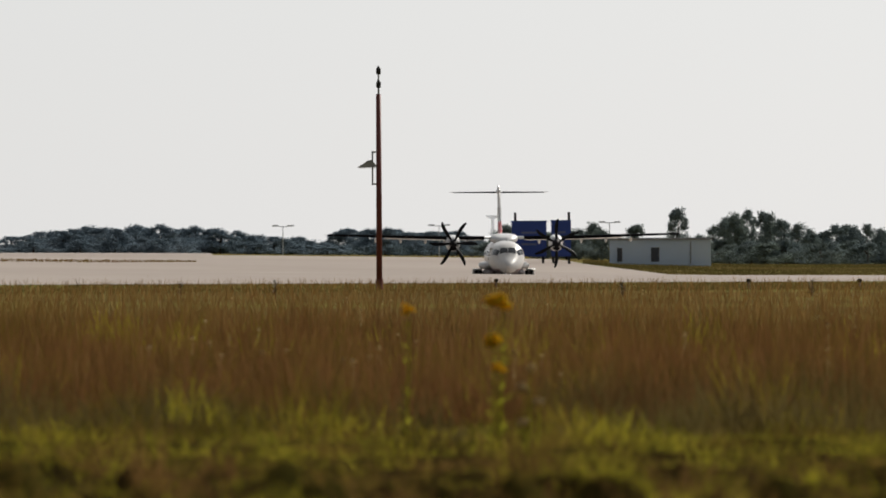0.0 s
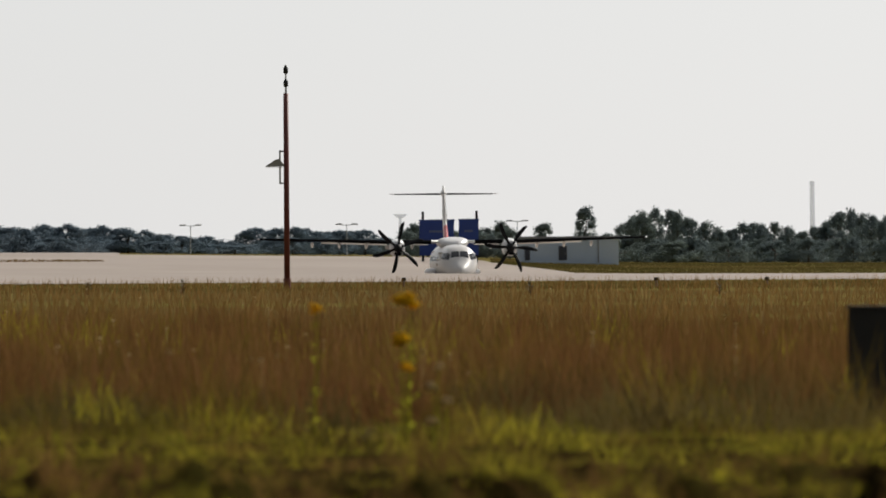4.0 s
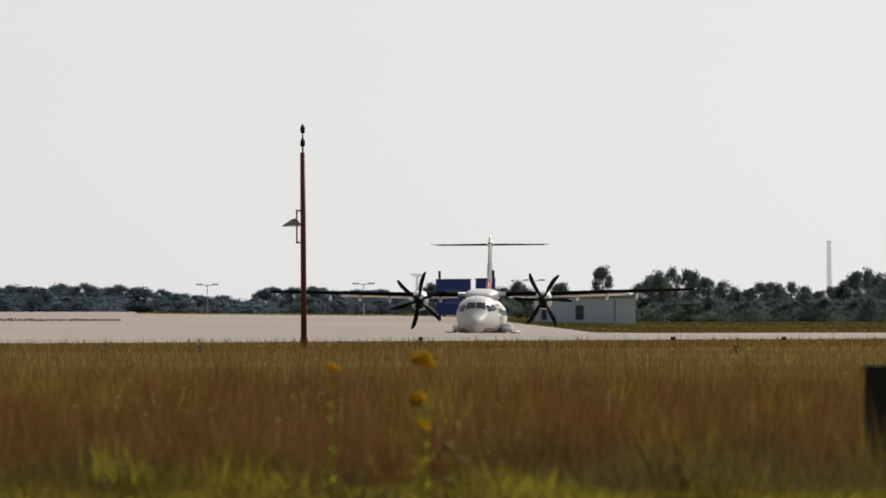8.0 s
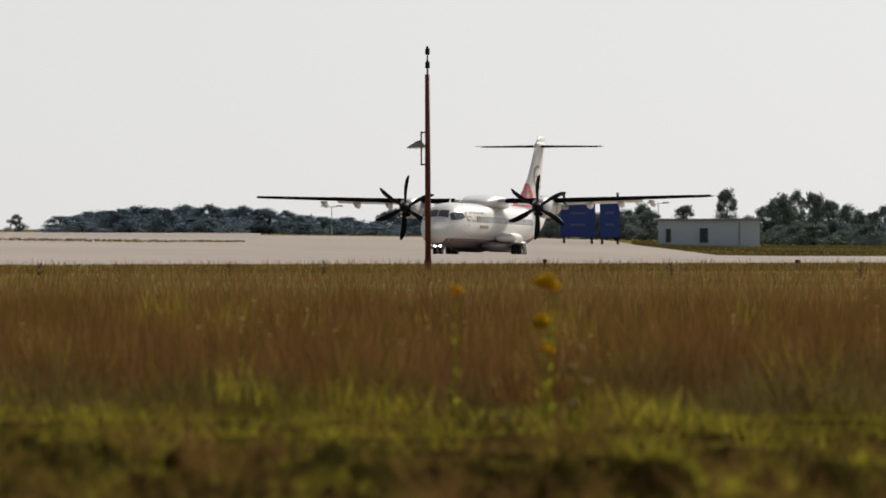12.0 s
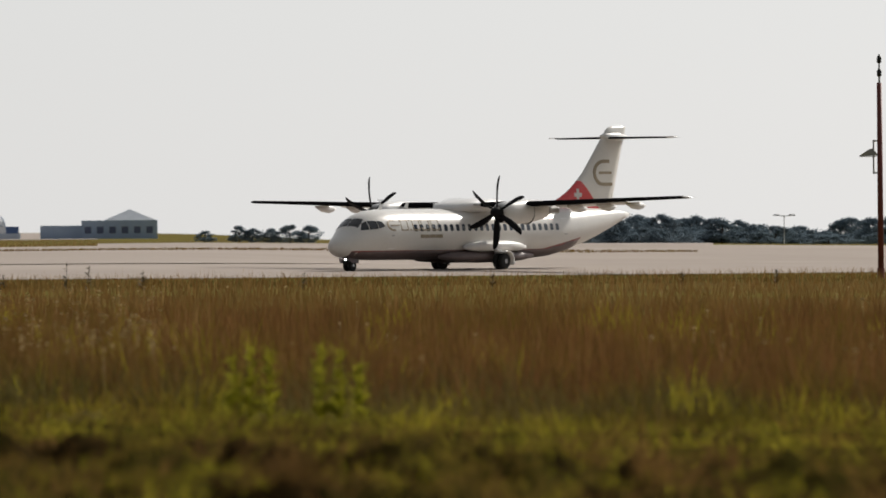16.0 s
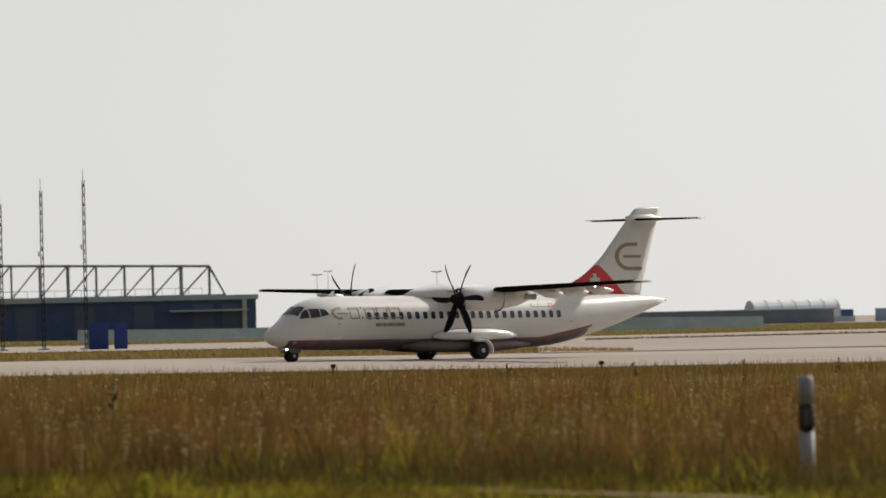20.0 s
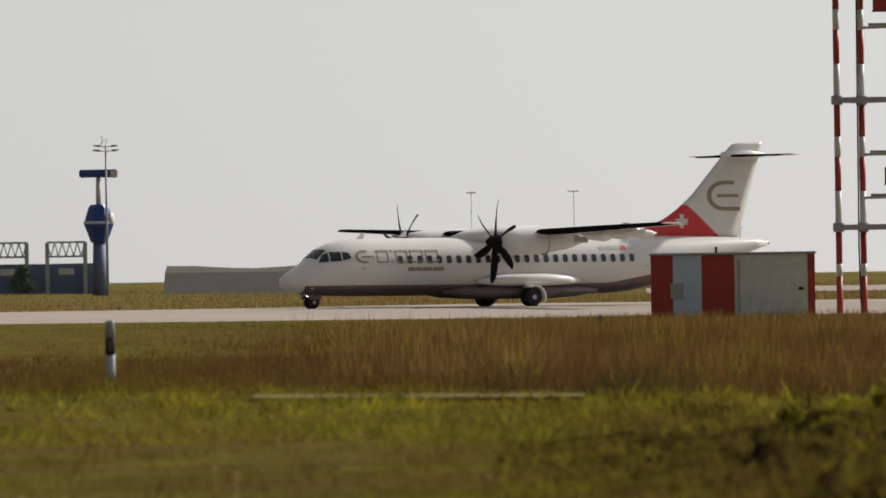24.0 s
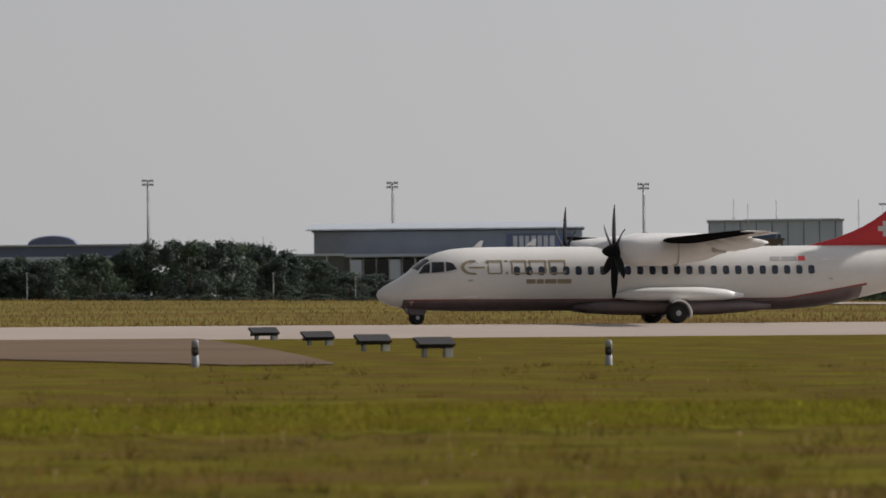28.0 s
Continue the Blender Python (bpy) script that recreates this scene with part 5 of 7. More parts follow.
def barrier_lamp(b, d):
    t = stand("barrier_light", "red and white banded drum with a leaning banded lamp mast", "marker light", b, d, group="red lamps at the runway")
    h = rise(b, d, -0.165)
    part("foot", rod((0.10, 0, -0.1), (0.10, 0, h * 0.28), 0.07, 0.07, 10), GALV, t, smooth=True)
    for k in range(3):
        part("drum_band", rod((0.1, 0, h * (0.28 + 0.24 * k)), (0.1, 0, h * (0.52 + 0.24 * k)), 0.125, 0.125, 14), SIGNWHITE if k == 1 else SIGNRED, t, smooth=True)
    hm = rise(b, d, 0.045)
    foot, top = Vector((-0.10, 0, -0.1)), Vector((-0.36, 0, hm))
    cuts = (0.0, 0.30, 0.42, 0.56, 0.68, 0.80, 1.0)
    for k, (u, v) in enumerate(zip(cuts, cuts[1:])):
        part("mast_band", rod(foot.lerp(top, u), foot.lerp(top, v), 0.034 - 0.01 * u, 0.034 - 0.01 * v, 8), SIGNWHITE if k % 2 else SIGNRED, t, "pale band" if k % 2 else "red band", smooth=True)
    part("lamp_head", loft([[Vector((-0.36 + r * math.cos(a * 0.628), r * math.sin(a * 0.628), hm + z)) for a in range(10)] for z, r in ((-0.07, 0.04), (-0.02, 0.10), (0.07, 0.10), (0.13, 0.05))]), SIGNWHITE, t, "small pale lamp head", smooth=True)
    part("cable_stub", rod((-0.30, 0, -0.1), (-0.30, 0, 0.32), 0.06, 0.05, 8), BOARD, t, "short dark stub")


barrier_lamp(26.81, 268)
barrier_lamp(26.39, 268)


def approach_light(b, d, e_top):
    t = stand("light_unit", "low dark light bar on two pale feet beside the runway", "runway light", b, d, 18, group="light units beside the runway")
    h = rise(b, d, e_top)
    w = 0.52
    part("bar", loft([[Vector((-w, -0.25, h - 0.20)), Vector((w, -0.25, h - 0.20)), Vector((w * 1.05, 0.25, h)), Vector((-w * 1.05, 0.25, h))], [Vector((-w, -0.2, h - 0.26)), Vector((w, -0.2, h - 0.26)), Vector((w * 1.05, 0.3, h - 0.08)), Vector((-w * 1.05, 0.3, h - 0.08))]]), BOARD, t, "dark slanted housing")
    part("housing", box(-w * 0.95, w * 0.95, -0.15, 0.22, h - 0.32, h - 0.2, 0.02), BOARD, t)
    part("foot", box(-w * 0.7, -w * 0.5, -0.1, 0.1, -0.15, h - 0.28), GALV, t)
    part("foot", box(w * 0.5, w * 0.95, -0.12, 0.12, -0.15, h - 0.28, 0.02), SIGNWHITE, t, "pale concrete foot")


for b, d, e in ((38.0, 338, -0.152), (37.66, 305, -0.18), (37.31, 275, -0.203), (36.92, 250, -0.224)):
    approach_light(b, d, e)


# ---- the apron side: floodlight masts, lamps, radar ----
def flood_mast(b, d, top_el, small=False):
    h = rise(b, d, top_el)
    t = stand("floodlight_mast", "tall steel floodlight mast with stacked lamp rows", "floodlight mast", b, d, group="floodlight masts")
    part("shaft", rod((0, 0, -0.3), (0, 0, h - 0.3), 0.34, 0.17, 10), GALV, t, smooth=True)
    n = 2 if small else 3
    for k in range(n):
        z = h - 0.35 - k * 0.85
        a = part("cross_arm", box(-1.15, 1.15, -0.08, 0.08, z - 0.06, z + 0.06), GALV, t)
        for x in (-1.0, -0.5, 0.5, 1.0):
            part("floodlight", box(x - 0.2, x + 0.2, -0.3, 0.12, z - 0.28, z + 0.22, 0.03), GALV, a)
    part("ladder", rod((0.42, 0, 0), (0.25, 0, h - 2.4), 0.05), GALV, t)


for b, e in ((24.56, 1.273), (26.42, 1.300), (28.01, 1.295), (29.74, 1.314)):
    flood_mast(b, 1250, e)
for b, e in ((35.59, 0.74), (37.18, 0.765), (38.73, 0.795)):
    flood_mast(b, 1900, e, True)


def apron_lamp(b, d, top_el):
    h = rise(b, d, top_el)
    t = stand("apron_lamp", "steel lamp mast with four flat lamps and an antenna", "lamp mast", b, d, group="apron lamps")
    part("shaft", rod((0, 0, -0.3), (0, 0, h), 0.17, 0.10, 8), GALV, t, smooth=True)
    for dz, w in ((0.0, 0.95), (-0.5, 1.05)):
        a = part("arm", rod((-w, 0, h + dz - 0.05), (w, 0, h + dz - 0.05), 0.05), GALV, t)
        for s in (-1, 1):
            part("lamp_head", box(s * w - 0.4, s * w + 0.4, -0.25, 0.25, h + dz - 0.04, h + dz + 0.12, 0.05), BOARD, a, "flat dark lamp head")
    part("strut", add_rod(rod((-0.7, 0, h), (-0.1, 0, h + 0.75), 0.035), (0, 0, h), (0.1, 0, h + 0.85), 0.03), GALV, t)
    part("antenna_rod", rod((-0.45, 0, h), (-0.4, 0, h + 1.15), 0.035), GALV, t)


for b, e in ((22.41, 0.86), (26.67, 0.82), (26.32, 0.925), (28.95, 0.80)):
    apron_lamp(b, 1000, e)


def radar(b, d):
    t = stand("radar_tower", "blue ground radar tower with a long rotating antenna bar", "radar tower", b, d)
    def z(e):
        return rise(b, d, e)
    w = breadth(22.58, 22.34, d)
    part("antenna_bar", box(-w / 2, w / 2, -0.5, 0.5, z(0.662), z(0.712), 0.12), BLUE, t, "blue antenna bar")
    part("bar_tip", box(w / 2 - 0.9, w / 2 + 0.05, -0.55, 0.55, z(0.660), z(0.708), 0.1), SIGNWHITE, t, "white bar end")
    part("neck", rod((0, 0, z(0.47)), (0, 0, z(0.665)), 0.32, 0.26, 12), SIGNWHITE, t, "white neck", smooth=True)
    def ring(zz, r):
        return [Vector((r * math.cos(radians(60 * k)), r * math.sin(radians(60 * k)), zz)) for k in range(6)]
    part("cabin", loft([ring(z(0.49), 0.9), ring(z(0.47), 1.2), ring(z(0.37), 1.75), ring(z(0.25), 0.95)]), BLUE, t, "bright blue faceted cabin")
    part("window_band", loft([ring(z(0.385), 1.70), ring(z(0.38), 1.79), ring(z(0.37), 1.79), ring(z(0.365), 1.70)], False), PALEWALL, t)
    part("dish", rod((1.35, -0.3, z(0.40)), (1.6, -0.4, z(0.40)), 0.75, 0.65, 14), SIGNWHITE, t, "white round dish", smooth=True)
    part("pillar", rod((0, 0, -0.5), (0, 0, z(0.26)), 0.9, 0.7, 12), HALLGREY, t, smooth=True)


radar(22.46, 1050)


# ---- halls and sheds along the apron ----
def hall(name, label, b0, b1, d, top_el, depth, mat, roof=None, panels=0, lip=0.5, base=0.0):
    """A long flat-roofed building."""
    b = (b0 + b1) / 2
    w, h = breadth(b0, b1, d), rise(b, d, top_el)
    t = stand(name, label, "building", b, d)
    part("wall", box(-w / 2, w / 2, 0, depth, base - 1, h - lip), mat, t)
    part("roof", box(-w / 2 - 0.4, w / 2 + 0.4, -0.4, depth + 0.4, h - lip, h, 0.08), roof or mat, t, "flat roof edge")
    for k in range(panels):
        x = -w / 2 + w * (k + 0.5) / panels
        part("window", box(x - w / panels * 0.3, x + w / panels * 0.3, -0.12, 0.02, h * 0.34, h * 0.52), GLASS, t)
        part("wall_joint", box(x + w / panels * 0.5 - 0.1, x + w / panels * 0.5 + 0.1, -0.08, 0.02, 0, h - lip), PALEWALL if k % 4 == 0 else mat, t)
    return t, w, h


hall("long_hall", "very long low blue-grey cargo hall behind the apron", 33.2, 25.0, 1750, 0.283, 60, HALLGREY, HALLGREY, 40, 0.6)
t, w, h = hall("blue_hall", "dark blue flat-roofed hall near the apron", 25.1, 23.29, 1500, 0.255, 40, BLUEWALL, HALLGREY, 12, 0.5)
part("roof_unit", box(-3, -1.6, 4, 6, h, h + 0.7, 0.05), DARKWALL, t, "dark box on the roof")
part("gable_panel", box(w / 2 - 1.4, w / 2, -0.2, 0.0, -0.5, h - 0.5), BLUE, t)
t, w, h = hall("blue_roof_house", "blue rooftop plant house above the long hall", 27.20, 26.48, 1780, 0.335, 12, BLUEWALL, BLUE, 5, 0.4)
part("flood_light", box(-w * 0.30, -w * 0.27, -0.6, 0, h - 1.6, h - 0.6), SIGNWHITE, t)
part("flood_light", box(w * 0.10, w * 0.13, -0.6, 0, h - 1.6, h - 0.6), SIGNWHITE, t)


def boom_frame(b0, b1, d):
    b = (b0 + b1) / 2
    w, z0, z1 = breadth(b0, b1, d), rise(b, d, 0.165), rise(b, d, 0.255)
    t = stand("gantry", "open steel lattice gantry above a low grey wall", "gantry", b, d, group="steel gantries")
    for z in (z0, z1):
        part("chord", box(-w / 2, w / 2, -0.15, 0.15, z - 0.15, z + 0.15), GALV, t)
    n = 10
    for k in range(n):
        x0, x1 = -w / 2 + w * k / n, -w / 2 + w * (k + 1) / n
        part("lacing_bar", rod((x0, 0, z0 if k % 2 else z1), (x1, 0, z1 if k % 2 else z0), 0.10, 0.10, 5), GALV, t)
    for x in (-w / 2, w / 2):
        part("leg", box(x - 0.3, x + 0.3, -0.3, 0.3, -0.5, z1, 0.03), GALV, t)
    part("wall", box(-w / 2 + 0.3, w / 2 + 3.0, 1.0, 5, -0.5, rise(b, d, 0.12), 0.05), HALLGREY, t, "grey low building below")
    part("window", box(-w * 0.2, w * 0.2, 0.9, 1.02, rise(b, d, 0.05), rise(b, d, 0.09)), SIGNWHITE, t)


boom_frame(23.16, 22.92, 1350)
boom_frame(22.79, 22.55, 1350)


def tanks():
    t = stand("fuel_tank", "white horizontal fuel tank on a steel stand", "tank", 24.28, 1100)
    w, zc = breadth(24.43, 24.13, 1100), rise(24.28, 1100, 0.132)
    r = 0.75
    part("tank_body", loft([[Vector((x, rr * math.cos(k * 0.3927), zc + rr * math.sin(k * 0.3927))) for k in range(16)] for x, rr in ((-w / 2, 0.3), (-w / 2 + 0.25, r * 0.9), (-w / 2 + 0.5, r), (w / 2 - 0.5, r), (w / 2 - 0.2, r * 0.85), (w / 2, 0.3))]), SIGNWHITE, t, "dull white tank", smooth=True)
    for x in (-w * 0.3, w * 0.15):
        part("saddle", box(x - 0.12, x + 0.12, -0.6, 0.6, -0.3, zc - r + 0.15), GALV, t)
    b2 = stand("white_container", "white box container on the ground by the tank", "container", 24.23, 1090)
    w = breadth(24.45, 24.02, 1090)
    part("body", box(-w / 2, w / 2, 0, 2.5, -0.2, rise(24.23, 1090, 0.045), 0.04), SIGNWHITE, b2)
    for k in range(3):
        x = -w / 2 + w * (k + 0.6) / 3.2
        part("door_joint", box(x - 0.05, x + 0.05, -0.04, 0.0, 0, 1.8), GALV, b2)
    c = stand("stair_truck", "pale box-shaped ground equipment cabin on the apron", "cabin", 24.77, 1150)
    w = breadth(24.88, 24.65, 1150)
    part("cabin", box(-w / 2, w / 2, 0, 3, 0.2, rise(24.77, 1150, 0.215), 0.06), PALEWALL, c)
    part("roof", box(-w / 2 - 0.1, w / 2 + 0.1, -0.1, 3.1, rise(24.77, 1150, 0.215), rise(24.77, 1150, 0.235)), SIGNWHITE, c)
    part("cab_window", box(-w * 0.3, w * 0.3, -0.05, 0.0, 2.6, 3.6), GLASS, c)
    part("wheel_base", box(-w / 2, w / 2, 0.3, 2.7, -0.1, 0.35), BOARD, c)


tanks()


def parked_tail(b, d):
    t = stand("parked_aircraft", "parked airliner behind the hall, only its grey fin showing", "aircraft", b, d)
    z0, z1 = rise(b, d, 0.15), rise(b, d, 0.475)
    part("fin", plate([(-0.6, -0.15, z0), (-0.35, -0.15, z0 + (z1 - z0) * 0.5), (0.35, -0.15, z1), (0.75, -0.15, z1), (1.0, -0.15, z0)], 0.35, (0, 1, 0)), HALLGREY, t, "slim grey tail fin")
    part("fuselage", rod((-14, 0, z0 - 1.2), (9, 0, z0 - 1.6), 1.5, 1.7, 14), PALEWALL, t, smooth=True)
    for x in (-10, 3):
        part("gear_leg", rod((x, 0, -0.2), (x, 0, z0 - 2.5), 0.25), GALV, t)


parked_tail(24.16, 1600)
for k, (b, d) in enumerate(((25.3, 1120), (25.15, 1130), (25.02, 1120), (25.45, 1140))):
    v = stand("service_vehicle", "small pale service vehicle parked on the far apron", "vehicle", b, d, group="parked service vehicles")
    wv = 2.4 + 0.6 * (k % 2)
    part("body", box(-wv / 2, wv / 2, -0.9, 0.9, 0.35, 1.25, 0.1), SIGNWHITE if k % 2 else HALLGREY, v)
    part("cab", box(-wv * 0.25, wv * 0.35, -0.8, 0.8, 1.25, 1.95, 0.15), GLASS if k % 2 else SIGNWHITE, v)
    for s in (-1, 1):
        part("wheel", rod((s * wv * 0.32, -0.95, 0.33), (s * wv * 0.32, -0.7, 0.33), 0.33, 0.33, 12), TYRE, v)
dark = stand("earth_bank", "long dark earth bank behind the runway", "bank", 20.3, 1250, kind="structure")
part("slope", loft([[Vector((x, -16, -1)), Vector((x, -4, rise(20.3, 1250, 0.05))), Vector((x, 6, rise(20.3, 1250, 0.085) + 0.25 * math.sin(x * 0.3))), Vector((x, 20, -1))] for x in range(-38, 30, 4)]), DARKBANK, dark)

# ---- the works and offices on the horizon ----
def stacks():
    d, b = 1900, 34.0
    t = stand("boiler_house", "grey boiler house with three tall dark steel flues", "plant", b, d)
    def xs(bb):
        return (b - bb) * d * math.pi / 180
    h1, h2 = rise(b, d, 0.43), rise(b, d, 0.475)
    part("house", box(xs(34.18), xs(33.82), 0, 14, -1, h1, 0.1), HALLGREY, t, "dark grey clad block")
    part("lower_front", box(xs(34.19), xs(33.81), -0.5, 0, -1, h1 * 0.62), DARKWALL, t)
    part("roof_house", box(xs(34.14), xs(34.03), 3, 9, h1, h2, 0.1), HALLGREY, t)
    for bb, r, dz in ((33.975, 0.78, 0.0), (33.90, 0.62, 0.15), (33.84, 0.78, 0.45)):
        top = rise(b, d, 0.815) + dz
        s = part("flue", rod((xs(bb), 5, h1), (xs(bb), 5, top), r, r, 14), DARKWALL, t, "dark steel flue", smooth=True)
        part("flue_rim", rod((xs(bb), 5, top - 0.5), (xs(bb), 5, top + 0.2), r * 1.15, r * 1.15, 14), DARKWALL, s)
        part("outlet", rod((xs(bb), 5, top + 0.2), (xs(bb) + 0.3, 5, top + 1.0), r * 0.4, r * 0.4, 8), GALV, s)
    for k in range(3):
        z = h1 + (rise(b, d, 0.8) - h1) * (k + 1) / 3.2
        part("stack_brace", rod((xs(33.975), 4.6, z), (xs(33.84), 4.6, z), 0.12), GALV, t)


stacks()


def portal(b0, b1, d, e):
    b = (b0 + b1) / 2
    w, h = breadth(b0, b1, d), rise(b, d, e)
    t = stand("lamp_portal", "thin steel portal mast carrying a row of lamps", "lamp mast", b, d, group="portal masts")
    for x in (-w * 0.3, 0.05 * w, w * 0.3):
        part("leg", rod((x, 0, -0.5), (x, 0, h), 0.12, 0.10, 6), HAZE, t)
    part("beam", box(-w / 2, w / 2, -0.3, 0.3, h - 0.15, h + 0.25, 0.05), GALV, t, "dark beam with lamps")


portal(32.49, 32.35, 1900, 0.58)
portal(34.10, 33.98, 2000, 0.585)
for b, e in ((33.56, 0.50), (32.66, 0.50), (29.32, 0.42), (28.6, 0.42), (27.15, 0.40), (27.9, 0.40), (23.9, 0.39), (23.33, 0.39), (26.15, 0.40)):
    t_lamp(b, 1900, e, 0.45, "thin far lamp mast above the halls", "far lamp masts")
for b, e in ((34.23, 0.62), (35.02, 0.63), (34.93, 0.60), (38.0, 0.42), (34.75, 0.62)):
    thin_mast(b, 1900, e)


def office(label, b0, b1, d, top_el, mat, cols, rows, depth=15, roof=None, lip=0.35, dark=0.0):
    """An office block with its storeys of windows."""
    b = (b0 + b1) / 2
    w, h = breadth(b0, b1, d), rise(b, d, top_el)
    t = stand("office_building", label, "building", b, d)
    part("wall", box(-w / 2, w / 2, 0, depth, -1, h - lip), mat, t)
    part("roof", box(-w / 2 - 0.3, w / 2 + 0.3, -0.3, depth + 0.3, h - lip, h, 0.05), roof or mat, t)
    for j in range(rows):
        z0 = h * (0.14 + 0.76 * j / rows)
        for k in range(cols):
            x = -w / 2 + w * (k + 0.5) / cols
            ww, hh = w / cols * 0.32, h * 0.42 / rows
            wd = part("window", box(x - ww, x + ww, -0.10, 0.02, z0, z0 + hh), GLASS, t)
            part("sill", box(x - ww, x + ww, -0.2, -0.08, z0 - 0.12, z0), PALEWALL, wd)
    return t, w, h


t, w, h = office("brown flat-roofed office block with white-framed windows", 35.74, 34.71, 1500, 0.378, BRICKW, 12, 3)
part("chimney", box(-w * 0.36, -w * 0.33, 2, 3, h, h + 1.2), DARKWALL, t)
part("white_bay", box(w * 0.22, w * 0.40, -0.4, 0.0, h * 0.1, h * 0.78), SIGNWHITE, t, "white framed bay")
part("bay_glass", box(w * 0.24, w * 0.38, -0.45, -0.36, h * 0.4, h * 0.68), GLASS, t)
part("corner_strip", box(w * 0.47, w * 0.49, -0.3, 0.0, 0, h * 0.9), SIGNWHITE, t)
t, w, h = hall("pale_warehouse", "pale blue-grey warehouse with a faint painted panel", 35.18, 34.33, 1950, 0.497, 40, PALEWALL, ROOFW, 0, 0.4)
part("wall_sign", box(-w * 0.36, w * 0.04, -0.1, 0.02, h - 5.2, h - 3.2), BLUEWALL, t, "faint dark bar of writing")
for k in range(9):
    part("wall_joint", box(-w / 2 + w * k / 8.5, -w / 2 + w * k / 8.5 + 0.2, -0.06, 0.02, 0, h - 0.5), HALLGREY, t)
t, w, h = hall("grey_warehouse", "pale grey warehouse block at the works", 34.95, 34.36, 2100, 0.50, 30, PALEWALL, ROOFW, 0, 0.4)
for k in range(5):
    part("wall_joint", box(-w / 2 + w * k / 5, -w / 2 + w * k / 5 + 0.25, -0.06, 0.02, 0, h - 0.5), HALLGREY, t)


def sign_hall():
    d = 1700
    t, w, h = hall("workshop_hall", "grey workshop hall with a glazed band and pale roof edge", 37.68, 35.98, d, 0.455, 35, MIDWALL, DARKWALL, 0, 0.3)
    x0 = -w / 2
    part("sloped_roof", loft([[Vector((x0 - 1.5, -2, h)), Vector((w / 2 + 0.5, -2, h)), Vector((w / 2 - 3, 20, h + 1.25)), Vector((x0 - 1, 20, h + 1.25))], [Vector((x0 - 1.5, -2, h + 0.25)), Vector((w / 2 + 0.5, -2, h + 0.25)), Vector((w / 2 - 3, 20, h + 1.5)), Vector((x0 - 1, 20, h + 1.5))]]), ROOFW, t, "pale metal roof")
    part("upper_band", box(x0, w / 2, -1.0, 0, h * 0.66, h - 0.3), MIDWALL, t, "blue-grey upper wall")
    part("name_board", box(w * 0.22, w * 0.46, -1.25, -0.98, h * 0.72, h * 0.93), HALLGREY, t, "grey name board")
    for k, wl in enumerate((0.8, 0.8, 0.7, 0.8, 0.8, 0.8, 0.9)):
        x = w * 0.235 + 1.15 * k + 0.35
        part("name_bar", box(x, x + wl, -1.32, -1.22, h * 0.75, h * 0.90), SIGNWHITE, t, "pale bar of lettering")
    part("front_roof", box(x0 + 6, w / 2 + 1.6, -9, -1, h * 0.62, h * 0.66, 0.05), PALEWALL, t, "pale canopy roof")
    for k in range(18):
        x = x0 + 7 + (w - 8) * k / 17.5
        part("glass_bay", box(x, x + (w - 8) / 21, -8.9, -8.7, 0.5, h * 0.58), GLASS if k % 3 else PALEWALL, t)
        part("mullion", box(x - 0.2, x, -9.0, -8.6, 0, h * 0.62), SIGNWHITE if k % 5 == 0 else GALV, t)


sign_hall()


def dome_hall():
    d, b = 1850, 39.4
    t = stand("dome_hall", "low hall with a shallow curved dark roof", "building", b, d)
    w = breadth(40.2, 38.84, d)
    h = rise(b, d, 0.385)
    part("wall", box(-w / 2, w / 2, 0, 20, -1, h - 0.4), HALLGREY, t)
    part("roof", box(-w / 2 - 0.5, w / 2 + 0.5, -0.5, 20.5, h - 0.4, h, 0.08), ROOFW, t, "pale flat roof edge")
    part("dome", loft([[Vector((w * 0.05 + 5.2 * math.cos(math.pi * k / 14) * s, y, h + 1.9 * s * math.sin(math.pi * k / 14))) for k in range(15)] for y, s in ((0, 0.9), (1, 1.0), (12, 1.0), (13, 0.9))]), HALLGREY, t, "curved dark roof")
    part("glass_band", box(-w / 2 + 1, w / 2 - 6, -0.2, 0.0, h * 0.55, h * 0.78), PALEWALL, t, "glazed band")


dome_hall()
hall("low_workshop", "low dark workshop roofs among the trees", 38.1, 37.5, 1500, 0.31, 15, DARKWALL, PALEWALL, 6, 0.4)
hall("low_store", "low dark store behind the trees", 33.86, 33.12, 1500, 0.272, 15, DARKWALL, HALLGREY, 9, 0.4)
hall("low_store", "long low dark store behind the trees", 33.12, 31.9, 1600, 0.262, 15, DARKWALL, HALLGREY, 8, 0.4)


def control_cabin():
    d, b = 1600, 32.43
    t = stand("control_cabin", "small pale cabin with a wide overhanging roof", "building", b, d)
    w = breadth(32.55, 32.31, d)
    h0, h1 = rise(b, d, 0.255), rise(b, d, 0.315)
    part("body", box(-w / 2, w / 2, 0, 6, -0.5, h1, 0.05), PALEWALL, t)
    part("roof", box(-w / 2 - 0.8, w / 2 + 0.8, -0.8, 6.8, h1, h1 + 0.5, 0.15), HALLGREY, t)
    for k in range(4):
        part("window", box(-w / 2 + w * (k + 0.15) / 4, -w / 2 + w * (k + 0.85) / 4, -0.08, 0.02, h0, h1 - 0.3), GLASS, t)


control_cabin()
LAB = "dark green tree in the belt before the halls"
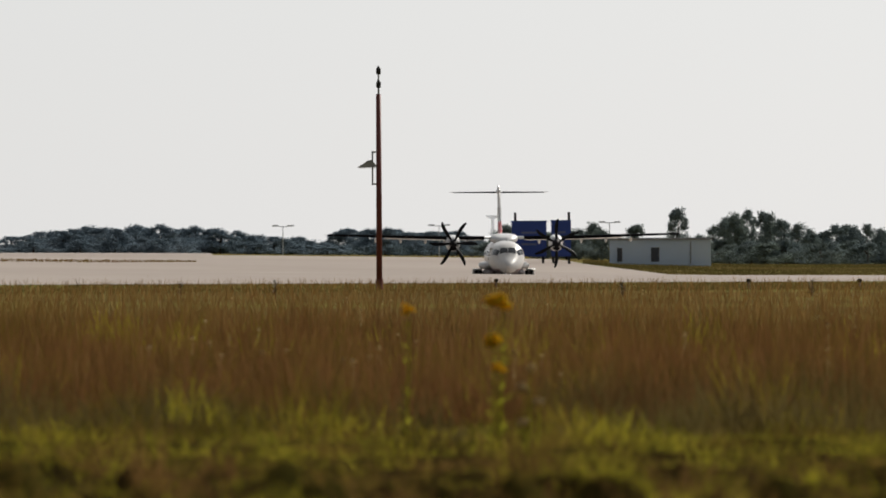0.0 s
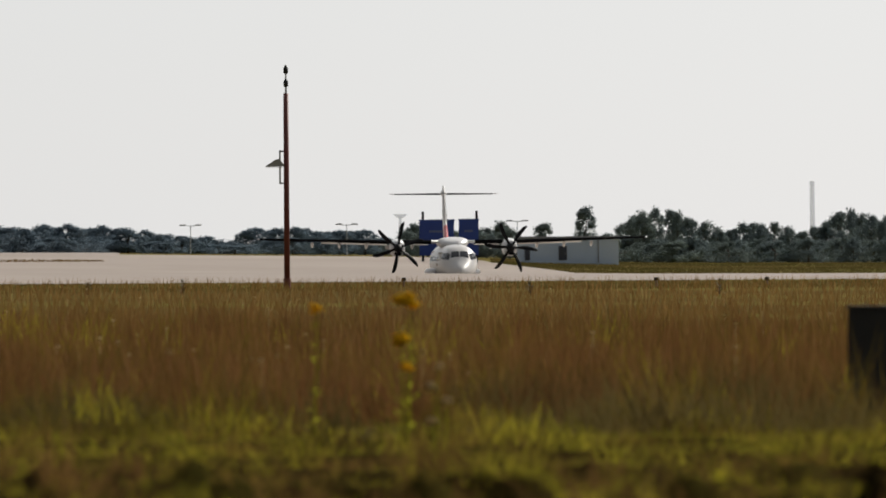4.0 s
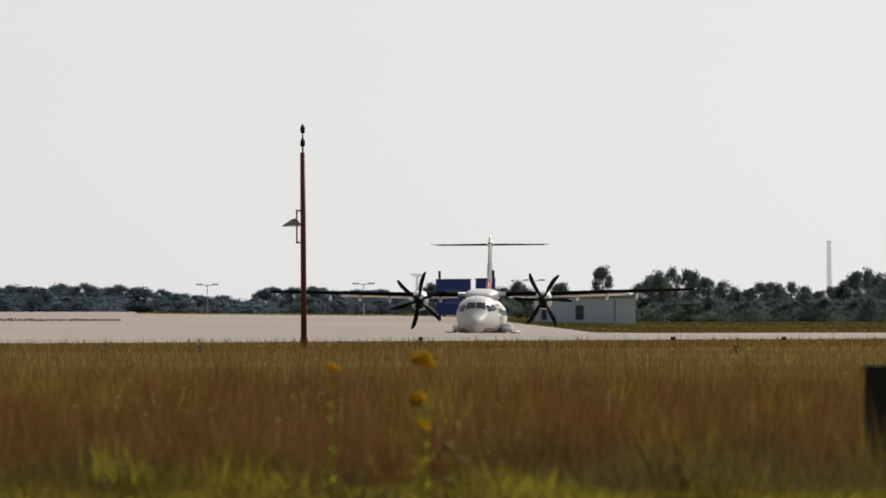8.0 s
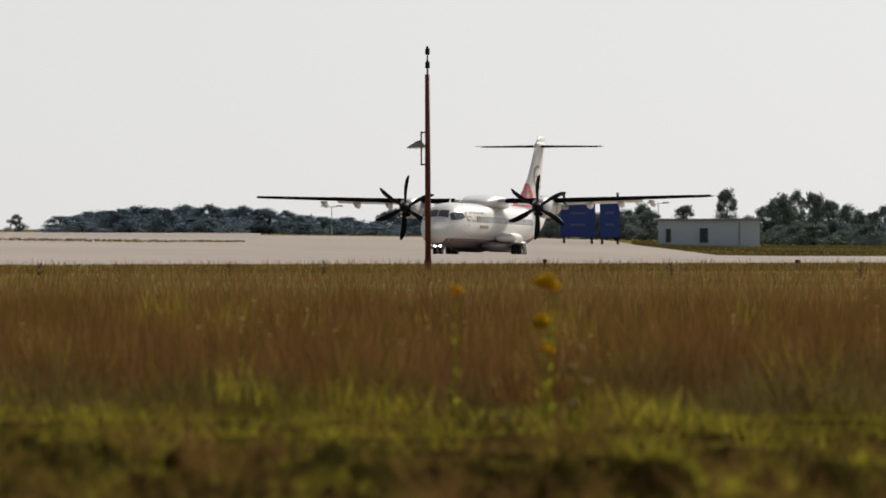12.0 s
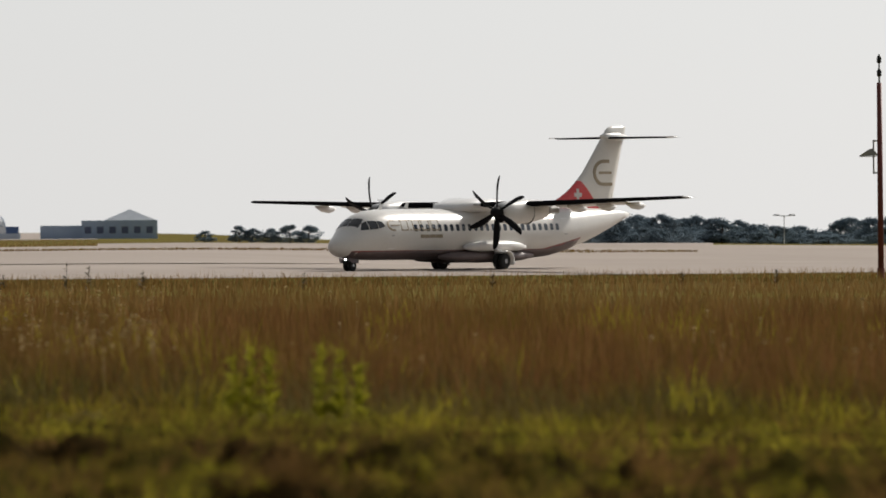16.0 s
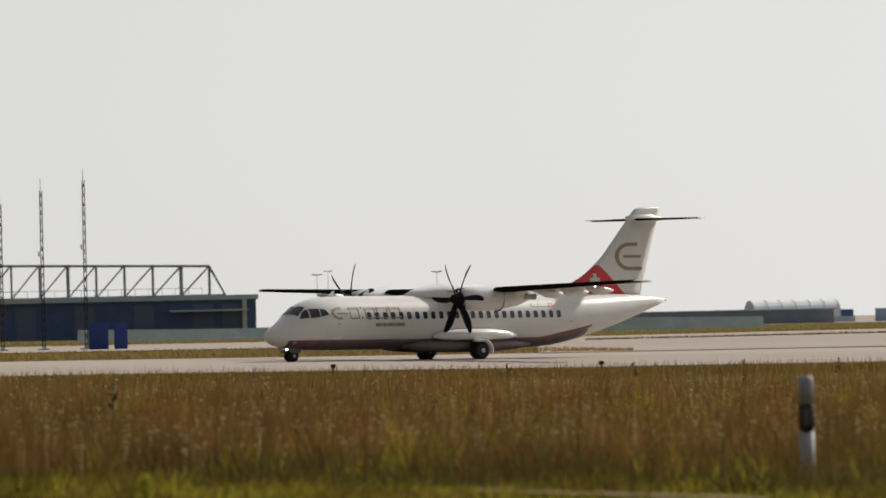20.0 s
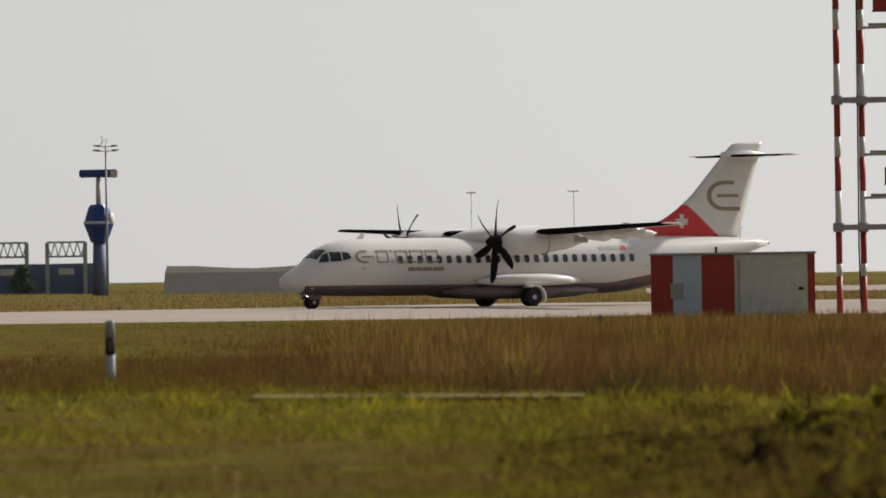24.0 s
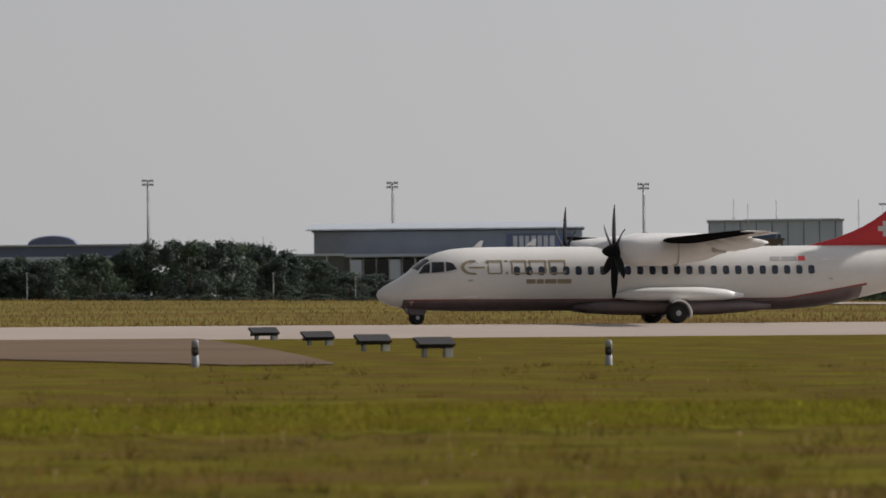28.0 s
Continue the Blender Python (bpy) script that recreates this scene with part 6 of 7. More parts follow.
for pts, dd in (([(31.98, 0.26), (31.75, 0.24), (31.55, 0.29), (31.41, 0.36), (31.2, 0.33), (31.05, 0.37), (30.83, 0.45), (30.6, 0.41), (30.4, 0.33), (30.2, 0.22), (29.95, 0.16)], 1330),
                ([(29.9, 0.16), (29.6, 0.18), (29.35, 0.15), (29.15, 0.21), (28.9, 0.15), (28.5, 0.27), (28.3, 0.22), (28.05, 0.14), (27.6, 0.12), (27.2, 0.14)], 1330),
                ([(34.6, 0.24), (34.28, 0.30), (34.1, 0.12), (33.85, 0.16), (33.6, 0.24), (33.3, 0.22), (33.1, 0.28), (32.9, 0.20), (32.7, 0.27), (32.5, 0.26), (32.2, 0.22), (31.95, 0.2)], 1330),
                ([(36.9, 0.12), (36.5, 0.14), (36.2, 0.16), (36.0, 0.20), (35.8, 0.28), (35.6, 0.24), (35.35, 0.25), (35.1, 0.28), (34.9, 0.25), (34.75, 0.30), (34.55, 0.26)], 1330),
                ([(40.3, 0.22), (39.9, 0.26), (39.6, 0.30), (39.3, 0.30), (39.0, 0.32), (38.72, 0.41), (38.45, 0.40), (38.2, 0.38), (37.95, 0.36), (37.7, 0.30), (37.45, 0.2), (37.0, 0.13)], 1300)):
    tree_row(pts, 0.105, dd, BELT, LAB, "tree belt before the halls", 6.0 if pts[0][0] < 37 else 8.0, 0.03)
    tree_row([(b, e * 0.2) for b, e in pts], 0.11, dd - 40, BELT, "low dark shrub in the belt before the halls", "shrubs before the halls", 5.0, 0.03)
for b, e in ((23.75, 0.09), (24.0, 0.08), (23.5, 0.10), (22.95, 0.11), (23.6, 0.02), (20.9, 0.05), (20.75, 0.02), (21.0, -0.02), (27.0, 0.12), (26.6, 0.10), (26.0, 0.08), (26.9, 0.05), (25.8, 0.1)):
    tree(b, 1250, e, 4.2, BELT, "dark bush before the apron halls", "bushes before the apron", name="bush")
for k in range(26):
    b = 26.5 + 0.52 * k
    p = stand("fence_post", "thin grey post along the perimeter road", "post", b, 1280, group="posts along the perimeter road")
    part("post", rod((0, 0, -0.2), (0, 0, 3.4 + 0.5 * (k % 3)), 0.09, 0.06, 6), GALV, p)
    part("head", box(-0.16, 0.16, -0.12, 0.12, 3.3 + 0.5 * (k % 3), 3.5 + 0.5 * (k % 3)), SIGNWHITE, p)

# ---- grass and weeds ----
GRASS = np.random.default_rng(21)


def blades(name, label, n, b0, b1, near, far, height, material, width=0.016, clump=0.0, lean=0.25, patch=None, fade=0.0, tuft=0, splay=0.45, slim=0.8, lift=None):
    """A field of tapering blades as one object; near and far are distances by bearing."""
    az = GRASS.uniform(b0, b1, n)
    u = GRASS.uniform(0, 1, n)
    d0, d1 = near(az), far(az)
    d = 1 / (1 / d1 + (1 / d0 - 1 / d1) * u)
    if clump:
        cell = (az * 37).astype(int) * 7919 + (1500 / d).astype(int) * 104729
        tall = ((cell * 2654435761) % 1000) / 1000.0
    else:
        tall = np.full(n, 0.5)
    b = np.radians(az)
    x, y = -np.sin(b) * d, np.cos(b) * d
    ox, oy = np.zeros(n), np.zeros(n)
    if tuft:
        # blades gather about tuft centres and splay outwards
        own = GRASS.integers(0, tuft, n)
        ox, oy = GRASS.normal(0, splay, n), GRASS.normal(0, splay, n)
        x, y, tall = x[:tuft][own] + ox, y[:tuft][own] + oy, tall[:tuft][own]
        tall = tall * np.exp(-(ox ** 2 + oy ** 2) / (2 * splay ** 2)) + 0.1
        d, b, az = np.hypot(x, y), np.arctan2(-x, y), np.degrees(np.arctan2(-x, y))
    keep = np.ones(n, bool)
    if fade:
        keep &= GRASS.uniform(0, 1, n) < np.clip((b1 - az) / fade, 0, 1)
    if patch is not None:
        keep &= patch(x, y)
    x, y, d, tall, az, b, ox, oy = (v[keep] for v in (x, y, d, tall, az, b, ox, oy))
    n = len(x)
    z = ground_z(x, y) - 0.03
    if lift is not None:
        z = z + lift(x, y)
    h = height(az, d) * GRASS.uniform(0.55, 1.15, n) * (1 - clump + 2 * clump * tall)
    w = np.maximum(width, slim * d / 16000) * GRASS.uniform(0.7, 1.5, n)
    rx, ry = np.cos(b), np.sin(b)
    turn = GRASS.uniform(-0.9, 0.9, n)
    cx, cy = rx * np.cos(turn) - ry * np.sin(turn), rx * np.sin(turn) + ry * np.cos(turn)
    lx, ly = GRASS.normal(0, lean, n) * h + ox * 0.2, GRASS.normal(0, lean, n) * h + oy * 0.2
    base = np.stack([x, y, z], 1)
    side = np.stack([cx * w, cy * w, np.zeros(n)], 1)
    mid = base + np.stack([lx * 0.4, ly * 0.4, h * 0.6], 1)
    tip = base + np.stack([lx, ly, h], 1)
    v = np.stack([base - side * 0.3, mid * 0.6 + base * 0.4 + side, tip, mid * 0.6 + base * 0.4 - side], 1).reshape(-1, 3)
    me = bpy.data.meshes.new(name)
    me.vertices.add(len(v))
    me.vertices.foreach_set("co", v.astype(np.float32).ravel())
    me.loops.add(4 * n)
    me.loops.foreach_set("vertex_index", np.arange(4 * n, dtype=np.int32))
    me.polygons.add(n)
    me.polygons.foreach_set("loop_start", np.arange(0, 4 * n, 4, dtype=np.int32))
    me.update(calc_edges=True)
    ob = put(name, me, material)
    return tagged(ob, label, "grass", "", "stuff")


def edge_d(c):
    return lambda a: (370 - c) / np.cos(np.radians(np.clip(a, -12, 70) - AXIS))


def const(v):
    return lambda a: np.full(np.shape(a), float(v))


def curve(bs, vs):
    return lambda a: np.interp(a, bs, vs)


def off_branch(x, y):
    a, d = np.degrees(np.arctan2(-x, y)), np.hypot(x, y)
    return ~((a > 37.55) & (d > 226 + np.maximum(0, a - 38.2) * 16) & (d < 228 + (a - 37.55) * 132))


def off_road(x, y):
    a, d = np.degrees(np.arctan2(-x, y)), np.hypot(x, y)
    return ~((a > 30.5) & (a < 35.4) & (d > 840) & (d < 965))


VERGE = curve([0, 5, 10, 14, 20, 26, 33, 40], [99, 99, 112, 122, 150, 160, 152, 147])
VERGE_IN = curve([0, 5, 10, 14, 20, 26, 33, 40], [84, 84, 92, 100, 128, 138, 126, 119])


def tallness(a, d):
    fall = np.clip((edge_d(HALF)(a) - d) / 60, 0, 1)
    return 0.20 + (0.42 * np.clip((22 - a) / 3, 0, 1) + 0.02) * fall


LATTICE = np.random.default_rng(7).uniform(0, 1, (64, 64))


def lattice(u, v):
    """Smooth noise between 0 and 1."""
    i, j = np.floor(u).astype(int), np.floor(v).astype(int)
    p, q = u - i, v - j
    p, q = p * p * (3 - 2 * p), q * q * (3 - 2 * q)
    g = LATTICE
    return (g[i % 64, j % 64] * (1 - p) + g[(i + 1) % 64, j % 64] * p) * (1 - q) + (g[i % 64, (j + 1) % 64] * (1 - p) + g[(i + 1) % 64, (j + 1) % 64] * p) * q


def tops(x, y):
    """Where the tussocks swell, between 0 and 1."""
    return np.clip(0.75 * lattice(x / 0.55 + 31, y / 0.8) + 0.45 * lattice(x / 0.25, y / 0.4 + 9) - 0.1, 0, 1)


def mound(x, y):
    """Height of the tussocks over the even ground near the eye."""
    x, y = np.asarray(x, float), np.asarray(y, float)
    a, d = np.degrees(np.arctan2(-x, y)), np.hypot(x, y)
    return (tops(x, y) ** 1.6 * 0.62 + lattice(x / 1.6 + 7, y / 1.6) * 0.12) * np.clip((VERGE_IN(a) - 2 - d) / 24, 0.15, 1) * np.clip((20.0 - a) / 2.5, 0, 1)


# rough turf thrown up in tussocks, coloured dark for the shade in hollows
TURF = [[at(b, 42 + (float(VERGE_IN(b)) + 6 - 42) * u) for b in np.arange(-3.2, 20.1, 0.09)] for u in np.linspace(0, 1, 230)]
turf = sheet("turf", TURF, MOUND, "rough turf in tussocks, dark with shade put into its colour", 0.02, category="ground")
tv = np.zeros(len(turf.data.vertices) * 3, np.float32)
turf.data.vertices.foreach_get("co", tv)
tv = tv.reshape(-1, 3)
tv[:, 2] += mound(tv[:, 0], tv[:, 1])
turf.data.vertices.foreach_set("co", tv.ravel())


def even(h):
    return lambda a, d: np.full(np.shape(d), float(h))


blades("dry_grass", "tall dry reddish-brown meadow grass before the runway", 170000, -3.2, 23.5, lambda a: VERGE(a), lambda a: VERGE(a) + 110, lambda a, d: tallness(a, d) * 1.15, HAY, width=0.005, clump=0.5, lean=0.22, fade=3.5, tuft=9000, splay=0.22, slim=0.4)
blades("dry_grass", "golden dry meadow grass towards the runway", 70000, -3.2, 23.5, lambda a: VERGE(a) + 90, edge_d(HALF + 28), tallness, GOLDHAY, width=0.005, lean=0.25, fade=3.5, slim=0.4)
blades("green_grass", "short olive grass strip along the runway's edge", 40000, -3.2, 23.5, edge_d(HALF + 60), edge_d(HALF + 1), even(0.16), OLIVE, width=0.006, lean=0.3, fade=3.5, slim=0.6)
blades("dry_grass", "pale straw standing among the umbels", 16000, 8.0, 20.5, lambda a: VERGE(a) + 4, lambda a: VERGE(a) + 130, even(0.62), STALK, width=0.006, clump=0.6, lean=0.25, tuft=420, splay=0.6, slim=0.5)
blades("dry_grass", "thin pale seed stalks standing over the meadow", 14000, -3.2, 21.0, lambda a: VERGE(a) + 8, edge_d(HALF + 30), even(0.72), STALK, width=0.004, lean=0.12, slim=0.35)
blades("green_grass", "bright green grass along the verge", 42000, -3.2, 26, lambda a: VERGE_IN(a) - 1, lambda a: VERGE(a) - 2, even(0.15), SPRING, width=0.008, lean=0.5, patch=lambda x, y: lattice(x / 0.45 + 3, y / 7) > 0.36)
blades("green_grass", "uneven green clumps along the verge", 36000, -3.2, 25, lambda a: VERGE_IN(a) - 6, lambda a: VERGE(a) + 1, even(0.26), GREENG, width=0.008, clump=0.8, lean=0.5, fade=3, tuft=420, splay=0.35)
blades("rough_grass", "dark brown clumps along the verge", 24000, -3.2, 22, lambda a: VERGE_IN(a) - 8, lambda a: VERGE(a) + 1, even(0.26), ROUGH, width=0.008, clump=0.8, lean=0.4, fade=3, tuft=300, splay=0.35)
blades("green_grass", "green grass along the verge of the lawn", 40000, 27.5, 43, VERGE_IN, VERGE, even(0.20), FRESH, lean=0.7)
sheet("lawn", polar(27.5, 43.0, lambda b: float(VERGE_IN(b)) + 3 * math.sin(b * 5) + 2 * math.sin(b * 13), lambda b: float(VERGE(b)) - 5 + 3 * math.sin(b * 4 + 1) + 2 * math.sin(b * 11), 150, 8), FRESH, "fresh yellow-green strip of turf in the lawn", 0.08)
blades("green_grass", "green weeds among the dry meadow", 30000, -3.2, 21.5, lambda a: VERGE(a) - 2, lambda a: VERGE(a) + 90, even(0.56), GREENG, width=0.007, clump=0.8, fade=3, tuft=380, splay=0.45, slim=0.5)
blades("dry_grass", "dark brown weeds among the dry meadow", 40000, -3.2, 21.5, lambda a: VERGE(a) - 2, lambda a: VERGE(a) + 120, even(0.66), WEEDY, width=0.007, clump=0.8, fade=3, tuft=560, splay=0.5, slim=0.5)
def tussock(h):
    """Tall near the eye, low towards the verge."""
    return lambda a, d: h * np.clip((VERGE_IN(a) - d) / 24, 0.28, 1)


blades("rough_grass", "short brown grass on the tussocks near the eye", 34000, -3.2, 20.8, const(42), lambda a: VERGE(a) + 1, even(0.06), ROUGH, width=0.007, lean=0.5, fade=3, lift=mound)
# lighter blades only where tussocks swell, so lit tops are put in as colour
blades("rough_grass", "withered brown blades coloured as lit tussock tops", 60000, -3.2, 20.8, const(42), lambda a: VERGE_IN(a) - 1, tussock(0.16), ROUGH, width=0.007, lean=0.5, fade=3, lift=mound, patch=lambda x, y: tops(x, y) > 0.58)
blades("green_grass", "yellow-green blades coloured as lit tussock tops", 150000, -3.2, 20.5, const(42), lambda a: VERGE_IN(a), tussock(0.15), GREENG, width=0.007, lean=0.5, fade=3, lift=mound, patch=lambda x, y: (tops(x, y) > 0.56) & (lattice(x / 0.8 + 11, y / 4) > 0.42))
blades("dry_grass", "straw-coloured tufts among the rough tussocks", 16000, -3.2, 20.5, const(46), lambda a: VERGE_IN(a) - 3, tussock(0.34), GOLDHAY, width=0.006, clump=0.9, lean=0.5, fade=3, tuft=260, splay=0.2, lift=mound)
blades("green_grass", "dark green weeds at the foot of the meadow", 26000, -3.2, 21.5, lambda a: VERGE(a) - 4, lambda a: VERGE(a) + 7, even(0.5), OLIVE, width=0.007, clump=0.8, lean=0.35, fade=3, tuft=330, splay=0.45)
blades("rough_grass", "dark brown weeds on a low ridge in the lawn", 9000, 22.2, 26.5, const(149), const(160), even(0.36), WEEDY, width=0.008, clump=0.8, lean=0.3, tuft=90, splay=0.5)
blades("green_grass", "bright fresh grass below the weedy ridge", 9000, 24.1, 26.1, const(136), const(147), even(0.16), FRESH, width=0.008, lean=0.5)
blades("rough_grass", "brown weed tufts standing on the lawn", 26000, 18.5, 26.5, const(150), const(206), even(0.34), WEEDY, width=0.007, lean=0.2, fade=2.5, tuft=330, splay=0.75)
blades("green_grass", "green tufts standing on the lawn", 9000, 19.5, 27.5, const(105), const(180), even(0.26), SPRING, lean=0.4, fade=2.5, tuft=150, splay=0.8)
sheet("lawn", polar(19.0, 43.0, lambda b: float(np.interp(b, [19, 19.8, 20.3], [240, 120, 50])), edge(HALF + 1), 96, 30), LAWN, "short mown olive turf beside the runway", 0.065)
blades("mown_grass", "mown olive lawn beside the runway", 100000, 19.6, 43, lambda a: np.interp(a, [19.6, 20.4], [140, 52]), edge_d(HALF + 1), even(0.10), LAWN, lean=0.7, patch=off_branch)
blades("mown_grass", "olive grass where the tussocks run out", 30000, 16.5, 20.7, const(46), lambda a: VERGE_IN(a) + 4, even(0.2), LAWN, width=0.007, lean=0.6, lift=mound, patch=lambda x, y: GRASS.uniform(16.3, 19.8, np.shape(x)) < np.degrees(np.arctan2(-x, y)))
blades("rough_grass", "brown tufts in the near lawn", 16000, 19.8, 25.5, const(54), const(120), even(0.18), ROUGH, width=0.006, lean=0.3, fade=2.5, tuft=260, splay=0.8)
blades("mown_grass", "taller tufts in the mown lawn", 22000, 23, 43, const(60), const(230), even(0.17), LAWN, lean=0.6, tuft=900, splay=0.5, patch=off_branch)
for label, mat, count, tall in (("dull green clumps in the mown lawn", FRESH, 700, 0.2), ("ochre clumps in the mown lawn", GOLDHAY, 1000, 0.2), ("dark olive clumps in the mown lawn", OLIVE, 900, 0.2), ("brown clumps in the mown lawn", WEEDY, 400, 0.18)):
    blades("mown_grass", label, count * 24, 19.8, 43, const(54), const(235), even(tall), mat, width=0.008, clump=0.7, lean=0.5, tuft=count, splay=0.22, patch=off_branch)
blades("dry_grass", "brown grass strip beyond the runway", 40000, 10.6, 43, edge_d(-36), curve([10.6, 11.4, 12.5, 18.5, 19.5, 43], [530, 640, 770, 790, 1000, 1000]), lambda a, d: np.full(np.shape(d), 0.3), HAY2, width=0.03, patch=off_road)
blades("dry_grass", "brown grass strip right of the taxiway", 44000, -3.2, 2.45, curve([-3.2, -1.5, 1.5, 1.9, 2.2, 2.42], [792, 792, 787, 782, 822, 867]), const(955), lambda a, d: np.full(np.shape(d), 0.16), OLIVE, width=0.03)
blades("dry_grass", "narrow dark grass strip between the paved areas", 6000, 4.9, 10.9, curve([4.9, 5.5, 10.9], [838, 822, 820]), curve([4.9, 5.5, 10.9], [842, 850, 852]), lambda a, d: np.full(np.shape(d), 0.30), WEEDY, width=0.03)
blades("dry_grass", "far olive field behind the runway", 30000, 8.7, 43, curve([8.7, 12, 12.6, 18.5, 19.5, 43], [1030, 1118, 1380, 1450, 1170, 1170]), const(2300), lambda a, d: np.full(np.shape(d), 0.35), HAY2, width=0.05,
       patch=off_road)
sheet("path", polar(9.75, 11.6, lambda b: 91.7 + (b - 8.6) * 3.9 + 0.25 * math.sin(b * 21), lambda b: 92.8 + (b - 8.6) * 4.0 + 0.3 * math.sin(b * 17 + 1), 40, 2), DIRT, "narrow pale trodden path in the grass", 0.16)
sheet("path", polar(19.4, 21.5, lambda b: 138 + (b - 20.3) * 1.0, lambda b: 141 + (b - 20.3) * 1.0, 30, 2), DIRT, "narrow pale trodden path in the grass", 0.14)


def umbels(name, label, n, b0, b1, d0, d1, h0, h1, size, material):
    """Flat flower heads on stalks, as one object."""
    verts, faces = [], []
    for _ in range(n):
        b, d = GRASS.uniform(b0, b1), 1 / GRASS.uniform(1 / d1, 1 / d0)
        x, y = at(b, d)
        z, h, s = gz(x, y), GRASS.uniform(h0, h1), size * GRASS.uniform(0.6, 1.3)
        k = len(verts)
        n6 = 6
        for j in range(n6):
            a = 6.2832 * j / n6
            verts.append((x + s * math.cos(a), y + s * math.sin(a), z + h + 0.35 * s * GRASS.uniform(0.2, 1)))
        verts.append((x, y, z + h - 0.6 * s))
        verts.append((x, y, z + h + 0.8 * s))
        for j in range(n6):
            faces.append((k + j, k + (j + 1) % n6, k + 7))
            faces.append((k + (j + 1) % n6, k + j, k + 6))
        k = len(verts)
        verts += [(x - 0.002, y, z), (x + 0.002, y, z), (x + 0.002, y, z + h - 0.5 * s), (x - 0.002, y, z + h - 0.5 * s)]
        faces.append((k, k + 1, k + 2, k + 3))
    me = bpy.data.meshes.new(name)
    me.from_pydata(verts, [], faces)
    return tagged(put(name, me, material), label, "flowers", "", "stuff")


umbels("wild_carrot", "pale dried flower umbels in the meadow", 1100, 8.3, 17.5, 118, 260, 0.42, 0.78, 0.045, UMBEL)
umbels("wild_carrot", "scattered pale flower umbels in the meadow", 80, -3, 9, 100, 330, 0.5, 0.75, 0.04, UMBEL)
umbels("wild_carrot", "small pale flowers in the lawn", 150, 20, 42, 62, 240, 0.12, 0.28, 0.035, UMBEL)


def weed(b, d, top_el, mat, label, name="weed", heads=9, spread=0.16, leaves=26, seed=1, head_mat=None, head=0.07):
    """A single tall plant: stem, leaves and flower heads."""
    r = random.Random(seed)
    h = rise(b, d, top_el)
    t = stand(name, label, "plant", b, d)
    part("stem", rod((0, 0, -0.1), (0.03, 0, h * 0.97), 0.012, 0.006, 5), mat, t)
    bm = bmesh.new()
    for k in range(leaves):
        z, a = h * r.uniform(0.08, 0.85), r.uniform(0, 6.28)
        l = spread * r.uniform(0.6, 1.3) * (1.15 - z / h * 0.7)
        p = Vector((0, 0, z))
        o = Vector((math.cos(a), math.sin(a), 0))
        q = Vector((-o.y, o.x, 0)) * l * 0.18
        up = Vector((0, 0, l * r.uniform(0.3, 0.9)))
        bm.faces.new([bm.verts.new(v) for v in (p, p + o * l * 0.5 + q + up * 0.6, p + o * l + up, p + o * l * 0.5 - q + up * 0.6)])
    part("leaves", bm, mat, t)
    for k in range(heads if head_mat else 0):
        z = h * (0.94 + 0.06 * (k + 0.5) / heads)
        a = r.uniform(0, 6.28)
        rr = spread * 0.75 * r.uniform(0.1, 1) * (1.25 - (z / h - 0.6))
        bm = bmesh.new()
        bmesh.ops.create_icosphere(bm, subdivisions=2, radius=head * r.uniform(0.7, 1.2))
        for v in bm.verts:
            v.co = v.co * r.uniform(0.75, 1.2)
            v.co.z *= 0.65
            v.co += Vector((rr * math.cos(a), rr * math.sin(a), z))
        part("flower_head", bm, head_mat, t)
    return t


YL = "tall yellow-flowered ragwort standing out of the meadow"
weed(2.975, 90, -0.40, GREENW, YL, "ragwort", 7, 0.14, 26, 3, YELLOW, 0.075)
weed(3.03, 88, -0.66, GREENW, YL, "ragwort", 5, 0.10, 22, 4, YELLOW, 0.07)
weed(3.00, 86, -0.83, GREENW, YL, "ragwort", 4, 0.09, 18, 5, YELLOW, 0.05)
weed(3.57, 92, -0.45, GREENW, YL, "ragwort", 4, 0.12, 22, 6, YELLOW, 0.04)
for k, (b, e) in enumerate(((2.80, -0.84), (2.83, -0.96), (2.75, -1.05), (2.84, -1.19), (2.86, -1.62))):
    weed(b, 84, e, GREENW, "white wild carrot umbel on a thin stalk", "wild_carrot", 2, 0.06, 6, 20 + k, UMBEL, 0.045)
for k, (b, e) in enumerate(((17.55, -0.72), (17.45, -0.66), (17.32, -0.62), (17.2, -0.70), (17.05, -0.74), (16.85, -0.80), (16.6, -0.72), (18.1, -0.8), (17.75, -0.76))):
    weed(b, 104, e, GREENG if k % 2 else GREENW, "bushy yellow-green weed at the foot of the meadow", "weed", 0, 0.24, 110, 90 + k)
for k, (b, e) in enumerate(((7.18, -0.70), (7.30, -0.66), (7.62, -0.69), (7.74, -0.66), (7.85, -0.74), (7.05, -0.80), (16.05, -0.66), (15.9, -0.78), (13.7, -0.9))):
    weed(b, 97, e, GREENW, "tall leafy yellow-green weed in the meadow", "weed", 0, 0.16, 110, 40 + k)
for k, (b, d, e) in enumerate(((8.90, 330, -0.19), (8.76, 330, -0.20), (8.42, 340, -0.25), (9.30, 335, -0.27), (9.9, 330, -0.26), (7.4, 345, -0.28), (6.2, 350, -0.29), (5.0, 360, -0.29), (4.4, 360, -0.28), (11.4, 320, -0.25), (10.6, 330, -0.27), (2.2, 360, -0.28), (1.0, 360, -0.29), (13.0, 320, -0.24), (13.9, 180, -0.28), (19.3, 300, -0.24), (16.7, 300, -0.25))):
    weed(b, d, e, STALK2, "dark withered stalk at the edge of the meadow", "dry_weed", 0, 0.22, 34, 60 + k)


def shrub(b, d, top_el, wide, label, mat):
    tree(b, d, top_el, wide, mat, label, "", name="bush")


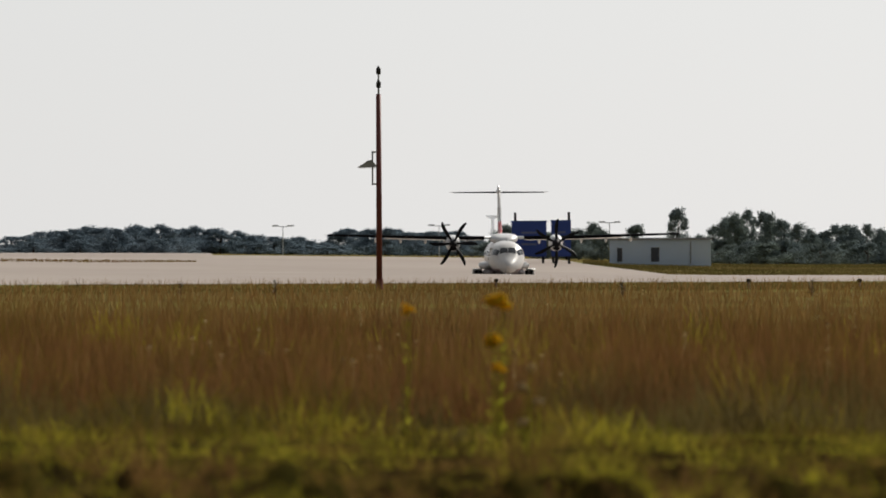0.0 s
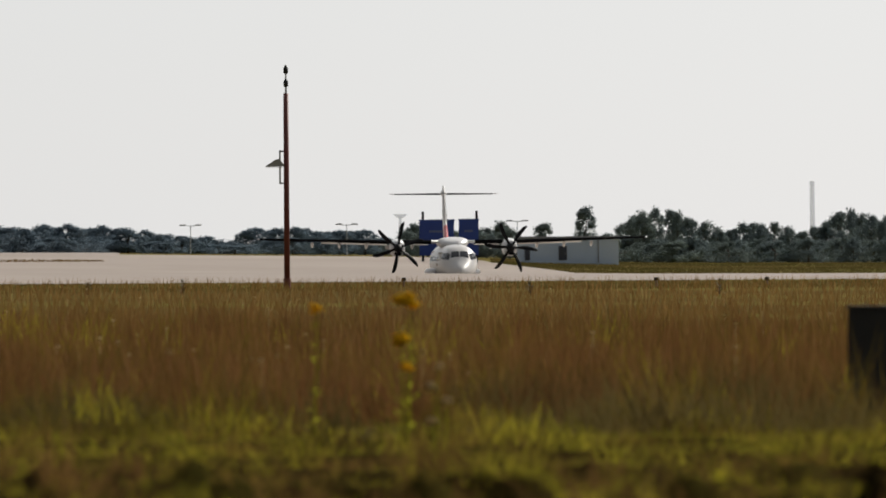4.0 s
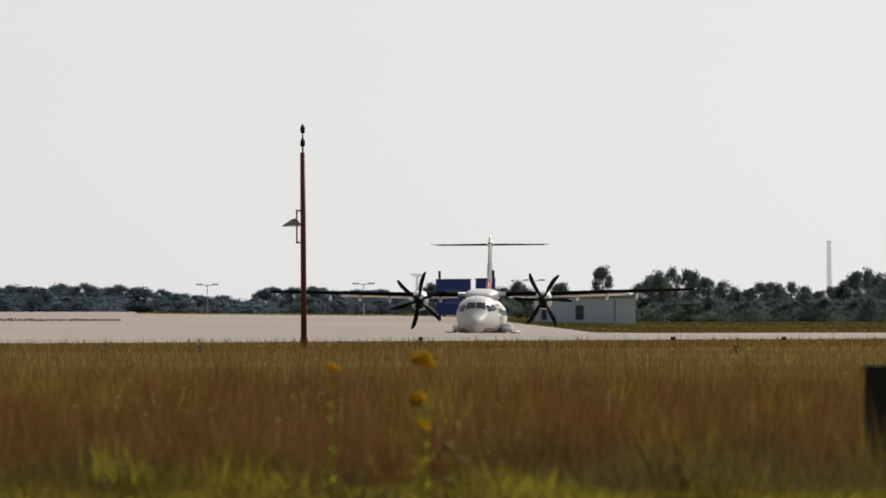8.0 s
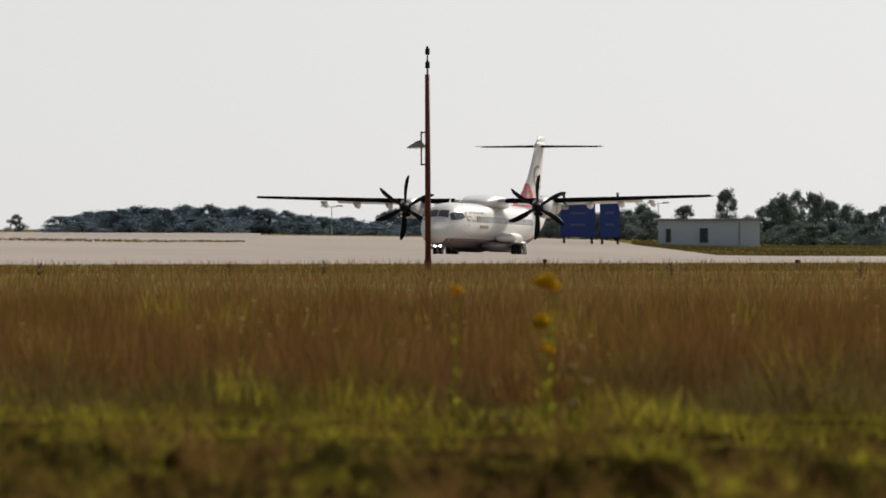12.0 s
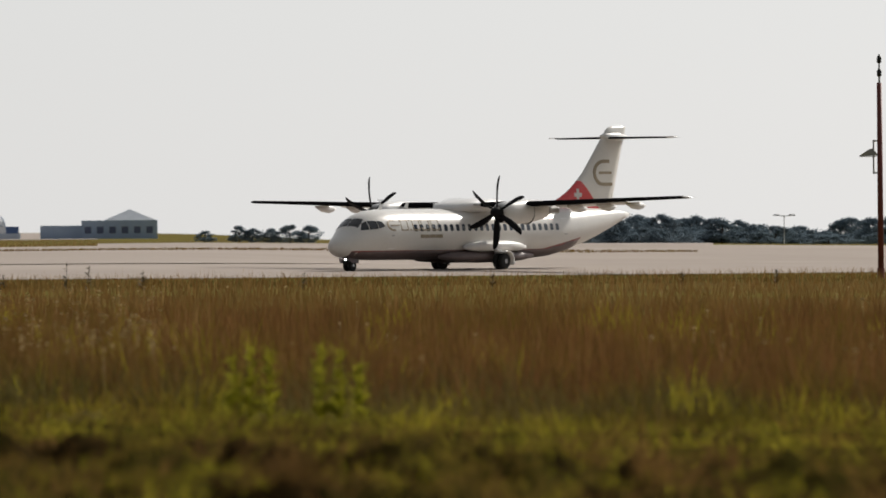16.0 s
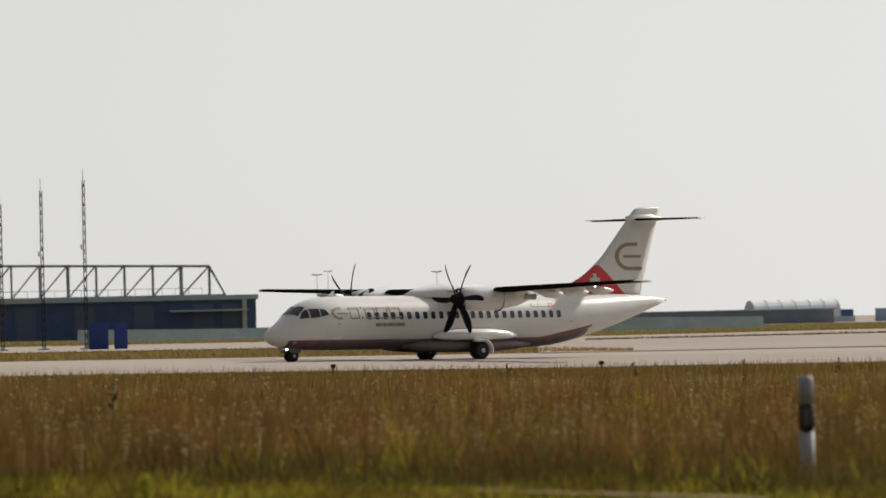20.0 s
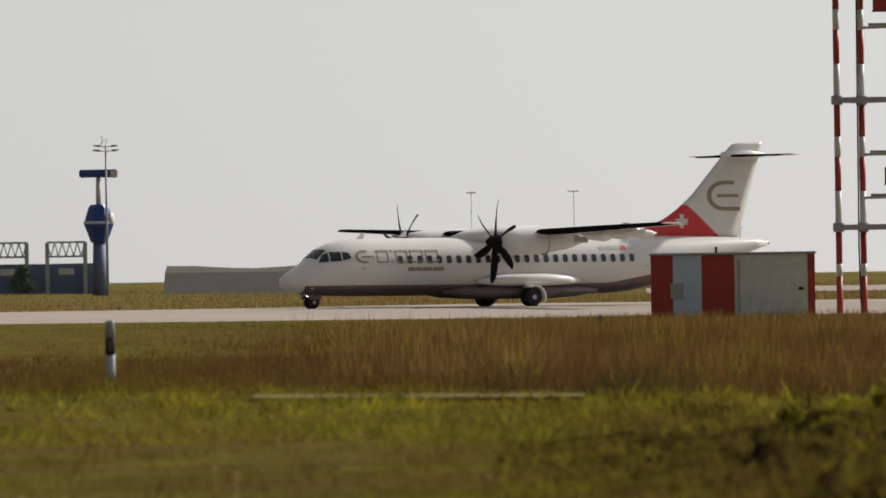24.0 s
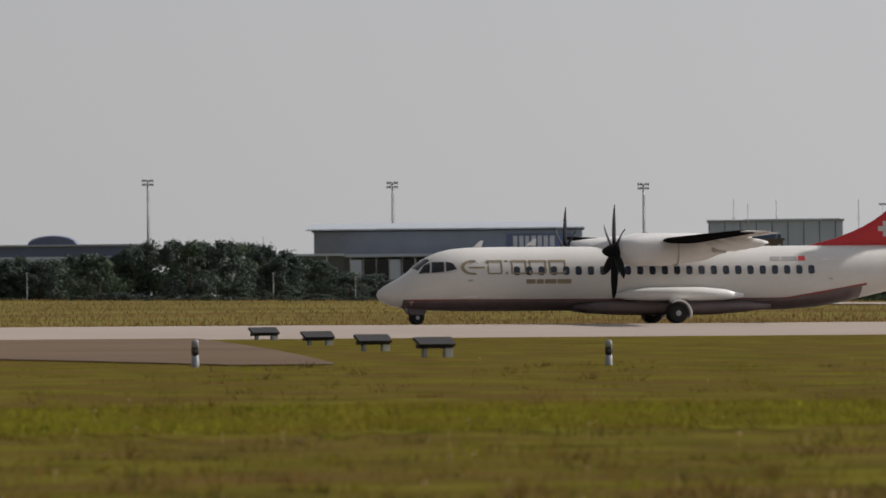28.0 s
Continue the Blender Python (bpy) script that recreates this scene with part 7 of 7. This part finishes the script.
shrub(24.70, 200, -0.185, 0.42, "small brownish bush grown round a marker post", STALK2)

# ---- what moves ----
ROLL = [
    (0, -37.55, 728.40, -85.3), (0.5, -36.85, 720.51, -85.0), (1, -36.11, 712.61, -84.8), (1.5, -35.34, 704.71, -84.6), (2, -34.52, 696.84, -84.5),
    (2.5, -33.71, 688.96, -84.4), (3, -32.88, 681.10, -84.4), (3.5, -32.08, 673.28, -84.4), (5.5, -29.19, 642.52, -85.9), (6, -28.67, 635.03, -86.7),
    (6.5, -28.24, 627.58, -87.5), (7, -27.91, 620.16, -88.2), (7.5, -27.67, 612.77, -89.0), (8, -27.55, 605.42, -89.8), (8.5, -27.56, 598.11, -90.5),
    (9, -27.70, 590.83, -91.2), (9.5, -27.97, 583.59, -92.1), (10, -28.39, 576.40, -93.4), (10.5, -29.00, 569.24, -95.2), (11, -29.87, 562.13, -97.1),
    (11.5, -30.96, 555.04, -99.3), (13.5, -38.45, 525.68, -108.7), (14, -41.00, 517.58, -111.3), (14.5, -43.69, 508.29, -113.4), (15, -46.68, 499.17, -115.5),
    (15.5, -49.94, 490.20, -117.7), (16, -53.47, 481.42, -119.9), (16.5, -57.33, 473.61, -122.1), (17, -61.39, 466.00, -124.0), (17.5, -65.97, 461.29, -125.8),
    (18, -70.74, 456.68, -127.1), (18.5, -76.09, 454.74, -127.9), (19, -81.63, 452.68, -127.9), (19.5, -87.43, 451.37, -127.5), (20, -93.47, 449.70, -126.8),
    (20.5, -99.81, 447.82, -126.2), (21, -106.28, 445.57, -126.1), (21.5, -112.19, 440.12, -126.4), (22, -118.32, 434.42, -127.1), (22.5, -124.25, 426.74, -127.5),
    (24.5, -152.81, 391.31, -128.5), (25, -161.13, 381.16, -128.8), (25.5, -169.93, 370.76, -128.8), (26, -179.29, 359.82, -128.7), (26.5, -189.16, 348.38, -128.7),
    (27, -199.54, 336.45, -128.8), (27.5, -210.44, 324.08, -129.2), (28, -221.82, 311.37, -129.6),
]


PORT = [(0, 0), (1, 0), (2, 45), (3, 20), (6, 0), (7, 30), (8, 30), (9, 48), (10, 55), (11, 50), (14, 20), (15, 55), (16, 2), (17, 20), (18, 18), (19, 55), (20, 28), (21, 10), (22, 28), (25, 25), (26, 25), (27, 0), (28, 0)]
STAR = [(0, 28), (1, 0), (2, 28), (3, 0), (6, 28), (7, 0), (8, 10), (9, 5), (10, 25), (11, 50), (14, 30), (15, 52), (16, 52), (17, 53), (18, 52), (19, 52), (20, 10), (21, 45), (22, 28), (25, 50), (26, 30), (27, 50), (28, 0)]


def motions():
    rows = []
    for t, x, y, h in ROLL:
        a = radians(h)
        nx, ny = x + 10.77 * math.cos(a), y + 10.77 * math.sin(a)
        z0, z1 = gz(x, y) + 0.04, gz(nx, ny) + 0.04
        rows.append((t, pose(x, y, z0, 0, -math.degrees(math.atan2(z1 - z0, 10.77)), h)))
    walk(plane, rows)
    for pr, side, marks in ((prop_port, 1, PORT), (prop_star, -1, STAR)):
        # about 530 degrees a second; marks give the place of a blade, mod 60, at whole seconds
        turn = [(marks[0][0], -marks[0][1])]
        for t, a in marks[1:]:
            t0, a0 = turn[-1]
            want = a0 + 530 * (t - t0)
            turn.append((t, want + ((-a - want + 30) % 60) - 30))
        ts, angles = zip(*turn)
        walk(pr, [(k / 10, pose(3.20, side * 4.14, 3.03, float(np.interp(k / 10, ts, angles)))) for k in range(281)])
    for o in plane.children:
        if o.name.split(".")[0] in ("main_wheel", "nose_wheel"):
            m = o.matrix_basis.translation.copy()
            walk(o, [(k / 10, pose(m.x, m.y, m.z, 0, 77 * k)) for k in range(281)])


motions()
